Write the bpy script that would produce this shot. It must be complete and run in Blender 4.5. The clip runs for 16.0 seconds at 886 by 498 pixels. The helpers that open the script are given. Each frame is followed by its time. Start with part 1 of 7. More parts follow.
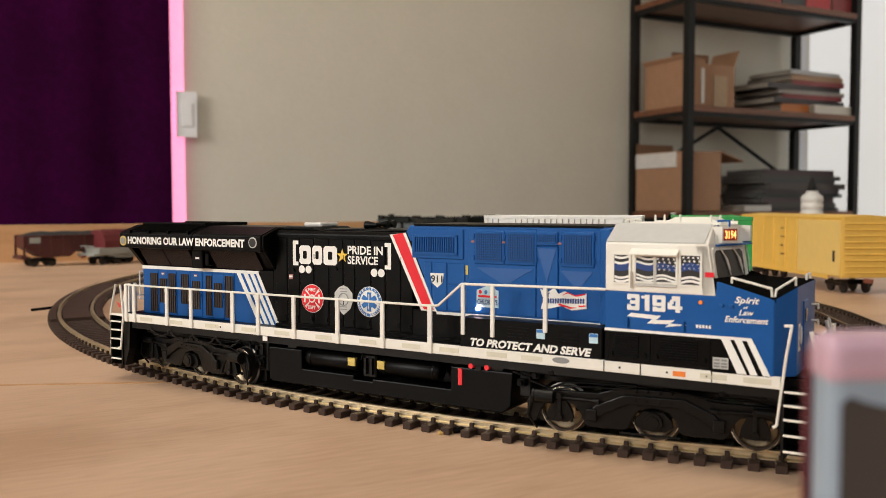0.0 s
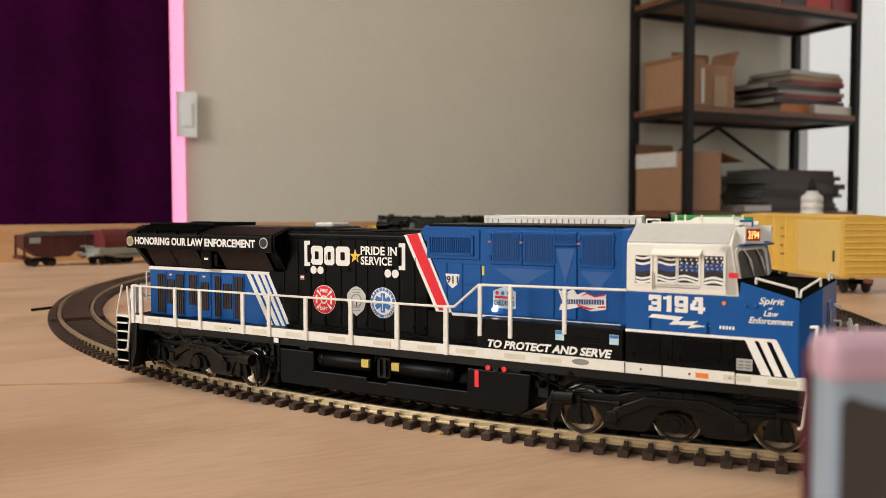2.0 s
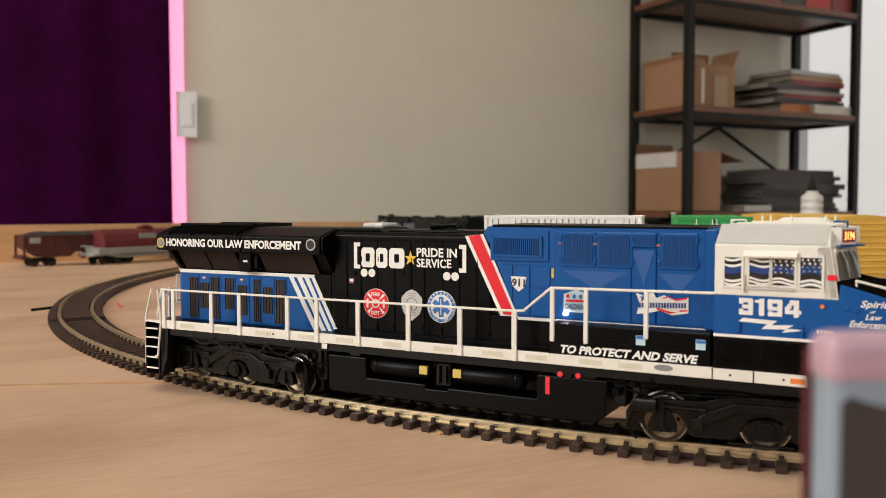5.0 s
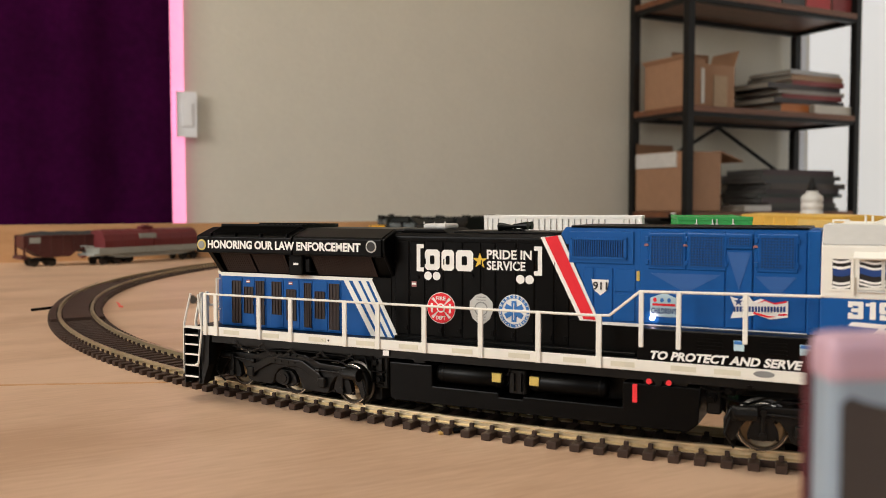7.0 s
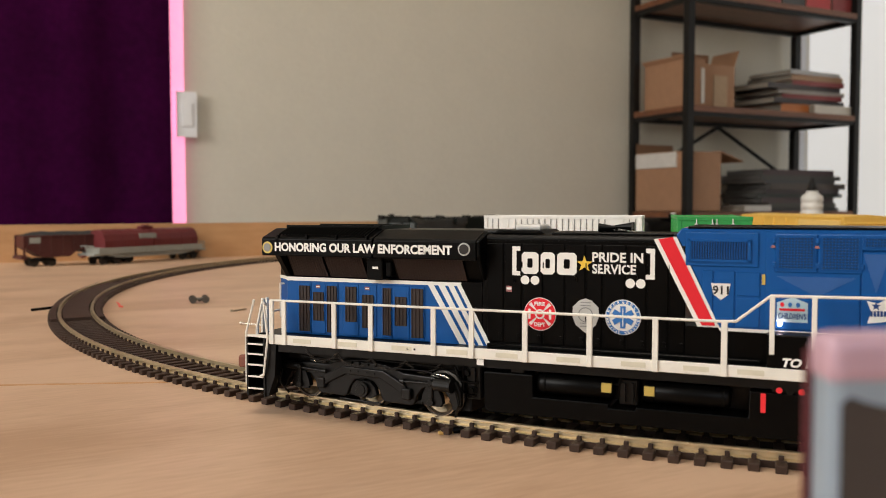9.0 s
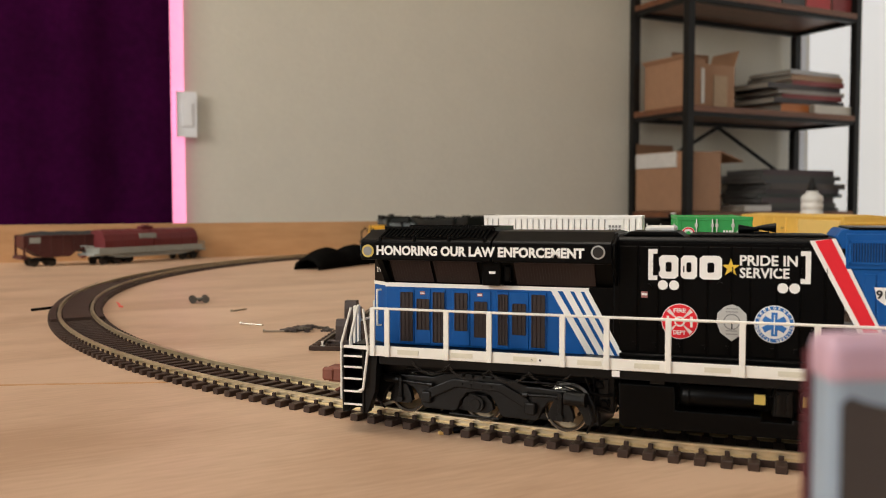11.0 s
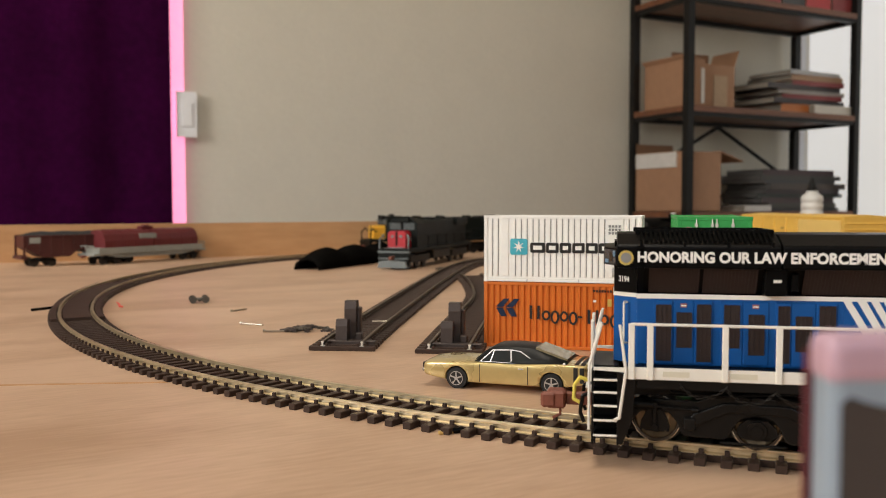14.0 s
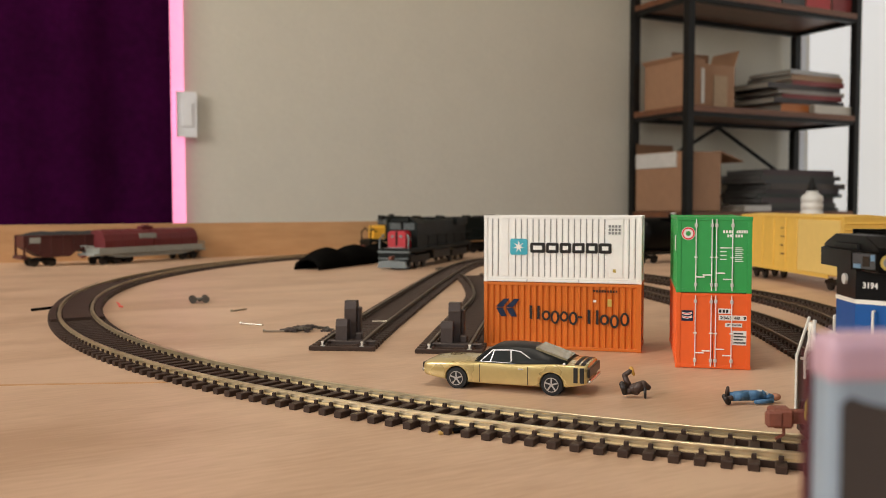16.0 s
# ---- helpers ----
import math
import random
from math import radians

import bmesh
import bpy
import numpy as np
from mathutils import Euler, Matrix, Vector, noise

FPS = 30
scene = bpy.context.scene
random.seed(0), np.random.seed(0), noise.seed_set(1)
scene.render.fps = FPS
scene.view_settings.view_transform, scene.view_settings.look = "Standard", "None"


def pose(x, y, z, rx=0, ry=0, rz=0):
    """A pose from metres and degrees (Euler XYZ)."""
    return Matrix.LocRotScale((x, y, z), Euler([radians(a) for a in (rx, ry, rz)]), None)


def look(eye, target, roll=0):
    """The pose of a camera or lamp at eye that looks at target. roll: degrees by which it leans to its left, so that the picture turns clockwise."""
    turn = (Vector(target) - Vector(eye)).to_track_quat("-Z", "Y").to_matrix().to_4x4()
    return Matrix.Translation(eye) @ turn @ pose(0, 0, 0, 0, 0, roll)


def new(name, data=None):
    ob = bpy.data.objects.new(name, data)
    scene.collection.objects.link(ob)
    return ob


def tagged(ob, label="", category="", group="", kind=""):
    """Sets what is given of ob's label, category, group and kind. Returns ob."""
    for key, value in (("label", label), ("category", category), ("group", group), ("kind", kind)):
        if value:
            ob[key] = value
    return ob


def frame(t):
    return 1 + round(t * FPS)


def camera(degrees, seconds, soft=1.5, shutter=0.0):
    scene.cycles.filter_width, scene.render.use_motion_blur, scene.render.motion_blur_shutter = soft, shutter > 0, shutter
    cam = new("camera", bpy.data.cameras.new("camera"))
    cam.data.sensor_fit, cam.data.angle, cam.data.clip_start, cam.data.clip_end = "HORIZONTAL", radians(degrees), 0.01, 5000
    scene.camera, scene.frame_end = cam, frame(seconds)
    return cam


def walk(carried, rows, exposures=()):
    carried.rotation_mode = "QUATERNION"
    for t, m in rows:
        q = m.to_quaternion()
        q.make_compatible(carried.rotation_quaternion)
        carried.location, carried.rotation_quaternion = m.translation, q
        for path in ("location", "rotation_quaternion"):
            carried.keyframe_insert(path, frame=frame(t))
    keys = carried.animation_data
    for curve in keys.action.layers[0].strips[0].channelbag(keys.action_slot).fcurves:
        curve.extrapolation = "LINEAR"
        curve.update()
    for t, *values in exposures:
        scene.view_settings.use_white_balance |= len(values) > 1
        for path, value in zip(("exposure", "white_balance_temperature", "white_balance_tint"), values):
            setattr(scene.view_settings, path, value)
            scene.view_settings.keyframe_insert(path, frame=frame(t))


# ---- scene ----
from mathutils.bvhtree import BVHTree
# HO-scale model railway (1:87) on a plywood table in a room. z = 0 is the table top.
MM = 0.001
A27 = radians(27.0)          # the room and the table are turned against the camera
EA, EB = Vector((math.cos(A27), math.sin(A27), 0)), Vector((-math.sin(A27), math.cos(A27), 0))


def room(a, b, z=0.0):
    return EA * a + EB * b + Vector((0, 0, z))


# ---- camera ----
EYE = (0.0, 0.0, 0.064)
CAM = look(EYE, (0.0, 1.0, 0.064 - math.tan(0.0501)), -0.06)
cam = camera(54.2, 16.0, 0.75)
cam.data.dof.use_dof = True
cam.data.dof.focus_distance = 0.285
cam.data.dof.aperture_fstop = 28.0
walk(cam, [(0.0, CAM), (16.0, CAM)])

# ---- world and lights ----
world = bpy.data.worlds.new("daylight")
scene.world = world
world.use_nodes = True
wn = world.node_tree
sky = wn.nodes.new("ShaderNodeTexSky")
sky.sky_type, sky.sun_disc = "NISHITA", False
sky.sun_elevation, sky.sun_rotation = radians(40), radians(200)
wn.links.new(sky.outputs[0], wn.nodes["Background"].inputs[0])
wn.nodes["Background"].inputs[1].default_value = 0.12
scene.view_settings.exposure = 0.17


def area_light(name, m, sx, sy, watts, rgb):
    d = bpy.data.lights.new(name, "AREA")
    d.shape, d.size, d.size_y, d.energy, d.color = "RECTANGLE", sx, sy, watts, rgb
    ob = new(name, d)
    ob.matrix_world = m
    return ob


# The west, south and ceiling sources are unseen, added to light the room.
area_light("window_daylight_west", look(room(-2.24, 0.35, 1.02), room(0.45, 2.2, 0.30)), 1.5, 1.0, 45, (1.0, 0.955, 0.885))
area_light("window_daylight_south", look(room(-0.5, -1.55, 0.92), room(0.2, 1.9, 0.45)), 1.9, 1.0, 4.6, (1.0, 0.955, 0.885))
area_light("window_daylight_east", look(room(2.76, 1.45, 0.65), room(0.5, 1.0, 0.1)), 1.2, 1.3, 0.3, (1.0, 0.97, 0.92))
area_light("ceiling_lamp_glow", look(room(0.0, 0.35, 1.64), room(0.2, 0.7, 0.0)), 0.55, 0.55, 10, (1.0, 0.90, 0.77))


# ---- materials ----
def mat(name, rgb, rough=0.5, metal=0.0, vary=0.12, scale=300.0, bump=0.0, spec=0.5, coat=0.0, emit=None, glow=0.0):
    m = bpy.data.materials.new(name)
    m.use_nodes = True
    nt = m.node_tree
    b = nt.nodes["Principled BSDF"]
    b.inputs["Roughness"].default_value = rough
    b.inputs["Metallic"].default_value = metal
    b.inputs["Specular IOR Level"].default_value = spec
    b.inputs["Coat Weight"].default_value = coat
    tc = nt.nodes.new("ShaderNodeTexCoord")
    n1 = nt.nodes.new("ShaderNodeTexNoise")
    n1.inputs["Scale"].default_value, n1.inputs["Detail"].default_value = scale, 4
    n2 = nt.nodes.new("ShaderNodeTexNoise")
    n2.inputs["Scale"].default_value, n2.inputs["Detail"].default_value = scale * 0.13, 2
    nt.links.new(tc.outputs["Object"], n1.inputs["Vector"])
    nt.links.new(tc.outputs["Object"], n2.inputs["Vector"])
    add = nt.nodes.new("ShaderNodeMath")
    add.operation = "ADD"
    nt.links.new(n1.outputs[0], add.inputs[0])
    nt.links.new(n2.outputs[0], add.inputs[1])
    ramp = nt.nodes.new("ShaderNodeMapRange")
    ramp.inputs[1].default_value, ramp.inputs[2].default_value = 0.6, 1.4
    ramp.inputs[3].default_value, ramp.inputs[4].default_value = 1 - vary, 1 + vary
    nt.links.new(add.outputs[0], ramp.inputs[0])
    mul = nt.nodes.new("ShaderNodeMix")
    mul.data_type, mul.blend_type = "RGBA", "MULTIPLY"
    mul.inputs[0].default_value = 1.0
    mul.inputs[6].default_value = (*rgb, 1)
    nt.links.new(ramp.outputs[0], mul.inputs[7])
    nt.links.new(mul.outputs[2], b.inputs["Base Color"])
    rr = nt.nodes.new("ShaderNodeMapRange")
    rr.inputs[3].default_value, rr.inputs[4].default_value = max(0.02, rough - 0.08), min(1, rough + 0.08)
    nt.links.new(n2.outputs[0], rr.inputs[0])
    nt.links.new(rr.outputs[0], b.inputs["Roughness"])
    if bump:
        bp = nt.nodes.new("ShaderNodeBump")
        bp.inputs["Strength"].default_value, bp.inputs["Distance"].default_value = bump, 0.3 / scale
        nt.links.new(n1.outputs[0], bp.inputs["Height"])
        nt.links.new(bp.outputs[0], b.inputs["Normal"])
    if emit:
        b.inputs["Emission Color"].default_value = (*emit, 1)
        b.inputs["Emission Strength"].default_value = glow
    return m


def wood_mat(name, light, dark, direction, stretch, rough, scale=1.0):
    """Wood with long grain along a direction, at two scales."""
    m = mat(name, light, rough)
    nt = m.node_tree
    b = nt.nodes["Principled BSDF"]
    tc = nt.nodes.new("ShaderNodeTexCoord")
    mp = nt.nodes.new("ShaderNodeMapping")
    mp.vector_type = "TEXTURE"
    mp.inputs["Rotation"].default_value = (0, 0, -direction)
    mp.inputs["Scale"].default_value = (1 / (stretch[0] * scale), 1 / (stretch[1] * scale), 1 / (stretch[1] * scale))
    nt.links.new(tc.outputs["Object"], mp.inputs[0])
    a = nt.nodes.new("ShaderNodeTexNoise")
    a.inputs["Scale"].default_value, a.inputs["Detail"].default_value, a.inputs["Distortion"].default_value = 2.2, 5, 0.8
    nt.links.new(mp.outputs[0], a.inputs["Vector"])
    mp2 = nt.nodes.new("ShaderNodeMapping")
    mp2.vector_type = "TEXTURE"
    mp2.inputs["Rotation"].default_value = (0, 0, -direction)
    mp2.inputs["Scale"].default_value = (1 / (stretch[0] * 9 * scale), 1 / (stretch[1] * 16 * scale), 1 / (60 * scale))
    nt.links.new(tc.outputs["Object"], mp2.inputs[0])
    f = nt.nodes.new("ShaderNodeTexNoise")
    f.inputs["Scale"].default_value, f.inputs["Detail"].default_value = 3.0, 3
    nt.links.new(mp2.outputs[0], f.inputs["Vector"])
    s = nt.nodes.new("ShaderNodeMath")
    s.operation = "MULTIPLY_ADD"
    s.inputs[1].default_value = 0.45
    nt.links.new(f.outputs[0], s.inputs[0])
    nt.links.new(a.outputs[0], s.inputs[2])
    r = nt.nodes.new("ShaderNodeValToRGB")
    r.color_ramp.elements[0].position, r.color_ramp.elements[0].color = 0.54, (*dark, 1)
    r.color_ramp.elements[1].position, r.color_ramp.elements[1].color = 0.86, (*light, 1)
    nt.links.new(s.outputs[0], r.inputs[0])
    nt.links.new(r.outputs[0], b.inputs["Base Color"])
    bp = nt.nodes.new("ShaderNodeBump")
    bp.inputs["Strength"].default_value, bp.inputs["Distance"].default_value = 0.12, 0.0002
    nt.links.new(f.outputs[0], bp.inputs["Height"])
    nt.links.new(bp.outputs[0], b.inputs["Normal"])
    return m


PLY = wood_mat("maple_plywood", (0.575, 0.388, 0.258), (0.440, 0.278, 0.172), radians(-29), (3.2, 10.0), 0.42)
LEDGE = wood_mat("pine_board", (0.55, 0.31, 0.145), (0.45, 0.24, 0.10), -A27, (1.5, 14.0), 0.5)
SHELF_WOOD = wood_mat("walnut_board", (0.20, 0.075, 0.032), (0.11, 0.04, 0.018), -A27, (2.0, 18.0), 0.42)
WALL = mat("grey_wall_paint", (0.65, 0.615, 0.525), 0.75, vary=0.03, scale=70, bump=0.25)
WHITE_WALL = mat("white_wall_paint", (0.82, 0.79, 0.73), 0.7, vary=0.03, scale=60, bump=0.2)
CEIL = mat("ceiling_paint", (0.80, 0.78, 0.74), 0.8, vary=0.02, scale=40)
FLOOR = wood_mat("oak_floor", (0.32, 0.19, 0.10), (0.18, 0.10, 0.05), -A27, (1.5, 12.0), 0.4)
CURTAIN = mat("purple_velvet", (0.029, 0.0012, 0.0240), 0.9, vary=0.3, scale=60, bump=0.2, spec=0.04)
TRIM = mat("white_trim_paint", (0.84, 0.84, 0.86), 0.45, vary=0.02, scale=30)
TIE = mat("brown_tie_plastic", (0.042, 0.023, 0.015), 0.55, vary=0.3, scale=900, bump=0.3, spec=0.3)
RAIL = mat("nickel_silver_rail", (0.70, 0.59, 0.40), 0.42, 1.0, vary=0.12, scale=400)
RAIL_CUT = mat("bright_cut_nickel", (0.80, 0.76, 0.66), 0.5, 0.3)
RAIL_DULL = mat("dull_rail", (0.17, 0.13, 0.09), 0.38, 0.8, vary=0.2, scale=400)
BLACK_STEEL = mat("black_powder_coat", (0.008, 0.0075, 0.007), 0.5, vary=0.2, scale=60, spec=0.25)
BLACK = mat("satin_black_plastic", (0.0013, 0.0012, 0.0011), 0.34, vary=0.15, scale=500, bump=0.05, spec=0.11)
MATTE_BLACK = mat("matte_black_paint", (0.006, 0.0056, 0.005), 0.9, vary=0.2, scale=500, spec=0.0)
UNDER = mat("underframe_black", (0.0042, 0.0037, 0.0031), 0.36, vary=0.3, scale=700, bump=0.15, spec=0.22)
BLUE = mat("loco_blue_paint", (0.0065, 0.086, 0.305), 0.40, vary=0.06, scale=400, spec=0.22)
LBLUE = mat("loco_light_blue_paint", (0.036, 0.115, 0.33), 0.40, vary=0.06, scale=400, spec=0.28)
WHITE = mat("cream_white_paint", (0.82, 0.79, 0.70), 0.42, vary=0.04, scale=400)
DECAL_W = mat("white_print", (0.86, 0.84, 0.78), 0.5, vary=0.04, scale=700)
RED = mat("red_paint", (0.78, 0.022, 0.035), 0.42, vary=0.05, scale=400, spec=0.3)


# ---- mesh tools ----
def box(bm, x0, x1, y0, y1, z0, z1, bevel=0.0, seg=1):
    vs = [bm.verts.new((x, y, z)) for z in (z0, z1) for y in (y0, y1) for x in (x0, x1)]
    fs = [bm.faces.new([vs[i] for i in f]) for f in ((0, 2, 3, 1), (4, 5, 7, 6), (0, 1, 5, 4), (2, 6, 7, 3), (0, 4, 6, 2), (1, 3, 7, 5))]
    if bevel:
        es = list({e for f in fs for e in f.edges})
        bmesh.ops.bevel(bm, geom=es, offset=bevel, segments=seg, affect="EDGES", profile=0.5)
    return bm


def prism(bm, pts, lo, hi, axis="y"):
    """A polygon of (a, b) pushed along an axis: y -> (a, t, b), x -> (t, a, b), z -> (a, b, t)."""
    def at(p, t):
        return {"y": (p[0], t, p[1]), "x": (t, p[0], p[1]), "z": (p[0], p[1], t)}[axis]
    lo_v = [bm.verts.new(at(p, lo)) for p in pts]
    hi_v = [bm.verts.new(at(p, hi)) for p in pts]
    n = len(pts)
    bm.faces.new(lo_v)
    bm.faces.new(hi_v[::-1])
    for i in range(n):
        bm.faces.new((lo_v[i], hi_v[i], hi_v[(i + 1) % n], lo_v[(i + 1) % n]))
    return bm


def rod(bm, p, q, r, seg=8, r2=None, caps=True):
    p, q = Vector(p), Vector(q)
    d = q - p
    m = Matrix.Translation((p + q) / 2) @ d.to_track_quat("Z", "Y").to_matrix().to_4x4()
    bmesh.ops.create_cone(bm, cap_ends=caps, segments=seg, radius1=r, radius2=r if r2 is None else r2, depth=d.length, matrix=m)
    return bm


def wire(bm, pts, r, seg=6):
    """A bent wire through points, with round joints."""
    for p, q in zip(pts, pts[1:]):
        rod(bm, p, q, r, seg)
    for p in pts[1:-1]:
        bmesh.ops.create_uvsphere(bm, u_segments=6, v_segments=4, radius=r, matrix=Matrix.Translation(p))
    return bm


def lathe(bm, prof, m=None, seg=20, caps=True):
    """A profile of (radius, z) turned about z."""
    m = m or Matrix()
    rings = []
    for r, z in prof:
        rings.append([bm.verts.new(m @ Vector((r * math.cos(2 * math.pi * i / seg), r * math.sin(2 * math.pi * i / seg), z))) for i in range(seg)])
    for a, b in zip(rings, rings[1:]):
        for i in range(seg):
            bm.faces.new((a[i], a[(i + 1) % seg], b[(i + 1) % seg], b[i]))
    if caps:
        bm.faces.new(rings[0][::-1])
        bm.faces.new(rings[-1])
    return bm


def finish(bm, name, material, k=MM, smooth=False):
    if k != 1:
        bmesh.ops.scale(bm, vec=(k, k, k), verts=bm.verts)
    bmesh.ops.recalc_face_normals(bm, faces=bm.faces)
    me = bpy.data.meshes.new(name)
    bm.to_mesh(me)
    bm.free()
    for x in material if isinstance(material, (list, tuple)) else [material]:
        me.materials.append(x)
    if smooth:
        for f in me.polygons:
            f.use_smooth = True
    return me


def part(name, bm, material, parent=None, label="", k=MM, smooth=False, m=None):
    ob = new(name, finish(bm, name, material, k, smooth))
    if parent:
        ob.parent = parent
    if m is not None:
        ob.matrix_basis = m
    if label:
        tagged(ob, label)
    return ob


def thing(name, label, category, m=None, group="", kind=""):
    ob = new(name)
    ob.empty_display_size = 0.01
    if m is not None:
        ob.matrix_basis = m
    return tagged(ob, label, category, group, kind)


def solid(name, bm, material, label, category, m=None, group="", kind="", k=MM, smooth=False):
    ob = part(name, bm, material, None, "", k, smooth, m)
    return tagged(ob, label, category, group, kind)


def B():
    return bmesh.new()


def lettering(text, w0, w1, h0, h1, bold=0.0, shear=0.0, depth=0.08, spacing=1.0):
    """Raised letters as a bmesh in the x-z plane, facing -y, filling the given rectangle."""
    c = bpy.data.curves.new("letters", "FONT")
    c.body, c.offset, c.shear, c.resolution_u, c.space_character = text, bold, shear, 3, spacing
    ob = bpy.data.objects.new("letters", c)
    scene.collection.objects.link(ob)
    me = bpy.data.meshes.new_from_object(ob.evaluated_get(bpy.context.evaluated_depsgraph_get()))
    bm = bmesh.new()
    bm.from_mesh(me)
    bpy.data.objects.remove(ob)
    xs, ys = [v.co.x for v in bm.verts], [v.co.y for v in bm.verts]
    x0, x1, y0, y1 = min(xs), max(xs), min(ys), max(ys)
    for v in bm.verts:
        v.co = Vector((w0 + (v.co.x - x0) / (x1 - x0) * (w1 - w0), 0, h0 + (v.co.y - y0) / (y1 - y0) * (h1 - h0)))
    return bm


def loft(bm, rows):
    rings = [[bm.verts.new(p) for p in r] for r in rows]
    n = len(rings[0])
    for a, b in zip(rings, rings[1:]):
        for i in range(n):
            bm.faces.new((a[i], a[(i + 1) % n], b[(i + 1) % n], b[i]))
    bm.faces.new(rings[0][::-1])
    bm.faces.new(rings[-1])
    return bm


# ---- the room ----
def wall_panel(name, pa, pb, z0, z1, thick, material, side=1):
    """A wall from pa to pb in room coordinates (a, b), thick away from the room."""
    bm = B()
    p, q = room(*pa), room(*pb)
    d = (q - p).normalized()
    n = Vector((-d.y, d.x, 0)) * thick * side
    pts = [(v.x, v.y) for v in (p, q, q + n, p + n)]
    prism(bm, pts, z0, z1, "z")
    return solid(name, bm, material, "", "wall", kind="structure", k=1)


FZ, CZ = -0.75, 1.70
tagged(wall_panel("wall_north", (-2.3, 2.40), (2.80, 2.40), FZ, CZ, 0.12, WALL), "matt warm-grey painted wall")
# unseen west wall, its opening added for the west daylight
for nm, (b0, b1, z0, z1) in zip(("wall_west_1", "wall_west_2", "wall_west_3", "wall_west_4"), ((-1.6, -0.45, FZ, CZ), (1.15, 2.40, FZ, CZ), (-0.45, 1.15, FZ, 0.45), (-0.45, 1.15, 1.58, CZ))):
    tagged(wall_panel(nm, (-2.3, b0), (-2.3, b1), z0, z1, 0.12, WALL), "matt warm-grey painted wall")
# east wall with a tall window; south wall with an assumed wide window behind the camera
for nm, (b0, b1, z0, z1) in zip(("wall_east_1", "wall_east_2", "wall_east_3", "wall_east_4"), ((-1.6, 0.8, FZ, CZ), (2.395, 2.40, FZ, CZ), (0.8, 2.395, FZ, -0.1), (0.8, 2.395, 1.35, CZ))):
    tagged(wall_panel(nm, (2.80, b0), (2.80, b1), z0, z1, 0.03, WHITE_WALL, -1), "white painted wall beside a bright window")
for nm, (a0, a1, z0, z1) in zip(("wall_south_1", "wall_south_2", "wall_south_3", "wall_south_4"), ((-2.3, -1.5, FZ, CZ), (0.5, 2.8, FZ, CZ), (-1.5, 0.5, FZ, 0.35), (-1.5, 0.5, 1.5, CZ))):
    tagged(wall_panel(nm, (a0, -1.6), (a1, -1.6), z0, z1, 0.12, WALL, -1), "matt warm-grey painted wall")


def slab(name, a0, a1, b0, b1, z0, z1, material, label, category, kind="structure"):
    bm = B()
    prism(bm, [tuple(room(a, b).xy) for a, b in ((a0, b0), (a1, b0), (a1, b1), (a0, b1))], z0, z1, "z")
    return solid(name, bm, material, label, category, kind=kind, k=1)


slab("floor", -2.42, 2.92, -1.72, 2.52, FZ - 0.1, FZ, FLOOR, "brown oak floor boards", "floor")
slab("ceiling", -2.42, 2.92, -1.72, 2.52, CZ, CZ + 0.1, CEIL, "white painted ceiling", "ceiling")

# ---- table ----
TABLE = thing("table", "large light maple plywood table with a raised pine rim", "table", Matrix())


def slab_part(name, a0, a1, b0, b1, z0, z1, material, parent, label=""):
    bm = B()
    prism(bm, [tuple(room(a, b).xy) for a, b in ((a0, b0), (a1, b0), (a1, b1), (a0, b1))], z0, z1, "z")
    return part(name, bm, material, parent, label, k=1)


slab_part("tabletop", -0.9, 2.0, -0.5, 1.09, -0.018, 0.0, PLY, TABLE, "light maple plywood top with soft grain")
bm = B()
seam = [(-0.40, 0.300), (-0.16, 0.3065), (-0.10, 0.3115)]
prism(bm, [(x, y - 0.0009) for x, y in seam] + [(x, y + 0.0011) for x, y in seam[::-1]], -0.001, 0.00015, "z")
part("panel_joint", bm, LEDGE, TABLE, "thin dark joint line in the top", k=1)
slab_part("rim", -0.9, 2.0, 1.09, 1.108, -0.06, 0.0425, LEDGE, TABLE, "upright orange pine rim board")
for a, b in ((-0.84, -0.44), (1.94, -0.44), (-0.84, 1.03), (1.94, 1.03)):
    slab_part("leg", a - 0.035, a + 0.035, b - 0.035, b + 0.035, FZ, -0.018, LEDGE, TABLE)

# ---- main track: a 22 inch half circle between two straights ----
KN = (-1.9096, -1.9155, -2.1061, -1.6527, -1.6348, -1.7248, -1.7347, -1.7347, -1.7347)
S_LO, S_HI, DS = -0.5, 2.3, 0.0025


def curvature(s):
    if s < -0.21 or s > 1.54:
        return 0.0
    x = min(max(s / 1.75 * 8, 0), 7.999)
    i = int(x)
    return KN[i] + (KN[i + 1] - KN[i]) * (x - i)


PATH = {}
for sign, n in ((1, int(S_HI / DS)), (-1, int(-S_LO / DS))):
    x, y, a = 0.2933, 0.1888, 3.2088
    for i in range(n + 1):
        PATH[sign * i] = (x, y, a)
        k = curvature(sign * (i + 0.5) * DS)
        h = a + sign * k * DS / 2
        x, y, a = x + sign * math.cos(h) * DS, y + sign * math.sin(h) * DS, a + sign * k * DS


def track_at(s):
    """Place and heading of the track's centre line at arc length s."""
    f = s / DS
    i = math.floor(f)
    p, q = PATH[i], PATH[i + 1]
    t = f - i
    return tuple(p[j] + (q[j] - p[j]) * t for j in range(3))


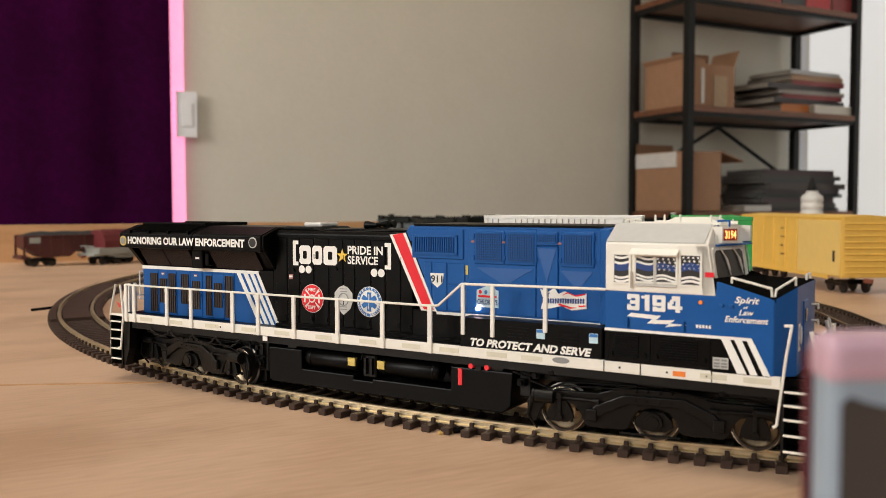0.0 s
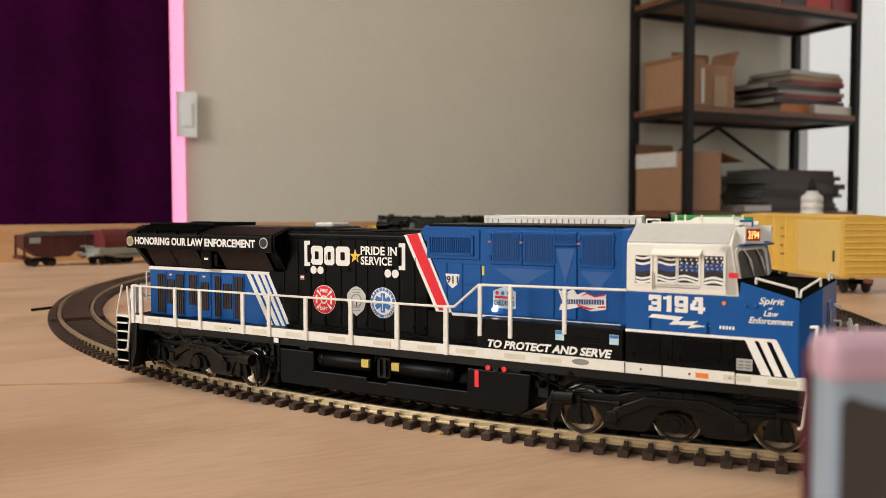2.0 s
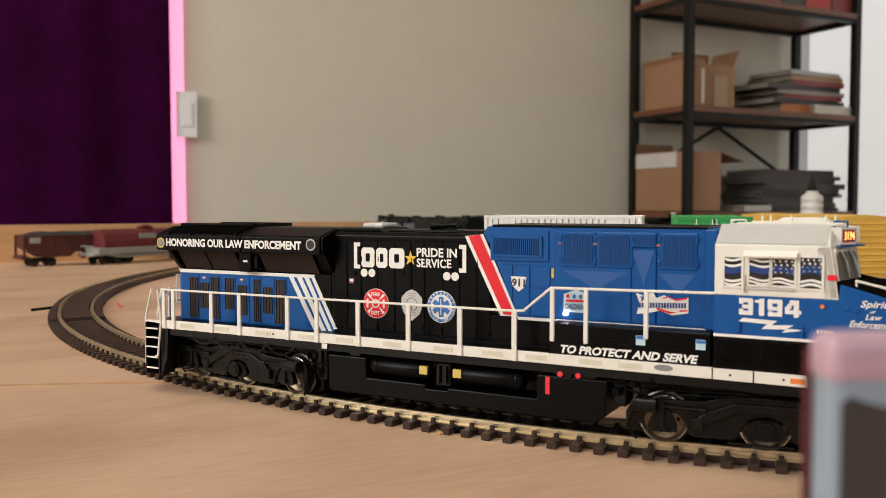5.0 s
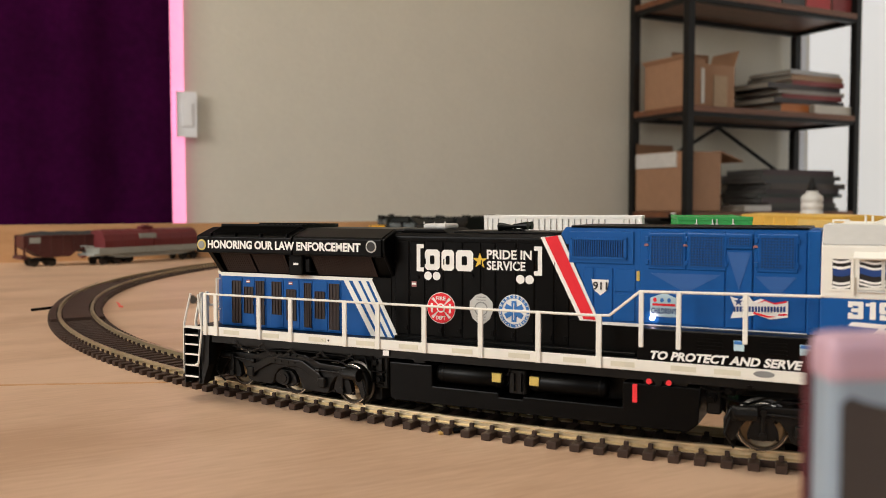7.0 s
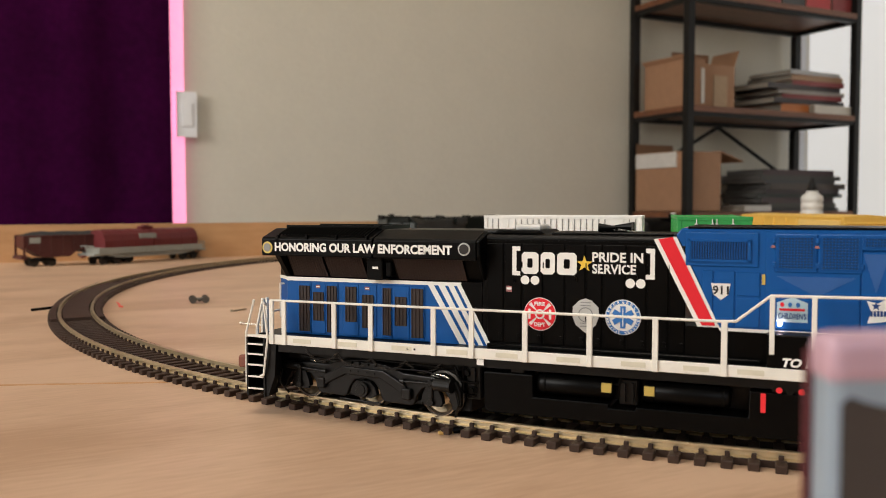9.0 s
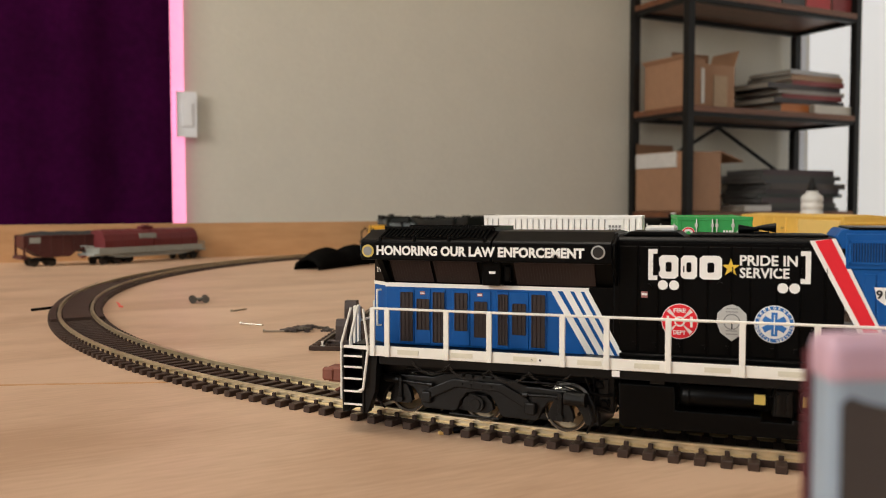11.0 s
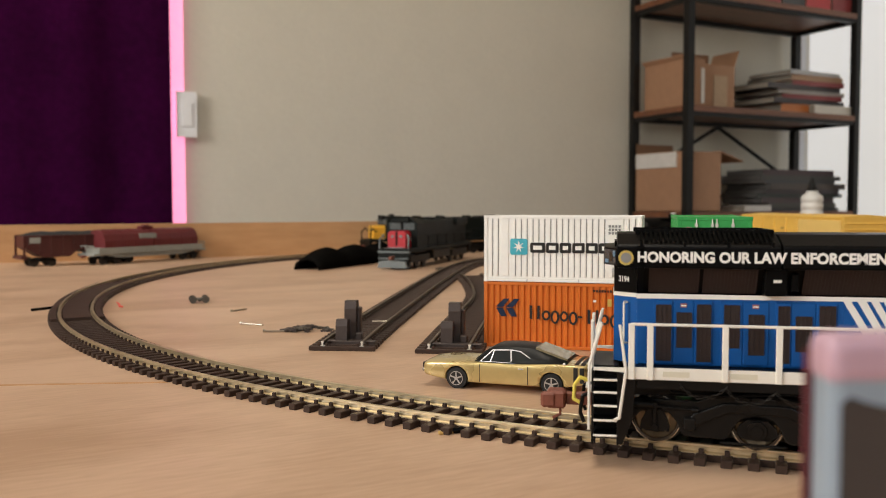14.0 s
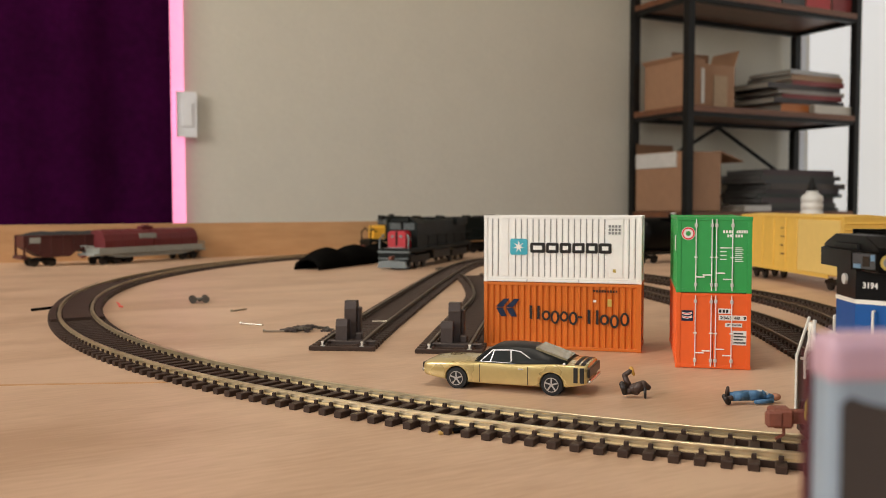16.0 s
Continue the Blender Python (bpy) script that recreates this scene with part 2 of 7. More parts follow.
def smooth_line(pts, step):
    """Evenly spaced places and headings on a soft curve through points."""
    out = []
    P = [Vector(p) for p in pts]
    P = [2 * P[0] - P[1]] + P + [2 * P[-1] - P[-2]]
    fine = []
    for i in range(1, len(P) - 2):
        for j in range(60):
            t = j / 60
            a, b, c, d = P[i - 1:i + 3]
            fine.append(0.5 * ((2 * b) + (c - a) * t + (2 * a - 5 * b + 4 * c - d) * t * t + (3 * b - a - 3 * c + d) * t ** 3))
    fine.append(P[-2])
    acc = 0.0
    for p, q in zip(fine, fine[1:]):
        d = (q - p).length
        while acc <= d:
            r = p + (q - p) * (acc / d)
            out.append((r.x, r.y, math.atan2(q.y - p.y, q.x - p.x)))
            acc += step
        acc -= d
    return out


RAILPROF = [(-1.1, 1.8), (1.1, 1.8), (1.1, 2.1), (0.35, 2.4), (0.35, 3.3), (0.62, 3.55), (0.62, 4.1), (0.5, 4.2), (-0.5, 4.2), (-0.62, 4.1), (-0.62, 3.55), (-0.35, 3.3), (-0.35, 2.4), (-1.1, 2.1)]


def rail_bm(line, off):
    bm = B()
    rings = []
    for x, y, a in line:
        nx, ny = -math.sin(a), math.cos(a)
        rings.append([bm.verts.new((x + nx * (off + p) * MM, y + ny * (off + p) * MM, z * MM)) for p, z in RAILPROF])
    n = len(RAILPROF)
    for r, q in zip(rings, rings[1:]):
        for i in range(n):
            bm.faces.new((r[i], r[(i + 1) % n], q[(i + 1) % n], q[i]))
    bm.faces.new(rings[0])
    bm.faces.new(rings[-1][::-1])
    return bm


def tie_mesh():
    bm = B()
    box(bm, -1.4, 1.4, -14.8, 14.8, 0, 2.0, 0.22)
    for s in (-1, 1):
        for o in (-1.75, 1.75):
            box(bm, -0.62, 0.62, s * 8.7 + o * 0.93 - 0.5, s * 8.7 + o * 0.93 + 0.5, 1.75, 3.25, 0.15)
    return finish(bm, "tie", TIE)


TIE_MESH = tie_mesh()


def make_track(label, line_fn, name="track", single=True, rail=None, ends=False):
    """line_fn(step) gives (x, y, heading) rows along the centre line."""
    tr = thing(name, label, "track", Matrix(), "model tracks")
    line = line_fn(0.004)
    for off in (-8.85, 8.85):
        ra = part("rail", rail_bm(line, off), rail or RAIL, tr, "worn nickel silver rail", k=1)
        if ends:
            x, y, a = line[0]
            cut = rail_bm([(x - 0.0003 * math.cos(a), y - 0.0003 * math.sin(a), a), (x, y, a)], off)
            part("rail_end", cut, RAIL_CUT, ra, "bright cut rail end", k=1)
        rows = []
        for x, y, a in line:
            nx, ny = -math.sin(a) * MM, math.cos(a) * MM
            rows.append([(x + nx * (off + o), y + ny * (off + o), z * MM) for o, z in ((-1.3, 0), (1.3, 0), (1.3, 1.7), (-1.3, 1.7))])
        web = B()
        rings = [[web.verts.new(p) for p in r] for r in rows]
        for p, q in zip(rings, rings[1:]):
            for i in range(4):
                web.faces.new((p[i], p[(i + 1) % 4], q[(i + 1) % 4], q[i]))
        part("tie_web", web, TIE, tr, "", k=1)
    if single:
        for x, y, a in line_fn(0.0061):
            ob = new("tie", TIE_MESH)
            ob.parent = tr
            ob.matrix_basis = pose(x, y, 0, 0, 0, math.degrees(a))
    else:
        bm = B()
        for x, y, a in line_fn(0.0061):
            m = pose(x, y, 0, 0, 0, math.degrees(a))
            n0 = len(bm.verts)
            bm.from_mesh(TIE_MESH)
            bm.verts.ensure_lookup_table()
            for v in bm.verts[n0:]:
                v.co = m @ v.co
        tagged(part("tie_rest", bm, TIE, tr, "", k=1), kind="stuff")
    return tr


def main_line(lo, hi):
    return lambda step: [track_at(lo + i * step) for i in range(int((hi - lo) / step))]


make_track("curved model railway track with dark brown sleepers", main_line(-0.0572, 1.84))
SPUR_A = [(-0.0446, 0.3800), (-0.0402, 0.4277), (-0.0335, 0.4876), (-0.0231, 0.5779), (-0.007, 0.7088), (0.018, 0.8804), (0.05, 0.98), (0.11, 1.07)]
SPUR_B = [(0.0026, 0.3715), (0.0105, 0.4336), (0.0189, 0.4955), (0.0272, 0.5567), (0.0310, 0.6181), (0.0296, 0.6996), (0.0250, 0.77)]
make_track("straight dead-end siding ending at a buffer stop", lambda st: smooth_line(SPUR_A, st), rail=RAIL_DULL, ends=True)
make_track("curved dead-end siding joining the neighbouring siding", lambda st: smooth_line(SPUR_B, st), rail=RAIL_DULL, ends=True)
YARD_1 = [(0.10, 0.80), (0.140, 0.66), (0.163, 0.53), (0.168, 0.44), (0.158, 0.335), (0.13, 0.27)]
YARD_2 = [(0.13, 0.84), (0.178, 0.73), (0.215, 0.60), (0.222, 0.51), (0.212, 0.43), (0.19, 0.36)]
make_track("yard track with brown sleepers behind the containers", lambda st: smooth_line(YARD_1[:5], st), single=False, rail=RAIL_DULL)
make_track("yard track with brown sleepers beside the boxcar", lambda st: smooth_line(YARD_2[:5], st), single=False, rail=RAIL_DULL)
# ---- locomotive: x forward, camera side at -y, z from the table, millimetres ----
ROWS_S = [(0, 0.3142), (0.5, 0.3137), (1, 0.3128), (1.5, 0.3112), (2, 0.3091), (2.5, 0.3069), (3, 0.3042), (3.5, 0.3010), (4, 0.2973), (4.5, 0.2932),
          (5, 0.2887), (5.5, 0.2837), (6, 0.2782), (6.5, 0.2723), (7, 0.2659), (7.5, 0.2589), (8, 0.2515), (8.5, 0.2438), (9, 0.2357), (9.5, 0.2271),
          (10, 0.2181), (10.5, 0.2087), (11, 0.1989), (11.5, 0.1886), (12, 0.1775), (12.5, 0.1657), (13, 0.1535), (13.5, 0.1412), (14, 0.1289), (14.5, 0.1161),
          (15, 0.1026), (15.5, 0.0888), (16, 0.0745)]
FRONT, REAR = 0.0735, 0.0875
SCREEN = mat("brown_mesh_screen", (0.022, 0.010, 0.007), 0.6, vary=0.3, scale=1500, bump=0.6)
GLASS_DARK = mat("dark_window_glazing", (0.020, 0.017, 0.014), 0.16, vary=0.1, spec=0.4)
LABEL_PINK = mat("faded_red_label", (0.34, 0.13, 0.12), 0.5)
FLAG_BLUE = mat("flag_blue_print", (0.02, 0.06, 0.22), 0.3)
FLAG_BLACK = mat("flag_black_print", (0.022, 0.021, 0.020), 0.3)
YELLOW = mat("yellow_print", (0.78, 0.52, 0.05), 0.45)
GOLD_LABEL = mat("gold_foil_label", (0.62, 0.47, 0.12), 0.35, 0.3)
EMS_BLUE = mat("emblem_blue_print", (0.03, 0.17, 0.48), 0.45)
SILVER = mat("silver_print", (0.52, 0.52, 0.49), 0.4, 0.2)
SILVER_DARK = mat("dark_silver_print", (0.25, 0.25, 0.24), 0.45, 0.2)
BEIGE = mat("reflective_beige_tape", (0.68, 0.64, 0.50), 0.4)
WHEEL = mat("blackened_wheel_steel", (0.035, 0.03, 0.026), 0.45, 0.6, vary=0.3, scale=600)
TREAD = mat("worn_wheel_rim", (0.085, 0.078, 0.068), 0.32, 0.9)
DISC = mat("bare_wheel_metal", (0.46, 0.37, 0.25), 0.48, 1.0, vary=0.2, scale=600)
RING = mat("polished_wheel_edge", (0.62, 0.56, 0.46), 0.25, 1.0)
CHAIN_STEEL = mat("dull_chain_steel", (0.030, 0.028, 0.025), 0.45, 0.4)
RUST = mat("rust_brown_coupler", (0.20, 0.060, 0.035), 0.55, vary=0.2, scale=600)
HOSE_Y = mat("yellow_hose", (0.75, 0.62, 0.10), 0.5)
LIGHT_RED = mat("red_fittings", (0.80, 0.03, 0.04), 0.35)
AMBER = mat("orange_marker", (0.85, 0.22, 0.03), 0.4)
LAMP_ON = mat("lit_step_lamp", (1, 0.9, 0.8), 0.3, emit=(1.0, 0.72, 0.74), glow=14)
BOARD = mat("lit_number_board", (0.10, 0.02, 0.01), 0.4, emit=(1.0, 0.10, 0.02), glow=0.12)
DIGIT = mat("lit_number_digits", (0.9, 0.5, 0.2), 0.4, emit=(1.0, 0.42, 0.12), glow=2.2)
PALE_BLUE = mat("pale_blue_print", (0.50, 0.68, 0.74), 0.5)
GREY_FAN = mat("pale_grey_casting", (0.62, 0.60, 0.56), 0.45)
GREY_ROOF = mat("light_grey_roof_panel", (0.50, 0.49, 0.46), 0.6, vary=0.05, scale=500)
# Hood blue darkened in its colour for the shade behind mesh and louvres.
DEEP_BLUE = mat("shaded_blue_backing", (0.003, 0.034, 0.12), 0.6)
LINES = mat("panel_groove_black", (0.006, 0.006, 0.006), 0.7)


def loco_pose(s):
    fx, fy, _ = track_at(s - FRONT)
    rx, ry, _ = track_at(s + REAR)
    t = FRONT / (FRONT + REAR)
    return pose(fx + (rx - fx) * t, fy + (ry - fy) * t, 0, 0, 0, math.degrees(math.atan2(fy - ry, fx - rx)))


LOCO = thing("locomotive", "blue, black and white model diesel locomotive on the curved track", "locomotive", loco_pose(ROWS_S[0][1]))


def lp(name, bm, material, label="", smooth=False, parent=None):
    return part(name, bm, material, parent or LOCO, label, smooth=smooth)


def flat(name, pts, v, material, label="", parent=None, t=0.12):
    """A thin printed or stuck-on shape on the camera side."""
    return lp(name, prism(B(), pts, -v - t, -v, "y"), material, label, parent=parent)


def panel(name, x0, x1, z0, z1, v, material, proud=0.25, bevel=0.15, parent=None, label=""):
    return lp(name, box(B(), x0, x1, -v - proud, -v + 0.1, z0, z1, bevel), material, label, parent=parent)


def words(name, text, u0, u1, z0, z1, v, material, bold=0.0, shear=0.0, spacing=1.0, parent=None, tilt=0.0, label=""):
    bm = lettering(text, u0, u1, z0, z1, bold, shear, spacing=spacing)
    for w in bm.verts:
        w.co.y = -v - 0.16
        w.co.z += (w.co.x - u0) * tilt
    return lp(name, bm, material, label, parent=parent)


def disc_pts(cx, cz, rx, rz, n=28, a0=0.0, a1=2 * math.pi):
    full = abs(a1 - a0 - 2 * math.pi) < 1e-6
    m = n if full else n + 1
    return [(cx + rx * math.cos(a0 + (a1 - a0) * i / n), cz + rz * math.sin(a0 + (a1 - a0) * i / n)) for i in range(m)]


def rect(x0, x1, z0, z1):
    return [(x0, z0), (x1, z0), (x1, z1), (x0, z1)]


def arc_band(cx, cz, r0, r1, a0, a1, n=10):
    return disc_pts(cx, cz, r1, r1, n, a0, a1) + disc_pts(cx, cz, r0, r0, n, a0, a1)[::-1]


HV, SV = 11.0, 17.5     # half widths of the hood and of the sill and cab

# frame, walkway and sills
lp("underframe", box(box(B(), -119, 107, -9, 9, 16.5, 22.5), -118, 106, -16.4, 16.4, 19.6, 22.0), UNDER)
lp("walkway", box(box(B(), -121, 106, -17.0, 17.0, 23.6, 24.6), -121, -40, -17.0, 17.0, 22.5, 23.6), BLACK, "black walkway deck")
for s in (-1, 1):
    y0, y1 = (-SV, -SV + 0.7) if s < 0 else (SV - 0.7, SV)
    lp("side_sill", box(B(), -120.6, 106.2, y0, y1, 22.0, 24.9, 0.12), WHITE, "long cream-white side sill")
for x in (-112, -96.5, -79, -62, -47.5, -30.5, -13.5, 2, 14.8, 30, 40.5, 88, 98):
    flat("reflector", [(x, 22.8), (x + 6.2, 22.8), (x + 6.2, 24.1), (x, 24.1)], SV, BEIGE)
flat("marker", [(81.5, 22.7), (84.5, 22.7), (84.5, 23.9), (81.5, 23.9)], SV, AMBER, "orange sill marker")
flat("builder_plate", disc_pts(52, 23.7, 2.4, 0.8, 14), SV, SILVER_DARK)
for x in (63.7, 73.2, 90.6):
    flat("sill_joint", [(x, 22), (x + 0.25, 22), (x + 0.25, 24.9), (x, 24.9)], SV, LINES)
for x in (-74, -71.8, 68, 80, 89.5):
    flat("rivet", disc_pts(x, 23.4, 0.3, 0.3, 8), SV, LINES)

# rear hood with the radiator wings
lp("rear_hood", box(B(), -118.2, -69.6, -HV, HV, 24.6, 42, 0.3), BLUE, "blue rear hood with brown grilles")
lp("lower_hood", box(B(), -69.6, -53.8, -HV, HV, 24.6, 42.4), BLACK)
lp("rear_bulkhead", prism(B(), [(-HV, 42), (HV, 42), (17.2, 49), (17.2, 54.3), (9.5, 57.2), (-9.5, 57.2), (-17.2, 54.3), (-17.2, 49)], -118.2, -116.6, "x"), BLACK)
lp("radiator_core", prism(B(), [(-9.6, 42), (9.6, 42), (14.2, 49.1), (-14.2, 49.1)], -117.5, -53.8, "x"), BLACK)
for x0, x1 in ((-123.0, -85.4), (-85.0, -53.5)):
    prof = [(-16.9, 48.9), (16.9, 48.9), (17.2, 49.2), (17.2, 54.0), (16.6, 54.6), (9.5, 57.0), (-9.5, 57.0), (-16.6, 54.6), (-17.2, 54.0), (-17.2, 49.2)]
    lp("radiator_wing", prism(B(), prof, x0, x1, "x"), BLACK, "black overhanging radiator housing")
bm = B()
for i in range(27):
    x = -117.5 + i * 1.15
    bm2 = prism(bm, [(-16.0, 55.2), (-9.8, 57.3), (-9.8, 57.7), (-16.0, 55.6)], x, x + 0.55, "x")
    prism(bm, [(-9.8, 57.1), (9.8, 57.1), (9.8, 57.7), (-9.8, 57.7)], x, x + 0.55, "x")
lp("roof_grille", bm, MATTE_BLACK, "ribbed black roof grille")
lp("grille_frame", box(box(box(B(), -118.6, -86, -10.2, -9.6, 57, 58.1), -118.6, -86, 9.6, 10.2, 57, 58.1), -86.6, -86, -10.2, 10.2, 57, 58.1), BLACK)
for x in (-117.5, -107.5, -97.5, -87.5):
    lp("hinge_clip", box(B(), x, x + 0.6, -17.4, -16.2, 54.2, 55.3), BLACK)
for x0, x1 in ((-115.2, -103.6), (-102.4, -90.2), (-79.5, -58.5)):
    sc = lp("screen", prism(B(), [(-10.3, 42.6), (-14.6, 48.9), (-14.9, 48.9), (-10.8, 42.6)], x0, x1, "x"), SCREEN, "brown mesh radiator screen")
    n = int((x1 - x0) / 0.8)
    for i in range(n + 1):
        x = x0 + (x1 - x0) * i / n
        lp("screen_bar", prism(B(), [(-10.8, 42.7), (-14.9, 48.8), (-15.05, 48.8), (-10.95, 42.7)], x - 0.14, x + 0.14, "x"), SCREEN, parent=sc)
lp("equipment_box", box(B(), -88.6, -83.4, -14.4, -9, 42.4, 49.0, 0.3), BLACK)
lp("equipment_box", box(B(), -82.6, -80.8, -14.0, -9, 43.4, 47.8, 0.3), BLACK)
flat("small_label", [(-86.6, 45.6), (-84.8, 45.6), (-84.8, 46.3), (-86.6, 46.3)], 14.4, DECAL_W)
flat("white_stripe", [(-118.2, 41.0), (-60.6, 41.2), (-60.0, 42.2), (-118.2, 42.2)], HV, DECAL_W, "white band over the blue doors", t=0.2)
# doors with brown louvres
DOORS = ((-113.6, -109.6, 25.6, 39.6, 1), (-108.8, -104.6, 29.0, 37.8, 1), (-103.9, -100.2, 25.6, 39.8, 1), (-97.8, -93.2, 29.2, 39.8, 1), (-92.4, -87.2, 27.6, 37.6, 1),
         (-85.0, -82.0, 25.8, 39.8, 1), (-81.4, -76.6, 28.8, 37.4, 1), (-75.8, -71.6, 25.6, 40.0, 1))
for x0, x1, z0, z1, _ in DOORS:
    d = lp("hood_door", box(B(), x0 - 0.45, x1 + 0.25, -HV - 0.3, -HV + 0.1, 25.1, 40.6, 0.18), BLUE, "blue hood door")
    cx = (x0 + x1) / 2
    w = min(1.75, (x1 - x0) / 2 - 0.25)
    lp("louvre", box(B(), cx - w, cx + w, -HV - 0.42, -HV - 0.1, z0, z1, 0.1), SCREEN, "brown louvred grille", parent=d)
    bm = B()
    n = 3
    for i in range(n + 1):
        x = cx - w + 2 * w * i / n
        box(bm, x - 0.1, x + 0.1, -HV - 0.62, -HV - 0.3, z0 + 0.1, z1 - 0.1)
    lp("louvre_grid", bm, SCREEN, parent=d)
    lp("latch", box(B(), x1 - 0.3, x1 + 0.1, -HV - 0.6, -HV, 32, 33.2, 0.1), BLUE, parent=d)
for x in (-107.6, -90.8):
    flat("warning_label", [(x, 39.0), (x + 1.5, 39.0), (x + 1.5, 40.0), (x, 40.0)], HV + 0.3, LABEL_PINK)
    flat("label_bar", [(x + 0.1, 39.3), (x + 1.4, 39.3), (x + 1.4, 39.6), (x + 0.1, 39.6)], HV + 0.38, DECAL_W)
# diagonal white stripes at the blue hood's forward end
lp("hood_panel", prism(B(), [(-70.0, 24.6), (-51.5, 24.6), (-61.5, 42.0), (-70, 42.0)], -HV - 0.14, -HV + 0.1, "y"), BLUE)
for t0, t1, b0, b1 in ((-70.8, -69.0, -60.6, -58.6), (-67.6, -65.6, -57.6, -55.8), (-64.6, -62.8, -54.8, -53.4), (-61.8, -60.4, -52.4, -51.0)):
    flat("diagonal_stripe", [(b0, 24.7), (b1, 24.7), (t1, 42.0), (t0, 42.0)], HV + 0.15, DECAL_W, "white diagonal stripe")
# rear corner and end
lp("rear_end", prism(B(), [(-117.6, -HV), (-123.6, -6.0), (-123.6, 6.0), (-117.6, HV)], 24.6, 42.0, "z"), BLUE)
lp("rear_end_band", prism(B(), [(-117.6, -HV - 0.2), (-123.8, -6.1), (-123.8, 6.1), (-117.6, HV + 0.2)], 41.2, 42.2, "z"), WHITE)
lp("rear_end_top", prism(B(), [(-117.6, -HV), (-123.6, -6.0), (-123.6, 6.0), (-117.6, HV)], 42.2, 55, "z"), BLACK)
num = lettering("3194", 0.3, 3.6, 44.8, 46.3, 0.03)
e_, n_ = Vector((6.0, -5.0, 0)).normalized(), Vector((-5.0, -6.0, 0)).normalized()
for w in num.verts:
    w.co = Vector((-122.6, -6.9, 0)) + e_ * w.co.x + n_ * 0.14 + Vector((0, 0, w.co.z))
lp("number_print", num, DECAL_W, "small white road number")
bm = prism(B(), [(-123.0, -17.1), (-126.2, -9.8), (-126.2, 9.8), (-123.0, 17.1), (-122.0, 17.0), (-122.0, -17.0)], 49.4, 53.6, "z")
mk = lp("marker_panel", bm, BLACK, "black chamfered end of the radiator housing")
# Blue for two patches that put a reflection on the glazing as colour.
EDGE_BLUE = mat("dusky_blue_reflection", (0.12, 0.22, 0.32), 0.4)
mk_glass = mat("number_board_glazing", (0.05, 0.06, 0.07), 0.12, vary=0.3, scale=300, spec=0.7)
for f0, f1, z0, z1, m_ in ((0.10, 0.92, 49.8, 53.2, mk_glass), (0.30, 0.55, 50.3, 52.6, GLASS_DARK), (0.12, 0.26, 51.6, 53.0, EDGE_BLUE), (0.62, 0.88, 49.9, 50.8, EDGE_BLUE)):
    pa, pb = Vector((-123.0, -17.1, 0)), Vector((-126.2, -9.8, 0))
    n_ = Vector((-7.3, -3.2, 0)).normalized() * (0.12 if m_ is mk_glass else 0.2)
    q = [pa.lerp(pb, f0), pa.lerp(pb, f1)]
    lp("number_glazing", prism(B(), [((q[0] + n_).x, (q[0] + n_).y), ((q[1] + n_).x, (q[1] + n_).y), (q[1].x, q[1].y), (q[0].x, q[0].y)], z0, z1, "z"), m_, "pale reflecting number board glass" if m_ is mk_glass else "", parent=mk)
lp("rear_headlight", rod(B(), (-124.2, 0, 46.5), (-122.5, 0, 46.5), 1.3, 14), GREY_FAN)

# engine hood
prof = [(-HV, 24.6), (HV, 24.6), (HV, 55.0), (9.8, 56.0), (-9.8, 56.0), (-HV, 55.0)]
lp("engine_hood", prism(B(), prof, -53.8, 1.5, "x"), BLACK, "black engine hood with tall doors")
lp("hood_shoulder", prism(B(), [(-16.8, 50.0), (-HV, 42.8), (HV, 42.8), (16.8, 50), (16.8, 54.2), (9.6, 56.8), (-9.6, 56.8), (-16.8, 54.2)], -53.6, -52.6, "x"), BLACK)
SEAMS = (-52.4, -47.4, -42.2, -36.2, -30.1, -24.4, -19.9, -13.7, -8.3, -2.7, 1.6)
for a, b in zip(SEAMS, SEAMS[1:]):
    d = panel("engine_door", a + 0.16, b - 0.16, 26.0, 53.6, HV, BLACK, 0.30, 0.2)
    lp("door_latch", box(B(), b - 1.5, b - 0.6, -HV - 0.55, -HV - 0.2, 27.2, 28.6, 0.1), BLACK, parent=d)
    lp("hinge", rod(B(), (a + 0.15, -HV - 0.3, 33), (a + 0.15, -HV - 0.3, 34.6), 0.18, 6), BLACK, parent=d)
    lp("hinge", rod(B(), (a + 0.15, -HV - 0.3, 47), (a + 0.15, -HV - 0.3, 48.6), 0.18, 6), BLACK, parent=d)
for x, z in ((-44.6, 43.1), (-27.2, 44.2), (-11.1, 45.3)):
    lp("door_knob", rod(rod(B(), (x, -HV - 0.8, z), (x, -HV - 0.2, z), 0.6, 14), (x - 0.1, -HV - 1.0, z + 0.5), (x - 0.1, -HV - 0.3, z + 0.5), 0.28, 8), BLACK)
lp("hood_foot", box(B(), -52, 20, -HV - 1.4, -HV, 24.5, 25.6, 0.2), BLACK)
lp("hood_top_rail", box(B(), -52, 0, -HV - 0.25, -HV, 53.9, 54.4), BLACK)
lp("roof_hatch", prism(B(), [(-52, 56.0), (-36, 56.0), (-38, 57.2), (-50, 57.2)], -9, 9, "y"), BLACK)
lp("roof_hatch", box(B(), -35, -2, -7.5, 7.5, 55.9, 56.7, 0.3), BLACK)
bm = box(B(), -46.4, -38.6, -4.5, 4.5, 57.0, 58.6, 0.5)
for x in (-46, -42.5, -39):
    box(bm, x - 0.15, x + 0.15, -4.6, -4.3, 58.5, 59.2)
lp("exhaust_housing", bm, GREY_FAN, "pale grey exhaust housing on the roof")
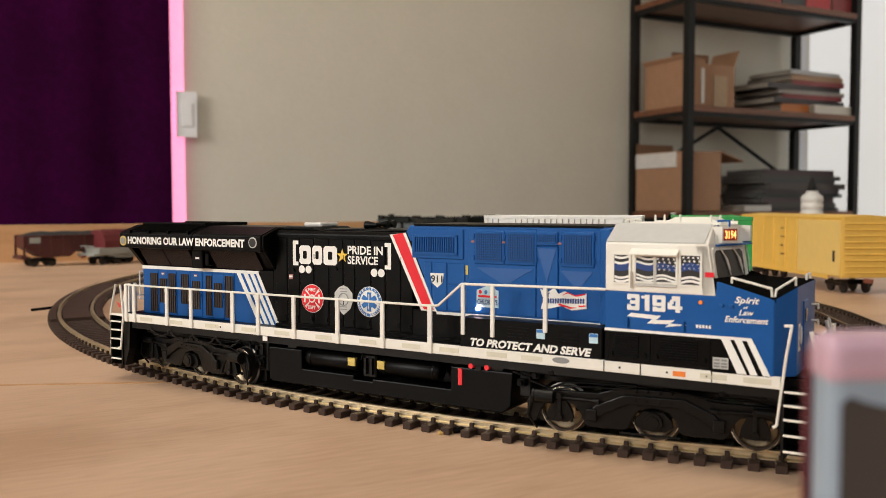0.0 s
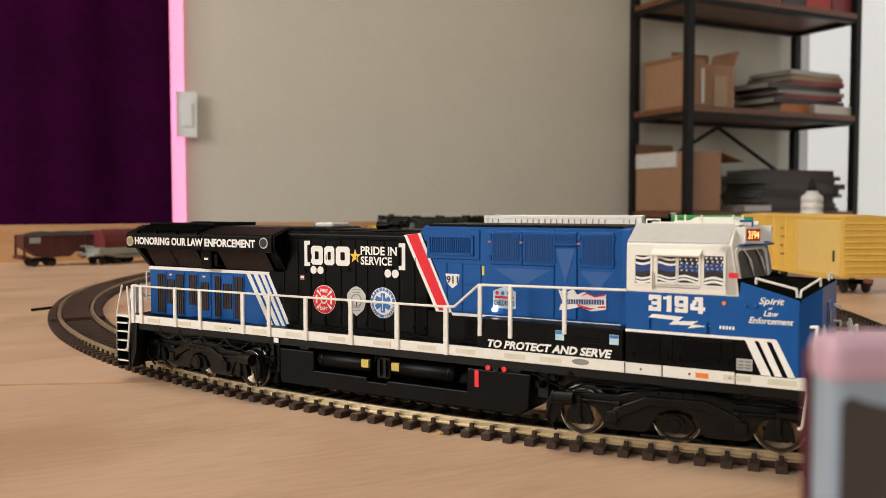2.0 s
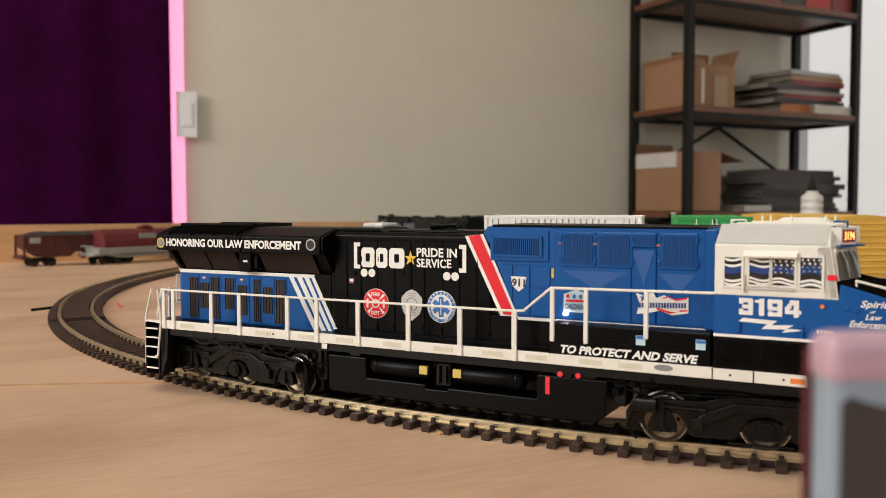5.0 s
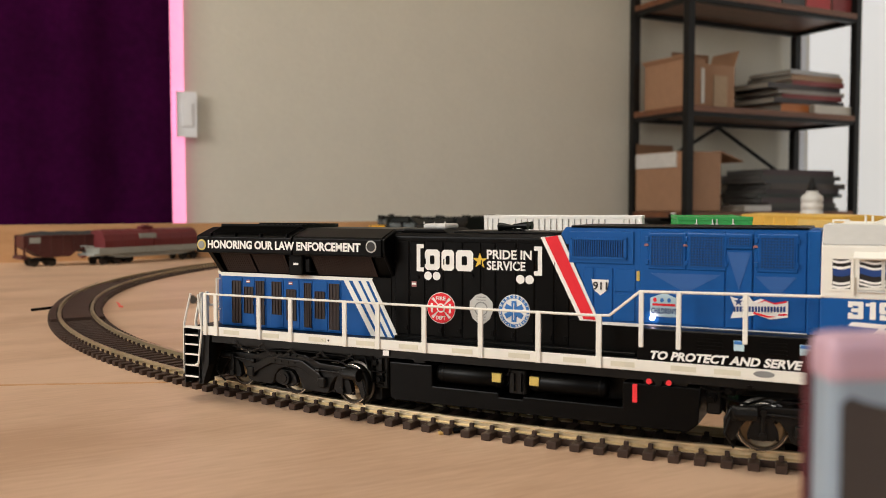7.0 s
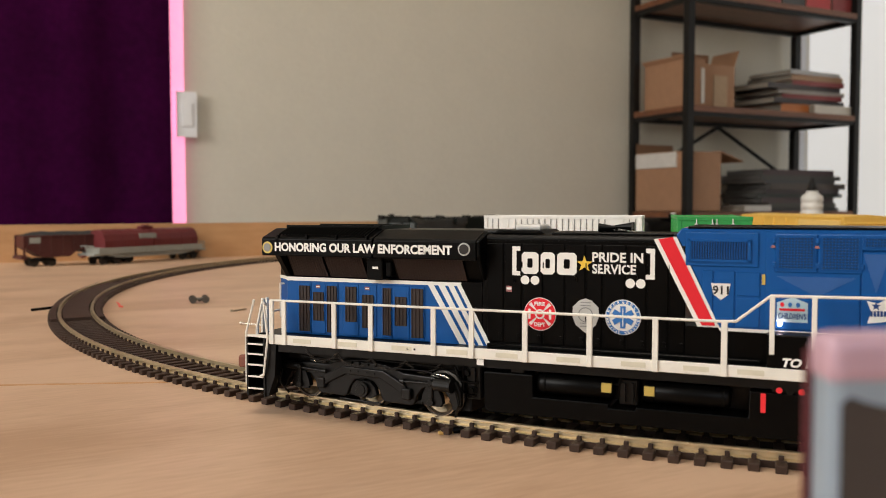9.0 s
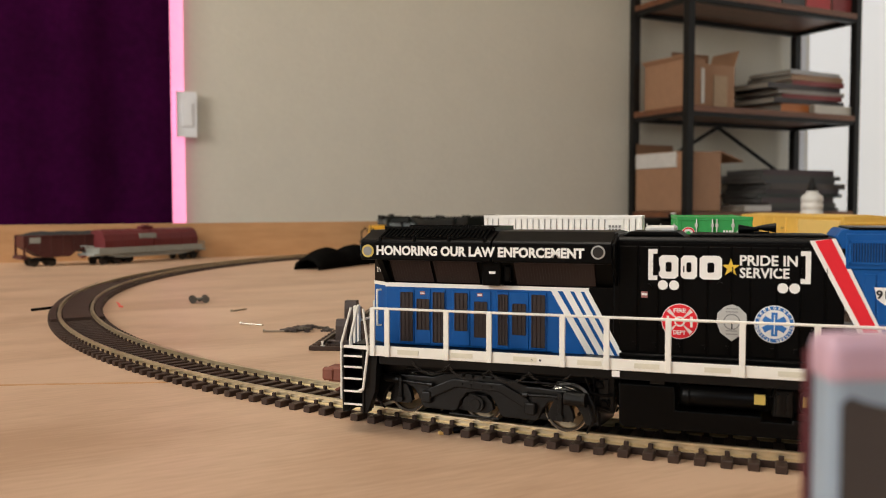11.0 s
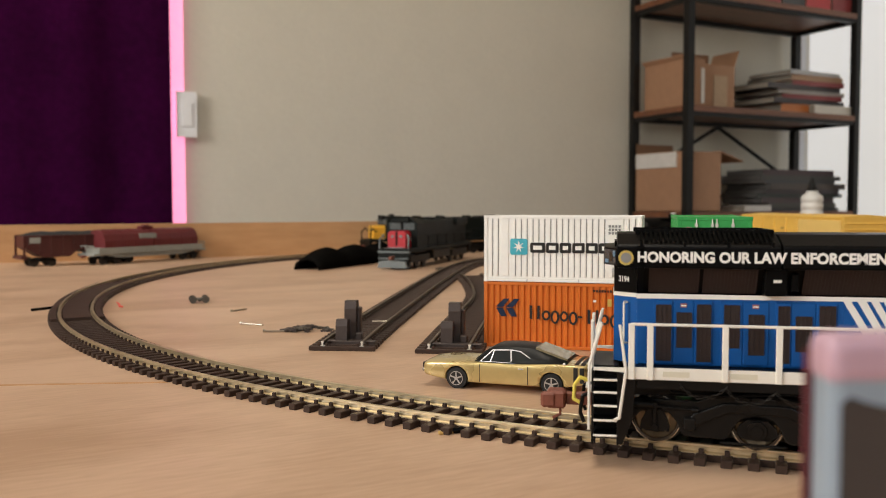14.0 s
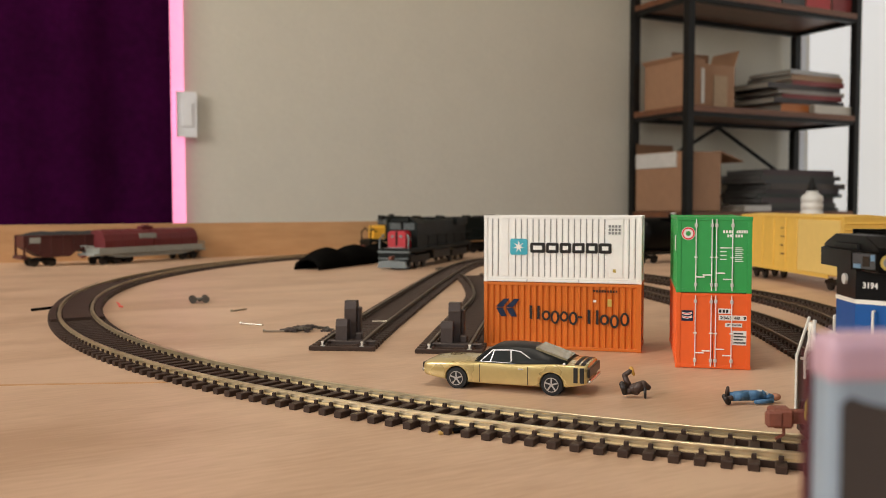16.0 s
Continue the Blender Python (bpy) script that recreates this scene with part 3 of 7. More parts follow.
hn = lp("horn", rod(rod(box(B(), -21.5, -15.5, -0.6, 0.6, 56.4, 57.2, 0.1), (-18.5, 0, 56.6), (-18.5, 0, 58.0), 0.5), (-22.5, 0, 58.0), (-15.2, 0, 58.0), 0.42), BLACK, "black chime horn on the roof")
for y, d in ((-1.7, 1), (1.7, 1), (0, -1), (-1.2, -1)):
    lp("horn_bell", rod(B(), (-18.5, y, 58.0 + 0.2 * d), (-18.5 + 4.6 * d, y, 58.0 + 0.2 * d), 0.4, 12, 1.25), BLACK, parent=hn, smooth=False)

# logo block, words, emblems
for sgn, x in ((1, -44.9), (-1, -6.2)):
    flat("bracket", [(x, 44.8), (x + sgn * 2.3, 44.8), (x + sgn * 2.3, 46.0), (x + sgn * 1.2, 46.0), (x + sgn * 1.2, 51.6), (x + sgn * 2.3, 51.6), (x + sgn * 2.3, 52.8), (x, 52.8)], HV + 0.27, DECAL_W, "white square bracket")
for x in (-41.2, -38.4, -12.5, -9.8):
    flat("dot", disc_pts(x, 43.6, 1.25, 1.25, 18), HV + 0.27, DECAL_W)
for x0, x1, sl in ((-42.2, -37.4, 0.0), (-36.8, -32.8, 0.0), (-32.2, -26.8, 0.0)):
    w, m = x1 - x0, 0.75
    q = [(x0 + m, 45.3), (x1 - m, 45.3), (x1, 45.3 + m), (x1, 51.3 - m), (x1 - m, 51.3), (x0 + m, 51.3), (x0, 51.3 - m), (x0, 45.3 + m)]
    cx, cz = (x0 + x1) / 2, 48.3
    lb = flat("logo_block", q, HV + 0.27, DECAL_W, "white logo block")
    flat("logo_core", [(cx + (a - cx) * 0.30, cz + (b - cz) * 0.42) for a, b in q], HV + 0.38, BLACK, parent=lb)
flat("star", [(-24.7 + (2.3 if i % 2 == 0 else 0.9) * math.sin(math.pi * i / 5), 48.4 + (2.3 if i % 2 == 0 else 0.9) * math.cos(math.pi * i / 5)) for i in range(10)], HV + 0.27, YELLOW, "gold five-pointed star")
words("slogan", "PRIDE IN", -22.6, -9.2, 49.0, 51.6, HV + 0.2, DECAL_W, 0.028)
words("slogan", "SERVICE", -22.6, -11.0, 45.9, 48.5, HV + 0.2, DECAL_W, 0.028)


def emblem(cx, cz, r, material, kind):
    d = flat("emblem", disc_pts(cx, cz, r, r), HV + 0.27, DECAL_W, {"fire": "round red and white fire service emblem", "ems": "round blue and white medical emblem"}[kind])
    lp("ring", prism(B(), arc_band(cx, cz, r * (0.78 if kind == "ems" else 0.90), r * 0.96, 0, math.pi), -HV - 0.55, -HV - 0.3, "y"), material, parent=d)
    lp("ring", prism(B(), arc_band(cx, cz, r * (0.78 if kind == "ems" else 0.90), r * 0.96, math.pi, 2 * math.pi), -HV - 0.55, -HV - 0.3, "y"), material, parent=d)
    if kind == "fire":
        for k in range(4):
            a = k * math.pi / 2 + math.pi / 4 + math.pi / 4
            pts = [(0.18, -0.15), (0.76, -0.58), (0.87, -0.3), (0.89, 0), (0.87, 0.3), (0.76, 0.58), (0.18, 0.15)]
            lp("cross_arm", prism(B(), [(cx + r * (p * math.cos(a) - q * math.sin(a)), cz + r * (p * math.sin(a) + q * math.cos(a))) for p, q in pts], -HV - 0.58, -HV - 0.3, "y"), material, parent=d)
        for text, z0 in (("FIRE", cz + r * 0.50), ("DEPT", cz - r * 0.74)):
            words("emblem_word", text, cx - r * 0.34, cx + r * 0.34, z0, z0 + r * 0.24, HV + 0.52, DECAL_W, 0.03, parent=d)
        for sg in (-1, 1):
            lp("print_bar", prism(B(), rect(cx + sg * r * 0.64 - r * 0.07, cx + sg * r * 0.64 + r * 0.07, cz - r * 0.3, cz + r * 0.3), -HV - 0.68, -HV - 0.5, "y"), DECAL_W, parent=d)
        lp("hub", prism(B(), disc_pts(cx, cz, r * 0.30, r * 0.30, 16), -HV - 0.64, -HV - 0.3, "y"), DECAL_W, parent=d)
        lp("hub", prism(B(), disc_pts(cx, cz, r * 0.2, r * 0.2, 12), -HV - 0.70, -HV - 0.3, "y"), material, parent=d)
    else:
        for k in range(3):
            a = math.pi / 2 + k * math.pi / 3
            lp("star_arm", prism(B(), [(cx + r * (p * math.cos(a) - q * math.sin(a)), cz + r * (p * math.sin(a) + q * math.cos(a))) for p, q in ((-0.62, -0.15), (0.62, -0.15), (0.62, 0.15), (-0.62, 0.15))], -HV - 0.58 - 0.01 * k, -HV - 0.3, "y"), material, parent=d)
        lp("staff", prism(B(), [(cx - 0.12, cz - r * 0.5), (cx + 0.12, cz - r * 0.5), (cx + 0.12, cz + r * 0.5), (cx - 0.12, cz + r * 0.5)], -HV - 0.70, -HV - 0.3, "y"), DECAL_W, parent=d)
        ring = B()
        for text, a0, a1 in (("EMERGENCY", 2.75, 0.39), ("MEDICAL SERVICE", 3.30, 6.12)):
            for k, ch in enumerate(text):
                if ch == " ":
                    continue
                a = a0 + (a1 - a0) * k / (len(text) - 1)
                up = 1 if a1 < a0 else -1
                g = lettering(ch, -0.30 if ch != "I" else -0.1, 0.30 if ch != "I" else 0.1, -0.38, 0.38, 0.03)
                ca, sa = math.cos(a), math.sin(a)
                for w in g.verts:
                    x_, z_ = w.co.x * up, w.co.z * up
                    w.co = Vector((cx + (r * 0.88 + z_) * ca + x_ * sa, -HV - 0.66, cz + (r * 0.88 + z_) * sa - x_ * ca))
                tmp = bpy.data.meshes.new("letter")
                g.to_mesh(tmp)
                g.free()
                ring.from_mesh(tmp)
                bpy.data.meshes.remove(tmp)
        lp("emblem_word", ring, DECAL_W, "ring of small white capitals", parent=d)


emblem(-36.9, 34.4, 4.55, RED, "fire")
emblem(-14.3, 34.6, 4.7, EMS_BLUE, "ems")
bd = flat("badge", [(-24.3, 39.2), (-22.6, 38.6), (-20.8, 36.8), (-20.7, 34.4), (-21.6, 32.0), (-24.3, 29.9), (-27.0, 32.0), (-27.9, 34.4), (-27.8, 36.8), (-26.0, 38.6)], HV + 0.27, SILVER, "silver shield badge")
lp("badge_rim", prism(B(), arc_band(-24.3, 34.8, 1.75, 2.05, 0, math.pi), -HV - 0.5, -HV - 0.3, "y"), SILVER_DARK, parent=bd)
lp("badge_rim", prism(B(), arc_band(-24.3, 34.8, 1.75, 2.05, math.pi, 2 * math.pi), -HV - 0.5, -HV - 0.3, "y"), SILVER_DARK, parent=bd)
for z in (38.0, 37.2, 32.4, 31.6):
    lp("print_bar", prism(B(), [(-25.7, z), (-22.9, z), (-22.9, z + 0.22), (-25.7, z + 0.22)], -HV - 0.5, -HV - 0.3, "y"), SILVER_DARK, parent=bd)
for x, z in ((-46.6, 40.2), (-57.4, 46.8)):
    flat("warning_label", [(x, z), (x + 1.6, z), (x + 1.6, z + 1.6), (x, z + 1.6)], HV + 0.27, LABEL_PINK)
    flat("label_bar", [(x + 0.1, z + 0.6), (x + 1.5, z + 0.6), (x + 1.5, z + 1.2), (x + 0.1, z + 1.2)], HV + 0.35, DECAL_W)
rd = flat("seal", disc_pts(-120.9, 51.4, 1.8, 1.8, 20), 17.2, GOLD_LABEL, "round silver service seal")
lp("seal_ring", prism(B(), disc_pts(-120.9, 51.4, 1.25, 1.25, 16), -17.5, -17.2, "y"), SILVER_DARK, parent=rd)
rd = flat("seal", disc_pts(-56.9, 52.0, 1.8, 1.8, 20), 17.2, SILVER, "round silver service seal")
lp("seal_ring", prism(B(), disc_pts(-56.9, 52.0, 1.4, 1.4, 16), -17.5, -17.2, "y"), FLAG_BLACK, parent=rd)
words("slogan", "HONORING OUR LAW ENFORCEMENT", -118.2, -60.4, 50.3, 53.0, 17.25, DECAL_W, 0.042, label="white capitals on the radiator housing")

# red diagonal band
flat("red_band", [(-6.6, 55.3), (-0.8, 56.0), (10.0, 33.2), (4.6, 33.2)], HV + 0.30, DECAL_W, "white edging of the red band")
flat("red_band", [(-5.4, 55.3), (-1.8, 55.9), (9.0, 33.6), (5.7, 33.6)], HV + 0.44, RED, "broad red diagonal band")
# blue equipment cab
prof = [(-HV, 24.6), (HV, 24.6), (HV, 57.4), (10.2, 58.2), (-10.2, 58.2), (-HV, 57.4)]
lp("blue_hood", prism(B(), [(-1.0, 56.4), (0.4, 58.2), (63.6, 58.2), (63.6, 33.0), (10.0, 33.0)], -HV - 0.05, HV + 0.05, "y"), BLUE, "blue engine hood with mesh grilles")
lp("lower_hood", box(B(), 1.5, 63.6, -HV, HV, 24.6, 33.2), BLACK)
lp("roof_edge", box(B(), 2, 61, -HV - 0.4, HV + 0.4, 58.1, 58.7, 0.15), BLACK)
lp("white_line", prism(B(), [(10.0, 32.4), (63.6, 32.4), (63.6, 33.2), (9.6, 33.2)], -HV - 0.3, -HV, "y"), DECAL_W)
lp("louvre_panel", box(B(), 1.4, 19.0, -HV - 0.5, -HV, 48.6, 57.2, 0.2), BLUE)
bm = B()
for i in range(22):
    x = 2.7 + i * 0.62
    box(bm, x, x + 0.26, -HV - 0.95, -HV - 0.4, 50.4, 54.9)
lp("louvre_grid", bm, BLUE)
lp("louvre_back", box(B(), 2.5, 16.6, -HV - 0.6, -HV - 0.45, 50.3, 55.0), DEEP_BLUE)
lp("louvre_frame", box(box(box(box(B(), 2.0, 2.6, -HV - 1.0, -HV - 0.4, 49.8, 55.5), 16.4, 17.2, -HV - 1.0, -HV - 0.4, 49.8, 55.5), 2.0, 17.2, -HV - 1.0, -HV - 0.4, 54.9, 55.5), 2.0, 17.2, -HV - 1.0, -HV - 0.4, 49.8, 50.4), BLUE)
for x0, x1, z0, z1 in ((5.6, 8.2, 33.6, 47.6), (8.6, 13.4, 33.6, 47.6), (13.8, 19.4, 41.4, 47.4), (13.8, 19.4, 33.6, 40.8)):
    panel("access_door", x0, x1, z0, z1, HV + 0.05, BLUE, 0.3, 0.15)
panel("engine_panel", 20.6, 41.8, 33.6, 57.6, HV + 0.05, BLUE, 0.3, 0.15)
panel("engine_panel", 42.1, 48.3, 33.6, 52.9, HV + 0.05, BLUE, 0.5, 0.15)
panel("engine_panel", 48.6, 60.6, 33.6, 57.6, HV + 0.05, BLUE, 0.3, 0.15)
lp("corner_post", box(B(), 60.8, 63.8, -HV - 2.2, -HV, 33.2, 58.0, 0.3), BLUE)
for i in range(8):
    lp("rivet", rod(B(), (61.4, -HV - 2.4, 35 + i * 2.9), (61.4, -HV - 2.1, 35 + i * 2.9), 0.25, 8), BLUE)
HATCH = ((23.6, 31.4), (33.4, 41.3), (50.2, 57.8))
for x0, x1 in HATCH:
    g = lp("grille", box(B(), x0 - 0.9, x1 + 0.9, -HV - 0.75, -HV - 0.2, 47.6, 57.0, 0.25), BLUE, "blue mesh-covered grille")
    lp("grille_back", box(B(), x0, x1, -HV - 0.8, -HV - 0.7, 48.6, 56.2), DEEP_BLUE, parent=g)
    bm = B()
    n = 11
    for i in range(n + 1):
        x = x0 + (x1 - x0) * i / n
        box(bm, x - 0.1, x + 0.1, -HV - 1.0, -HV - 0.8, 48.5, 56.3)
        z = 48.6 + 7.6 * i / n
        box(bm, x0 - 0.1, x1 + 0.1, -HV - 1.08, -HV - 0.86, z - 0.1, z + 0.1)
    lp("mesh", bm, BLUE, parent=g)
    for z in (48.8, 54.8):
        lp("hinge", box(B(), x0 - 1.5, x0 - 0.6, -HV - 1.1, -HV - 0.3, z, z + 1.3, 0.12), BLUE, parent=g)
        lp("hinge", rod(B(), (x1 + 0.9, -HV - 0.9, z), (x1 + 0.9, -HV - 0.9, z + 1.2), 0.25, 6), BLUE, parent=g)
    flat("warning_label", [(x0 - 1.9, 53.6), (x0 - 0.6, 53.6), (x0 - 0.9, 54.2), (x0 - 1.6, 54.2)], HV + 0.75, LABEL_PINK)
g = lp("grille", box(B(), 41.9, 48.3, -HV - 0.75, -HV - 0.2, 53.2, 57.0, 0.25), BLUE, "small blue mesh grille")
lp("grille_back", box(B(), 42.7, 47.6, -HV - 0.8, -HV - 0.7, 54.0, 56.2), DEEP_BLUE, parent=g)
bm = B()
for i in range(9):
    x = 42.7 + 4.9 * i / 8
    box(bm, x - 0.1, x + 0.1, -HV - 1.0, -HV - 0.8, 54.0, 56.2)
for i in range(4):
    box(bm, 42.7, 47.6, -HV - 1.08, -HV - 0.86, 54.0 + i * 0.7, 54.2 + i * 0.7)
lp("mesh", bm, BLUE, parent=g)
for pts, v in (([(23.3, 46.6), (40.9, 46.6), (32.4, 41.8)], HV + 0.36), ([(42.3, 52.4), (47.9, 52.4), (45.2, 43.2)], HV + 0.56), ([(49.0, 46.6), (58.4, 46.6), (54.0, 41.6)], HV + 0.36)):
    flat("facet", pts, v, LBLUE, "light blue triangle")
flat("number_badge", [(7.8, 44.4), (12.5, 44.4), (12.0, 41.6), (10.2, 40.2), (8.4, 41.6)], HV + 0.36, DECAL_W)
words("badge_number", "911", 8.2, 12.1, 41.6, 43.8, HV + 0.45, FLAG_BLACK, 0.03)
cb = flat("charity_label", [(23.4, 35.4), (30.4, 35.4), (30.4, 40.2), (27.0, 41.6), (23.4, 40.2)], HV + 0.36, PALE_BLUE, "pale blue charity label")
flat("label_bar", [(24.0, 38.2), (29.8, 38.2), (29.8, 38.8), (24.0, 38.8)], HV + 0.44, RED, parent=cb)
words("label_word", "CHILDREN'S", 23.7, 30.1, 36.2, 37.7, HV + 0.44, FLAG_BLUE, 0.02, parent=cb)
for x in (24.6, 26.4, 28.2):
    flat("label_dot", disc_pts(x, 39.7, 0.5, 0.6, 8), HV + 0.44, RED if x < 26 else EMS_BLUE, parent=cb)
gb = flat("charity_label", [(43.4, 36.0), (46.4, 36.4), (49.4, 37.2), (52.6, 36.2), (56.6, 36.9), (56.6, 40.9), (53.4, 40.2), (50.4, 41.2), (48.6, 40.4), (47.4, 42.0), (45.6, 40.8), (43.2, 41.4), (44.2, 38.8)], HV + 0.56, DECAL_W, "white ribbon-shaped label with red and blue stripes")
for k in range(17):
    x = 44.0 + k * 0.72
    flat("label_bar", rect(x, x + 0.5, 37.7 + 0.03 * k, 39.0 + 0.03 * k), HV + 0.66, FLAG_BLUE, parent=gb)
for pts in ([(48.6, 37.4), (52.0, 36.6), (54.0, 37.0), (52.0, 37.1), (48.8, 37.9)], [(49.6, 40.0), (51.4, 40.7), (53.6, 39.9), (56.3, 40.5), (56.3, 40.9), (53.4, 40.3), (51.2, 41.0)], [(54.4, 37.2), (56.4, 37.4), (56.4, 37.8), (54.4, 37.6)]):
    flat("label_stripe", pts, HV + 0.66, RED, parent=gb)
flat("label_star", [(45.2 + (1.1 if i % 2 == 0 else 0.45) * math.sin(math.pi * i / 5), 40.2 + (1.1 if i % 2 == 0 else 0.45) * math.cos(math.pi * i / 5)) for i in range(10)], HV + 0.66, FLAG_BLUE, parent=gb)
flat("small_label", [(19.8, 44.4), (20.6, 44.4), (20.6, 47.0), (19.8, 47.0)], HV + 0.4, GOLD_LABEL)
lp("step_lamp", prism(B(), disc_pts(24.1, 35.0, 0.6, 0.6, 12), -HV - 1.4, -HV - 0.3, "y"), LAMP_ON, "small lit step lamp")

# raised walkway cabinet below the blue hood
lp("side_cabinet", box(B(), 21.4, 63.4, -SV, -HV, 24.7, 33.0, 0.3), BLACK, "black equipment cabinet under the raised walkway")
lp("side_cabinet", box(B(), 21.4, 63.4, HV, SV, 24.7, 33.0, 0.3), BLACK)
for x in (36.5, 51.0):
    lp("vent", box(box(box(box(B(), x, x + 6.0, -SV - 0.15, -SV, 28.4, 28.8), x, x + 6.0, -SV - 0.15, -SV, 29.3, 29.7), x, x + 6.0, -SV - 0.15, -SV, 30.2, 30.6), x, x + 6.0, -SV - 0.15, -SV, 31.0, 31.4), BLACK)
for x in (45.0, 59.8):
    flat("small_label", [(x, 28.9), (x + 2.4, 28.9), (x + 2.4, 31.4), (x, 31.4)], SV, PALE_BLUE)
    flat("label_bar", [(x + 0.1, 30.5), (x + 2.3, 30.5), (x + 2.3, 31.3), (x + 0.1, 31.3)], SV + 0.1, EMS_BLUE)
words("slogan", "TO PROTECT AND SERVE", 25.0, 60.6, 25.35, 27.55, SV + 0.05, DECAL_W, 0.042, 0.25, label="white slanted capitals")

# cab and nose
cabp = [(-SV, 42.6), (SV, 42.6), (SV, 54.7), (10.2, 59.3), (-10.2, 59.3), (-SV, 54.7)]
bm = prism(B(), cabp, 64.0, 90.6, "x")
for w in bm.verts:                      # the cab's face leans back towards the roof
    if w.co.x > 80:
        w.co.x = 91.4 - (w.co.z - 42.6) * 0.15
cab = lp("cab", bm, WHITE, "cream-white cab with a sloped roof")
for x0, x1, z0, z1, kind in ((66.4, 70.2, 44.9, 51.7, 0), (72.0, 76.6, 45.4, 51.5, 0), (77.0, 81.9, 45.4, 51.5, 1), (83.2, 87.7, 45.0, 52.0, 2)):
    wd = lp("cab_window", box(box(box(box(B(), x0 - 0.55, x0, -SV - 0.35, -SV, z0 - 0.5, z1 + 0.5), x1, x1 + 0.55, -SV - 0.35, -SV, z0 - 0.5, z1 + 0.5), x0, x1, -SV - 0.35, -SV, z1, z1 + 0.5), x0, x1, -SV - 0.35, -SV, z0 - 0.5, z0), WHITE, "white-framed window printed with a dark flag", parent=cab)
    lp("pane", box(B(), x0, x1, -SV - 0.1, -SV + 0.2, z0, z1), FLAG_BLACK, parent=wd)
    h = z1 - z0
    n = 6
    for f, m_ in ((0.04, DECAL_W), (0.17, DECAL_W), (0.46, FLAG_BLUE), (0.70, DECAL_W), (0.90, DECAL_W)):
        th = 0.24 if m_ is FLAG_BLUE else 0.085
        if kind and f > 0.6:
            continue
        xa, xb = x0 + 0.05, x1 - 0.05
        up = [(xa + (xb - xa) * i / n, z0 + h * (f + th) + 0.35 * math.sin(0.9 * (xa + (xb - xa) * i / n))) for i in range(n + 1)]
        dn = [(xa + (xb - xa) * i / n, max(z0 + 0.02, z0 + h * f + 0.35 * math.sin(0.9 * (xa + (xb - xa) * i / n)))) for i in range(n + 1)]
        up = [(a, min(b, z1 - 0.02)) for a, b in up]
        lp("flag_stripe", prism(B(), up + dn[::-1], -SV - 0.2, -SV - 0.05, "y"), m_, parent=wd)
    if kind:
        for r in range(4):
            for c in range(4):
                cx, cz = x0 + 0.6 + c * (x1 - x0 - 1.0) / 3 + (0.3 if r % 2 else 0) - 0.1, z1 - 0.5 - r * 0.85
                lp("flag_star", prism(B(), [(cx + (0.38 if i % 2 == 0 else 0.16) * math.sin(math.pi * i / 5), cz + (0.38 if i % 2 == 0 else 0.16) * math.cos(math.pi * i / 5)) for i in range(10)], -SV - 0.2, -SV - 0.05, "y"), DECAL_W, parent=wd)
# a light grey sheet over each sloped side of the white roof
for s in (-1, 1):
    lp("roof_slope", prism(B(), [(s * 17.35, 54.95), (s * 10.3, 59.3), (s * 10.3, 59.45), (s * 17.35, 55.1)], 64.2, 88.6, "x"), GREY_ROOF, "light grey panel on the sloped roof side", parent=cab)
lp("awning", prism(B(), [(-SV, 53.4), (-SV - 2.0, 52.2), (-SV - 2.0, 51.9), (-SV, 52.9)], 70.8, 82.6, "x"), WHITE, "white window awning", parent=cab)
lp("wind_deflector", box(B(), 70.6, 70.9, -SV - 1.2, -SV, 43.6, 47.8), WHITE, parent=cab)
lp("armrest", box(B(), 71.8, 82.2, -SV - 0.6, -SV, 44.2, 44.7, 0.1), GREY_FAN, parent=cab)
lp("flag_print", prism(B(), [(88.9, 47.0), (91.0, 47.0), (91.0, 48.2), (88.9, 48.2)], -SV - 0.15, -SV, "y"), RED, "small red flag print", parent=cab)
lp("roof_unit", prism(B(), [(73, 59.2), (88.6, 59.2), (88.0, 59.9), (86.5, 61.0), (77.5, 61.0), (75.5, 60.0)], -4.0, 5.5, "y"), WHITE, "white air conditioner on the cab roof", parent=cab)
lp("roof_rim", box(box(B(), 68, 90, -9.9, -9.4, 59.2, 59.9), 68, 90, 9.4, 9.9, 59.2, 59.9), WHITE, parent=cab)
for x, y in ((73, -6), (74.5, -3), (80, -8), (87.5, -7.5), (89.5, -6.5)):
    lp("antenna", rod(B(), (x, y, 59.2), (x, y, 61.6), 0.28, 8), WHITE, parent=cab)
lp("lifting_ring", wire(B(), [(66, -8, 59.2), (66, -8, 60.4), (69.5, -8, 60.4), (69.5, -8, 59.2)], 0.22), WHITE, parent=cab)
lp("lifting_ring", wire(B(), [(89.5, -8.5, 58.4), (89.5, -8.5, 60.2), (92.2, -8.5, 60.2), (92.2, -8.5, 58.6)], 0.25), BLUE, parent=cab)
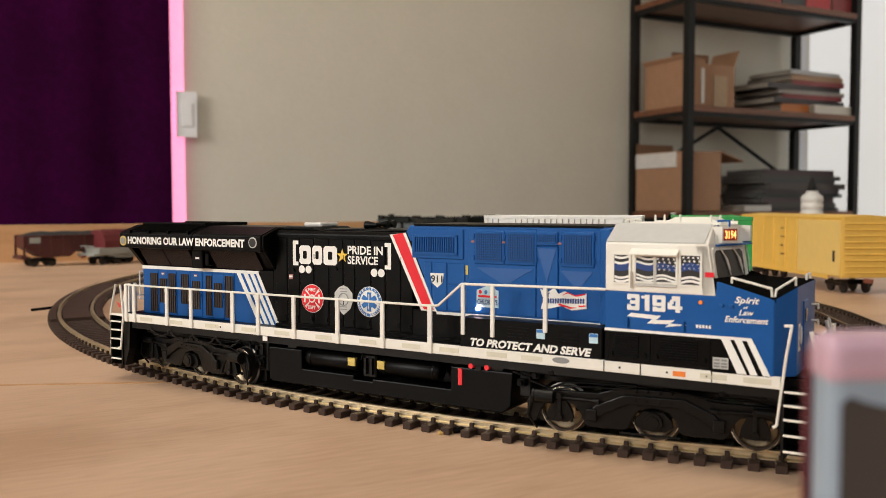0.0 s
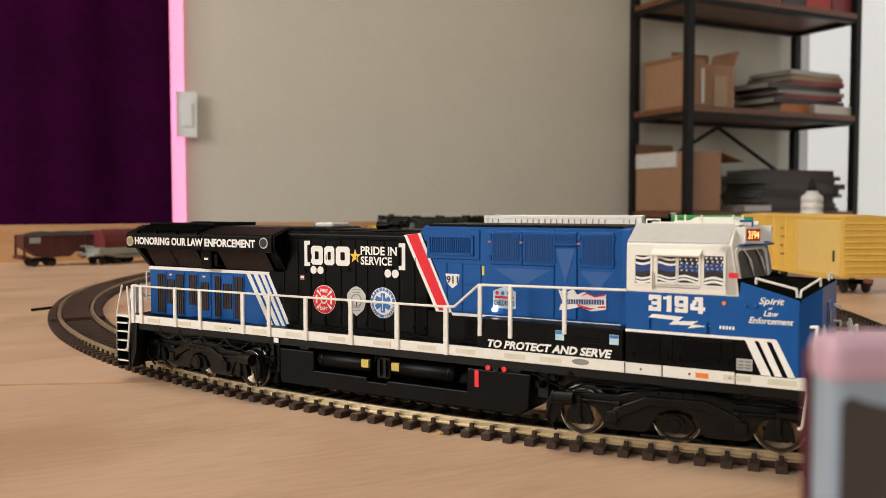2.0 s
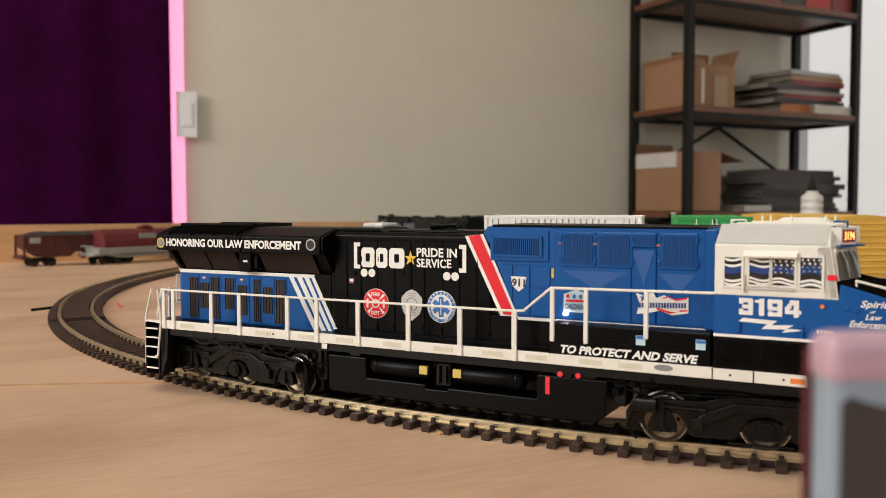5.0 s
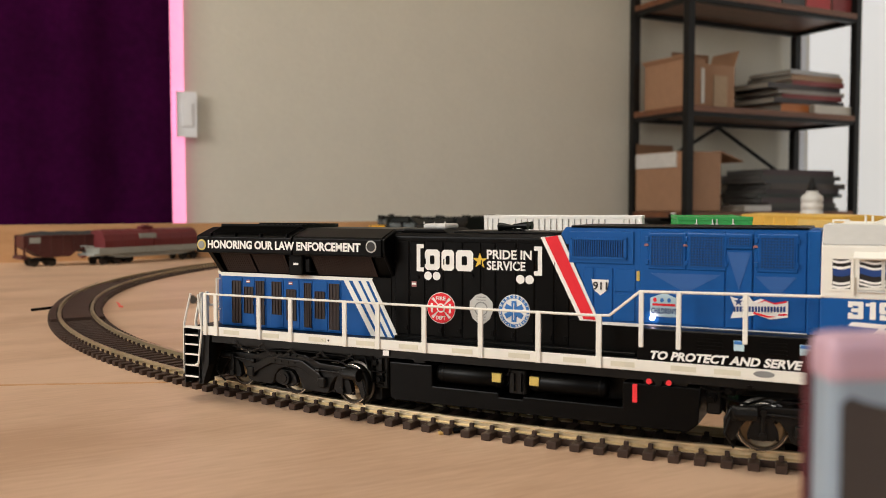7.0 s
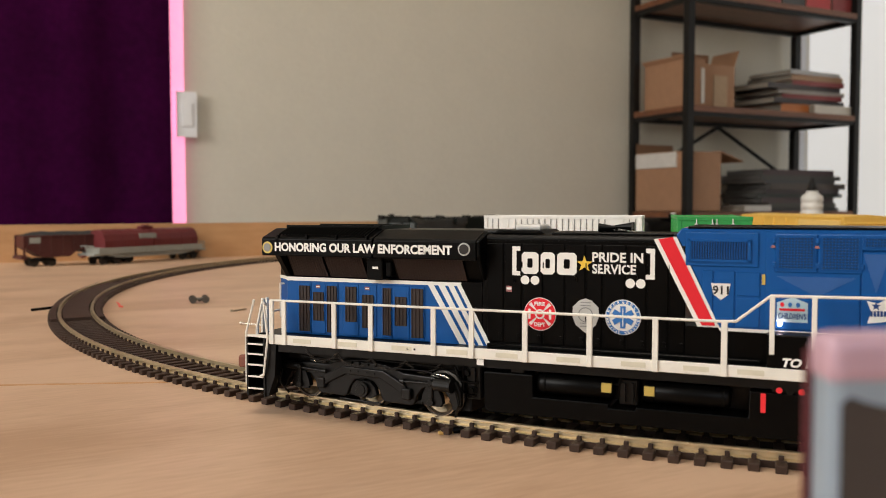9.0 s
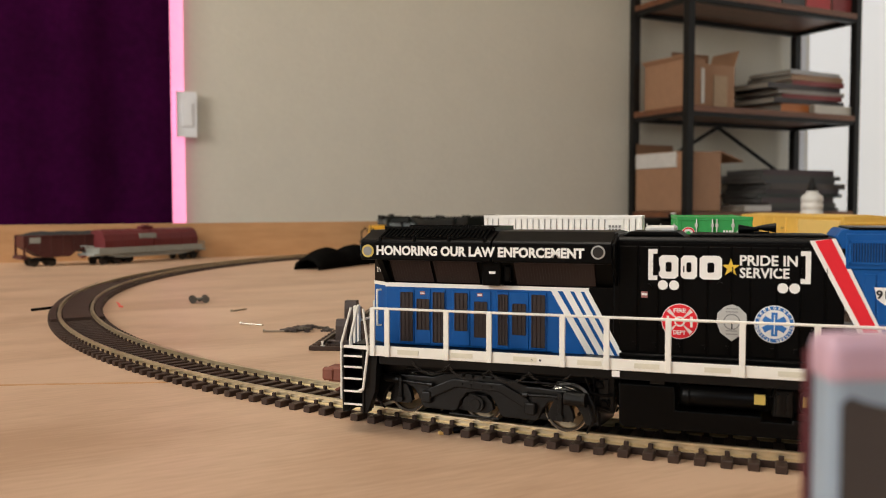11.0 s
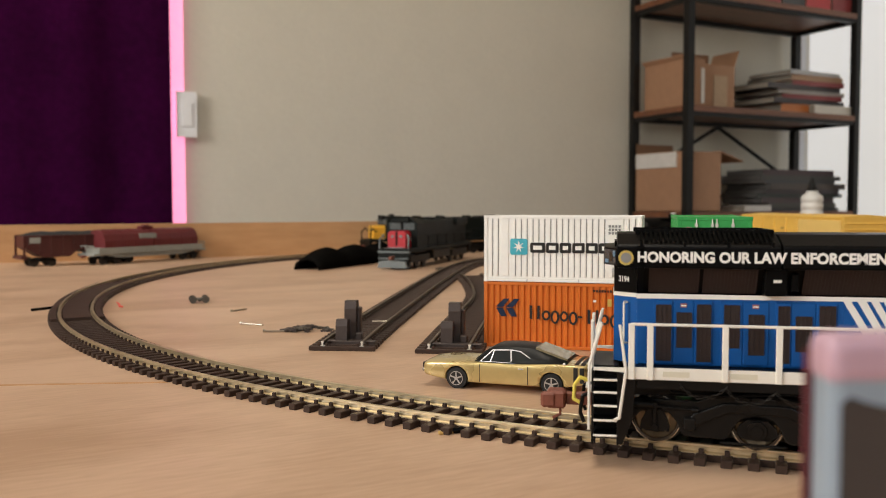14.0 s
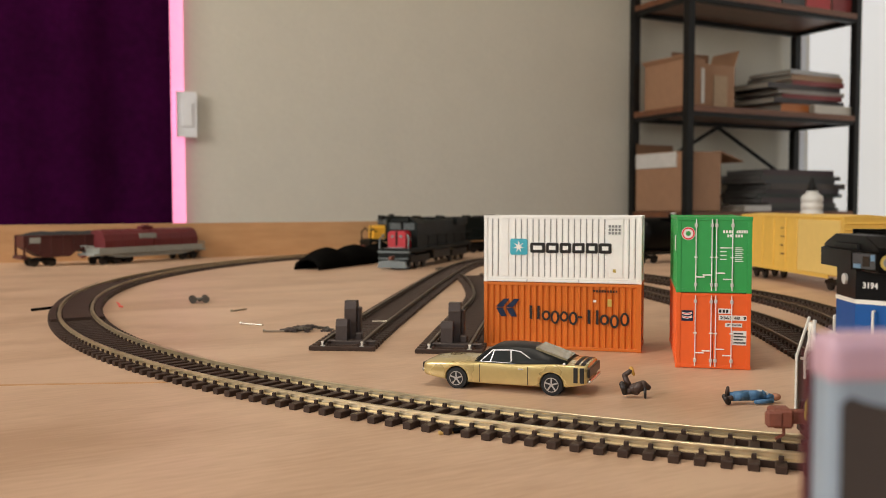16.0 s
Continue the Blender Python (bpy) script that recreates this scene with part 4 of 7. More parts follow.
# V-shaped front with windshields, wipers and number boards
bm = prism(B(), [(88.5, -SV), (91.3, -SV), (95.1, -0.6), (95.1, 0.6), (91.3, SV), (88.5, SV)], 42.7, 54.9, "z")
for w in bm.verts:
    w.co.x -= (w.co.z - 42.6) * 0.15
lp("cab_front", bm, WHITE, "cream-white V-shaped cab front", parent=cab)
lp("cab_brow", prism(B(), [(85.0, -10.2), (88.6, -10.2), (91.6, -3.0), (91.6, 3.0), (88.6, 10.2), (85.0, 10.2)], 54.8, 59.2, "z"), WHITE, parent=cab)
for s in (-1, 1):
    p0, p1 = Vector((91.3, s * SV, 0)), Vector((95.1, s * 0.6, 0))
    nrm = Vector((16.9, s * 3.8, 0)).normalized()

    def on_front(u, z, off):
        return p0.lerp(p1, u) + nrm * off + Vector(((42.6 - z) * 0.15, 0, z))

    def front_sheet(u0, u1, z0, z1, off0, off1, cut_u=0.06, cut_z=0.9):
        """A plate with cut corners on the leaning front."""
        out = [(u0 + cut_u, z0), (u1 - cut_u, z0), (u1, z0 + cut_z), (u1, z1 - cut_z), (u1 - cut_u, z1), (u0 + cut_u, z1), (u0, z1 - cut_z), (u0, z0 + cut_z)]
        bm = B()
        lo, hi = ([bm.verts.new(on_front(u, z, o)) for u, z in out] for o in (off0, off1))
        bm.faces.new(lo)
        bm.faces.new(hi[::-1])
        for i in range(8):
            bm.faces.new((lo[i], hi[i], hi[(i + 1) % 8], lo[(i + 1) % 8]))
        return bm

    wf = lp("windshield_frame", front_sheet(0.05, 0.975, 45.4, 54.0, -0.1, 0.4), WHITE, "white windshield surround", parent=cab)
    lp("windshield", front_sheet(0.10, 0.93, 46.1, 53.3, 0.3, 0.48), GLASS_DARK, "dark sloped windshield", parent=wf)
    for u in (0.24, 0.62):
        lp("wiper", wire(B(), [on_front(u, 53.9, 0.7), on_front(u + 0.16, 51.0, 0.9), on_front(u + 0.20, 48.4, 0.9)], 0.17), WHITE, parent=wf)
        lp("wiper_blade", wire(B(), [on_front(u + 0.12, 51.4, 0.8), on_front(u + 0.22, 47.2, 0.8)], 0.12), GREY_FAN, parent=wf)
    nb = lp("number_box", prism(B(), [(88.0, s * 11.4), (91.2, s * 11.4), (94.0, s * 7.4), (94.0, s * 5.4), (88.0, s * 5.4)], 54.9, 58.8, "z"), WHITE, "white number box", parent=cab)
    if s < 0:
        e = Vector((2.8, 4.0, 0)).normalized()
        nrm = Vector((4.0, -2.8, 0)).normalized()
        o = Vector((91.2, -11.4, 0)) + nrm * 0.05
        bm = B()
        prism(bm, [(0.35, 55.5), (4.4, 55.5), (4.4, 58.3), (0.35, 58.3)], 0, 0.15, "y")
        lt = lettering("3194", 0.7, 4.1, 55.9, 57.9, 0.02)
        for b_, off in ((bm, 0.0), (lt, 0.2)):
            for w in b_.verts:
                w.co = o + e * w.co.x + nrm * (off + w.co.y) + Vector((0, 0, w.co.z))
        lp("number_board", bm, BOARD, "glowing orange number board", parent=nb)
        lp("number_digits", lt, DIGIT, parent=nb)
lp("visor", prism(B(), [(89.8, -14.0), (93.4, -1.0), (93.4, 1.0), (89.8, 14.0), (91.4, 14.6), (95.6, 1.2), (95.6, -1.2), (91.4, -14.6)], 54.3, 54.6, "z"), BLUE, "dark blue visor over the windshield", parent=cab)

nose = lp("nose", prism(B(), [(63.9, 33.0), (63.9, 42.7), (91.3, 42.7), (91.6, 46.2), (103.6, 42.7), (104.7, 42.2), (104.7, 24.6), (90.5, 24.6), (90.5, 33.0)], -SV, SV, "y"), BLUE, "blue nose below the cab")
bm = B()
rim = [(90.8, -SV + 0.3, 46.9), (104.7, -SV + 0.3, 42.5), (108.5, -12.4, 45.3), (108.5, 12.4, 45.3), (104.7, SV - 0.3, 42.5), (90.8, SV - 0.3, 46.9)]
up, dn = [bm.verts.new(p) for p in rim], [bm.verts.new((x, y, 41.8)) for x, y, z in rim]
mid_v = bm.verts.new((99.0, 0, 46.6))
for i in range(6):
    bm.faces.new((up[i], up[(i + 1) % 6], mid_v))
    bm.faces.new((up[i], dn[i], dn[(i + 1) % 6], up[(i + 1) % 6]))
bm.faces.new(dn[::-1])
lp("nose_deck", bm, MATTE_BLACK, "black anti-glare nose top", parent=nose)
bm = prism(B(), [(104.6, -SV + 0.2), (108.7, -12.5), (108.7, 12.5), (104.6, SV - 0.2)], 24.6, 45.2, "z")
for w in bm.verts:
    if w.co.z > 40 and w.co.x < 106:
        w.co.z = 42.4
lp("nose_front", bm, BLUE, "blue nose face", parent=nose)
lp("nose_door", box(B(), 108.4, 109.0, -5, 1.5, 25.4, 41.4, 0.25), BLUE, parent=nose)
lp("door_window", box(B(), 108.9, 109.2, -3.6, -1.4, 36.0, 39.4, 0.2), GLASS_DARK, parent=nose)
for z in (27.5, 31.5, 35.5, 39.5):
    lp("grab_iron", wire(B(), [(108.8, 6.6, z), (110.4, 6.6, z), (110.4, 6.6, z - 1.2)], 0.28), WHITE, parent=nose)
lp("front_bracket", box(box(box(B(), 108.6, 108.8, -10.6, -9.8, 30, 36.4), 108.6, 108.8, -9.8, -8.4, 35.6, 36.4), 108.6, 108.8, -9.8, -8.4, 30, 30.8), DECAL_W, parent=nose)
lp("front_logo_block", prism(B(), disc_pts(-6.9, 33.4, 1.3, 2.2, 14), 108.6, 108.8, "x"), DECAL_W, parent=nose)
lp("grab_iron", wire(B(), [(94.8, -16.2, 45.6), (94.8, -16.2, 47.0), (103.6, -16.0, 44.9), (103.8, -16.0, 43.0)], 0.3), WHITE, "white wire grab iron", parent=nose)
lp("grab_iron", wire(B(), [(104.4, -15.8, 43.0), (104.6, -15.6, 44.6), (108.0, -11.2, 47.2), (108.0, -11.2, 45.0)], 0.3), WHITE, parent=nose)
lp("grab_iron", wire(B(), [(107.6, 6, 45.4), (107.6, 6, 46.8), (107.6, 11.5, 46.8), (107.6, 11.5, 45.0)], 0.3), WHITE, parent=nose)
DIGITS = {"3": ((0, 3.1, 3.0, 4.0), (0.7, 3.0, 1.55, 2.45), (0, 3.1, 0, 1.0), (2.1, 3.2, 0.2, 3.8), (0, 1.0, 0.6, 1.4), (0, 1.0, 2.6, 3.4)),
          "1": ((1.1, 2.3, 0, 4.0), (0.2, 1.4, 3.0, 3.7)), "9": ((0, 3.1, 3.0, 4.0), (0.1, 3.0, 1.35, 2.25), (0, 3.1, 0, 0.95), (2.1, 3.2, 0.2, 3.8), (-0.1, 1.0, 1.6, 3.8), (0, 1.0, 0.5, 1.2)),
          "4": ((0, 3.6, 0.75, 1.65), (1.9, 3.05, 0, 4.0), (0, 1.1, 1.0, 2.4), (0.5, 1.5, 2.0, 3.1), (1.0, 2.2, 2.8, 4.0))}
for x0, ch in ((69.8, "3"), (73.2, "1"), (76.3, "9"), (80.0, "4")):
    bm = B()
    for i, (a, b, c, d) in enumerate(DIGITS[ch]):
        box(bm, x0 + a, x0 + b, -SV - 0.15 - 0.004 * i, -SV, 38.1 + c, 38.1 + d, 0.1)
    lp("road_number", bm, DECAL_W, "bold white road number digit", parent=nose)
flat("lightning", [(69.8, 36.5), (70.8, 37.4), (78.4, 37.1), (77.2, 36.0), (82.0, 36.3), (80.6, 35.4), (84.8, 35.3), (79.4, 34.4), (80.4, 35.2), (74.9, 35.0), (76.2, 36.2)], SV, DECAL_W, "white lightning flash", parent=nose)
for k in range(5):
    flat("print_bar", [(86.9 + k * 0.75, 34.8), (87.4 + k * 0.75, 34.8), (87.4 + k * 0.75, 35.6), (86.9 + k * 0.75, 35.6)], SV, DECAL_W, parent=nose)
words("script", "Spirit", 95.8, 101.4, 40.8, 42.8, SV + 0.05, DECAL_W, 0.022, 0.3, parent=nose)
words("script", "of", 97.8, 98.9, 40.0, 40.7, SV + 0.05, DECAL_W, 0.02, 0.3, parent=nose)
words("script", "Law", 96.8, 100.2, 38.5, 39.8, SV + 0.05, DECAL_W, 0.022, 0.3, parent=nose)
words("script", "Enforcement", 93.6, 103.4, 36.7, 38.2, SV + 0.05, DECAL_W, 0.022, 0.3, parent=nose)
lp("marker_light", rod(B(), (88.0, -SV - 0.5, 41.0), (88.0, -SV, 41.0), 0.5, 10), AMBER, parent=nose)
for x in (69.6, 83.6):
    lp("door_latch", box(B(), x, x + 0.6, -SV - 0.7, -SV, 33.6, 36.2, 0.1), BLUE, parent=nose)
for x in (92.4, 94.6):
    lp("hook", box(B(), x, x + 0.9, -SV - 0.6, -SV, 40.2, 40.9, 0.1), BLUE, parent=nose)
lp("cab_skirt", box(B(), 63.9, 92.5, -SV - 0.05, SV, 24.7, 33.0, 0.2), BLACK, "black lower cab panel with louvres")
for x0, x1 in ((65.0, 75.9), (76.5, 90.4)):
    g = panel("skirt_door", x0, x1, 25.4, 32.2, SV, BLACK, 0.25, 0.12)
    bm = B()
    for i in range(9):
        box(bm, x0 + 1.6, x1 - 3.0, -SV - 0.65, -SV - 0.15, 26.3 + i * 0.62, 26.62 + i * 0.62)
    lp("louvre_grid", bm, BLACK, parent=g)
    for x in (x0 + 0.9, x1 - 1.4):
        lp("door_latch", rod(box(B(), x - 0.5, x + 0.5, -SV - 0.6, -SV, 26.4, 27.4, 0.1), (x, -SV - 0.8, 27.2), (x, -SV - 0.3, 27.2), 0.45, 8), BLACK, parent=g)
lp("nose_skirt", prism(B(), [(90.5, 24.65), (104.0, 24.65), (99.6, 33.0), (90.5, 33.0)], -SV - 0.12, -SV, "y"), BLACK)
flat("white_line", [(64, 32.6), (99.9, 32.6), (99.6, 33.3), (64, 33.3)], SV + 0.1, DECAL_W, "thin white dividing line")
for t0, t1, b0, b1 in ((92.6, 94.6, 96.6, 98.8), (95.6, 97.3, 99.6, 101.2), (98.4, 99.8, 102.4, 104.0)):
    flat("diagonal_stripe", [(b0, 24.8), (b1, 24.8), (t1, 33.2), (t0, 33.2)], SV + 0.12, DECAL_W, "white diagonal stripe")
pl = flat("data_plate", [(91.0, 25.5), (94.6, 25.5), (94.6, 28.2), (91.0, 28.2)], SV + 0.12, SILVER)
for z in (25.9, 26.6, 27.4):
    for x in (91.3, 93.0):
        flat("print_bar", [(x, z), (x + 1.3, z), (x + 1.3, z + 0.4), (x, z + 0.4)], SV + 0.25, SILVER_DARK, parent=pl)

# handrails
POSTS = (-119.4, -115.0, -97.7, -85.6, -65.9, -54.5, -39.2, -21.7, -4.9, 11.7)
for s in (-1, 1):
    y = s * (SV + 0.25)
    for x in POSTS:
        lp("stanchion", box(B(), x - 0.75, x + 0.75, y - 0.35, y + 0.35, 22.0, 35.6, 0.15), WHITE, "white handrail stanchion" if x == POSTS[0] else "")
    for x, z0 in ((22.6, 28.2), (31.9, 28.2), (47.6, 30.6)):
        lp("stanchion", box(B(), x - 0.6, x + 0.6, y - 0.35, y + 0.35, z0, 42.5, 0.15), WHITE)
    lp("handrail", wire(B(), [(-119.6, y, 35.4), (10.9, y, 35.6), (14.4, y, 35.8), (22.2, y, 42.3), (64.2, y, 42.9)], 0.36), WHITE, "long white wire handrail")

# end steps
for end, x0, x1, sg in (("rear", -128.9, -122.2, -1), ("front", 106.4, 113.8, 1)):
    for s in (-1, 1):
        y0, y1 = (-17.4, -11.0) if s < 0 else (11.0, 17.4)
        bm = B()
        box(bm, x0, x0 + 0.6, y0, y1, 5.6, 23.6)
        box(bm, x1 - 0.6, x1, y0, y1, 5.6, 23.6)
        yb = y1 if s < 0 else y0
        box(bm, x0, x1, yb - 0.5, yb + 0.5, 5.6, 23.6)
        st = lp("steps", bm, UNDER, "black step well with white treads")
        for z in (7.6, 11.3, 14.9, 18.2, 21.3):
            lp("tread", box(B(), x0 + 0.4, x1 - 0.4, y0, y1, z, z + 0.4), BLACK, parent=st)
            ye = y0 if s < 0 else y1
            lp("tread_edge", box(B(), x0 + 0.5, x1 - 0.5, ye - 0.3, ye + 0.2, z, z + 0.55, 0.1), WHITE, parent=st)
    xa, xb = (x0, x1) if sg < 0 else (x1, x0)
    lp("end_deck", box(B(), min(x0, x1), max(x0, x1), -11, 11, 22.6, 24.0, 0.2), BLACK)
    lp("end_plate", box(B(), (x0 if sg < 0 else x1 - 1.0), (x0 + 1.0 if sg < 0 else x1), -10.6, 10.6, 10.0, 23.0, 0.3), UNDER)
    lp("plow", prism(B(), [(-15, 5.2), (15, 5.2), (12, 11), (-12, 11)], xa - sg * 1.0, xa, "x"), UNDER)
    e = xa
    for y in ((-16.6, -11.6, 11.6, 16.6) if sg < 0 else (-11.6, 11.6, 16.6)):
        lp("end_post", wire(B(), [(e, y, 20.0), (e, y, 26), (e - sg * 2.2, y, 35.0)] if abs(y) < 12 else [(e + sg * 0.6, y, 9.0), (e + sg * 0.6, y, 25.0), (e - sg * 2.4, y, 35.2)], 0.5 if abs(y) < 12 else 0.38), WHITE)
    for y in (-8.5, -6.0, 6.0, 8.5):
        lp("end_post", box(B(), e - 0.4, e + 0.4, y - 0.6, y + 0.6, 22.6, 34.8, 0.15), WHITE)
    lp("end_rail", wire(B(), [(e, -8.5, 34.6), (e, -4.5, 30.0), (e, 4.5, 30.0), (e, 8.5, 34.6)], 0.35), WHITE)
    sg < 0 and lp("step_rail", wire(B(), [(xb, -17.9, 35.2), (xb - sg * 1.5 if sg < 0 else xb, -18.0, 24), (xb, -18.1, 12.5), (xb + sg * 1.2, -18.1, 12.0)], 0.38), WHITE)
    cp = lp("coupler", box(box(B(), min(e, e + sg * 7), max(e, e + sg * 7), -1.4, 1.4, 11.4, 14.6, 0.3), min(e + sg * 7, e + sg * 12), max(e + sg * 7, e + sg * 12), -3.2, 2.6, 10.6, 15.2, 0.6), RUST, "rust-brown knuckle coupler")
    lp("knuckle", box(B(), min(e + sg * 9.5, e + sg * 13.5), max(e + sg * 9.5, e + sg * 13.5), -3.6, -1.2, 10.9, 14.9, 0.6), RUST, parent=cp)
    lp("trip_pin", wire(B(), [(e + sg * 8.5, 0, 11), (e + sg * 8.5, 0, 8.5), (e + sg * 10.5, 0, 7.4)], 0.4), RUST, parent=cp)
    lp("air_hose", wire(B(), [(e + sg * 0.5, -4.2, 18.5), (e + sg * 3.2, -4.2, 19.4), (e + sg * 4.6, -4.4, 17.4), (e + sg * 4.8, -4.6, 13.8), (e + sg * 2.6, -4.8, 12.6)], 0.5), HOSE_Y, "yellow air hose")
    lp("air_hose", wire(B(), [(e + sg * 0.5, -7.6, 16), (e + sg * 2.4, -7.6, 15.4), (e + sg * 3.0, -7.6, 11), (e + sg * 2.0, -7.6, 8.5)], 0.5), UNDER)
    lp("air_hose", wire(B(), [(e + sg * 0.5, 6, 16), (e + sg * 2.4, 6, 15.4), (e + sg * 3.0, 6, 11), (e + sg * 2.0, 6, 8.5)], 0.5), UNDER)
    lp("cut_lever", wire(B(), [(e + sg * 0.8, -15.8, 19.5), (e + sg * 1.4, -8, 17.6), (e + sg * 1.4, 4, 17.6)], 0.3), WHITE)
lp("front_rail", wire(B(), [(106.8, -17.2, 36.6), (108.4, -17.4, 36.8), (107.4, -17.8, 30), (105.6, -18.0, 13.8), (104.8, -18, 13.2)], 0.34), WHITE, "bent white nose handrail")
lp("rear_grab", wire(B(), [(-120.4, -9.0, 39.8), (-121.2, -10.0, 39.8), (-121.2, -10.0, 29.6), (-120.4, -9.0, 29.6)], 0.3), WHITE)
for s in (-1, 1):
    lp("step_side", prism(B(), [(-122.2, 5.6), (-121.4, 5.6), (-119.0, 12.0), (-118.4, 22.0), (-122.2, 23.4)], min(s * 14.0, s * 17.0), max(s * 14.0, s * 17.0), "y"), UNDER, "black plate beside the steps")
    lp("corner_cap", prism(B(), [(-128.4, 23.9), (-121.0, 23.6), (-119.6, 22.0), (-119.6, 24.9), (-121.0, 24.6), (-128.4, 24.5)], min(s * 16.4, s * 17.5), max(s * 16.4, s * 17.5), "y"), WHITE, "white sloping walkway edge")

# fuel tank and reservoirs
tank = lp("fuel_tank", prism(B(), [(-51.4, 8.0), (-50, 7.2), (34.0, 7.2), (36.6, 9.4), (37.2, 18.6), (17.6, 18.6), (17.4, 12.0), (-10, 12.0), (-10, 11.2), (-17, 11.2), (-17, 12.4), (-37.4, 12.4), (-37.6, 18.4), (-51.6, 18.4)], -16.0, 16.0, "y"), BLACK, "black fuel tank with a stepped top")
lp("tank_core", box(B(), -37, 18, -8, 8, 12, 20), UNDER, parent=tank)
for x0, x1, lx in ((-36.6, -15.6, -18.8), (-8.4, 13.4, -7.8)):
    r = 2.75
    prof = [(0.6, 0), (r * 0.8, 0.3), (r, 1.3), (r, x1 - x0 - 1.3), (r * 0.8, x1 - x0 - 0.3), (0.6, x1 - x0)]
    m = Matrix.Translation((x0, -13.6, 16.0)) @ Matrix.Rotation(math.pi / 2, 4, "Y")
    cy = lp("air_reservoir", lathe(B(), prof, m, 24), BLACK, "glossy black air reservoir", smooth=True)
    lp("reservoir_label", prism(B(), [(-15.2, 15.4), (-16.5, 15.4), (-16.5, 17.8), (-15.2, 17.8)], lx, lx + 2.6, "x"), GOLD_LABEL, "gold printed label", parent=cy)
    for x in (x0 + 2.2, x1 - 2.2):
        lp("strap", lathe(B(), [(r + 0.14, 0), (r + 0.14, 0.5)], Matrix.Translation((x, -13.6, 16.0)) @ Matrix.Rotation(math.pi / 2, 4, "Y"), 24), BLACK, parent=cy)
lp("valve_block", box(box(box(B(), -14.6, -9.6, -14.5, -9, 12, 19, 0.4), -13.6, -12.8, -15.4, -14, 13, 18), -11.4, -10.6, -15.4, -14, 13, 18), UNDER)
lp("pipe", wire(B(), [(-38.0, -15, 20.6), (-36.9, -15, 19.6), (-36.9, -14, 18.4)], 0.35), BLACK)
lp("pipe", wire(B(), [(-16, -14.6, 17.4), (-14.6, -15.2, 17.4), (-13.8, -15.2, 19.6), (-9, -15.2, 19.6)], 0.3), BLACK)
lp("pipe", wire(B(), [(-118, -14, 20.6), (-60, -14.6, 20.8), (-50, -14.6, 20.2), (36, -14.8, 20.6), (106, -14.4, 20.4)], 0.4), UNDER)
lp("fuel_gauge", prism(B(), [(20.2, 13.6), (21.4, 13.6), (21.4, 18.3), (20.2, 18.3)], -16.4, -15.9, "y"), LIGHT_RED, "red fuel gauge strip", parent=tank)
for x in (24.4, 29.4):
    lp("red_cap", rod(B(), (x, -16.6, 19.4), (x, -15.2, 19.4), 0.75, 10), LIGHT_RED, parent=tank)
lp("filler", rod(box(B(), 22.6, 34, -15.3, -11, 18.4, 20.4, 0.3), (26.8, -16.4, 19.2), (26.8, -15, 19.2), 0.9, 10), UNDER, parent=tank)
lp("equipment_rack", box(box(B(), -57.0, -52.6, -15, -9, 10, 20.6, 0.4), -55.4, -54.2, -16, -14.5, 14, 19), UNDER)
flat("small_label", [(-53.2, 20.2), (-51.2, 20.2), (-51.2, 21.8), (-53.2, 21.8)], 16.9, DECAL_W)
lp("tank_bracket", box(B(), 38.2, 41.8, -14, -8, 12, 21, 0.4), UNDER)
lp("tank_bracket", box(B(), -44, -40, -15.5, -12, 18.4, 20.6, 0.3), UNDER)
for x0, x1 in ((-108, -97), (-97, -86), (-86, -75), (-75, -64)):
    bm = B()
    n = 12
    for i in range(n):
        t0, t1 = i / n, (i + 1) / n
        def sag(t):
            return Vector((x0 + (x1 - x0) * t, -16.8, 20.8 - 3.0 * 4 * t * (1 - t) - (1.0 if x0 > -98 else 0)))
        p, q = sag(t0), sag(t1)
        mid, d = (p + q) / 2, q - p
        rr = 0.28
        off = Vector((0, 0.32, 0)) if i % 2 else Vector((0, 0, 0.32))
        rod(bm, p + off, q + off, 0.13, 5)
        rod(bm, p - off, q - off, 0.13, 5)
    lp("chain", bm, CHAIN_STEEL, "sagging dark brake chain")

# underbody plumbing on the camera side
for k, (p, r) in enumerate(((((-60, -16.2, 19.4), (-58.5, -16.2, 15.5), (-56, -16.0, 15.0), (-53, -16.0, 15.0)), 0.35), (((-58, -15, 20), (-58, -15, 12), (-54, -15, 11)), 0.4),
                            (((37, -15.4, 19), (41, -15.4, 18), (46, -15.6, 19.5), (58, -15.6, 19.8)), 0.35), (((42, -15.2, 17), (48, -15.2, 15.6), (53, -15.4, 17.8), (60, -15.6, 18.2), (72, -15.6, 18.8)), 0.3),
                            (((60, -16, 20.6), (75, -16, 19.4), (90, -16, 19.8), (103, -16, 19.2)), 0.45), (((-110, -15.8, 19), (-98, -15.8, 18.2), (-84, -15.8, 19.2), (-64, -15.8, 18.6)), 0.3),
                            (((84, -15.8, 18.2), (92, -15.8, 17.4), (100, -15.8, 18.0)), 0.3))):
    lp("pipe", wire(B(), p, r), BLACK)
for x, z in ((44, 18.6), (39.6, 16.2), (-56.2, 17.6), (-55.0, 12.8), (48.8, 20.0), (93, 19.4)):
    lp("valve", rod(box(B(), x - 1.2, x + 1.2, -16, -13, z - 1.0, z + 1.0, 0.25), (x, -16.8, z), (x, -15.5, z), 0.7, 10), BLACK)

# trucks with turning wheels
TRUCKS, WHEELS = [], []


def soften(ob, mm, seg=2):
    """Rounded moulded edges, the width in millimetres."""
    mod = ob.modifiers.new("edge", "BEVEL")
    mod.width, mod.segments, mod.limit_method = mm * MM, seg, "ANGLE"
    return ob


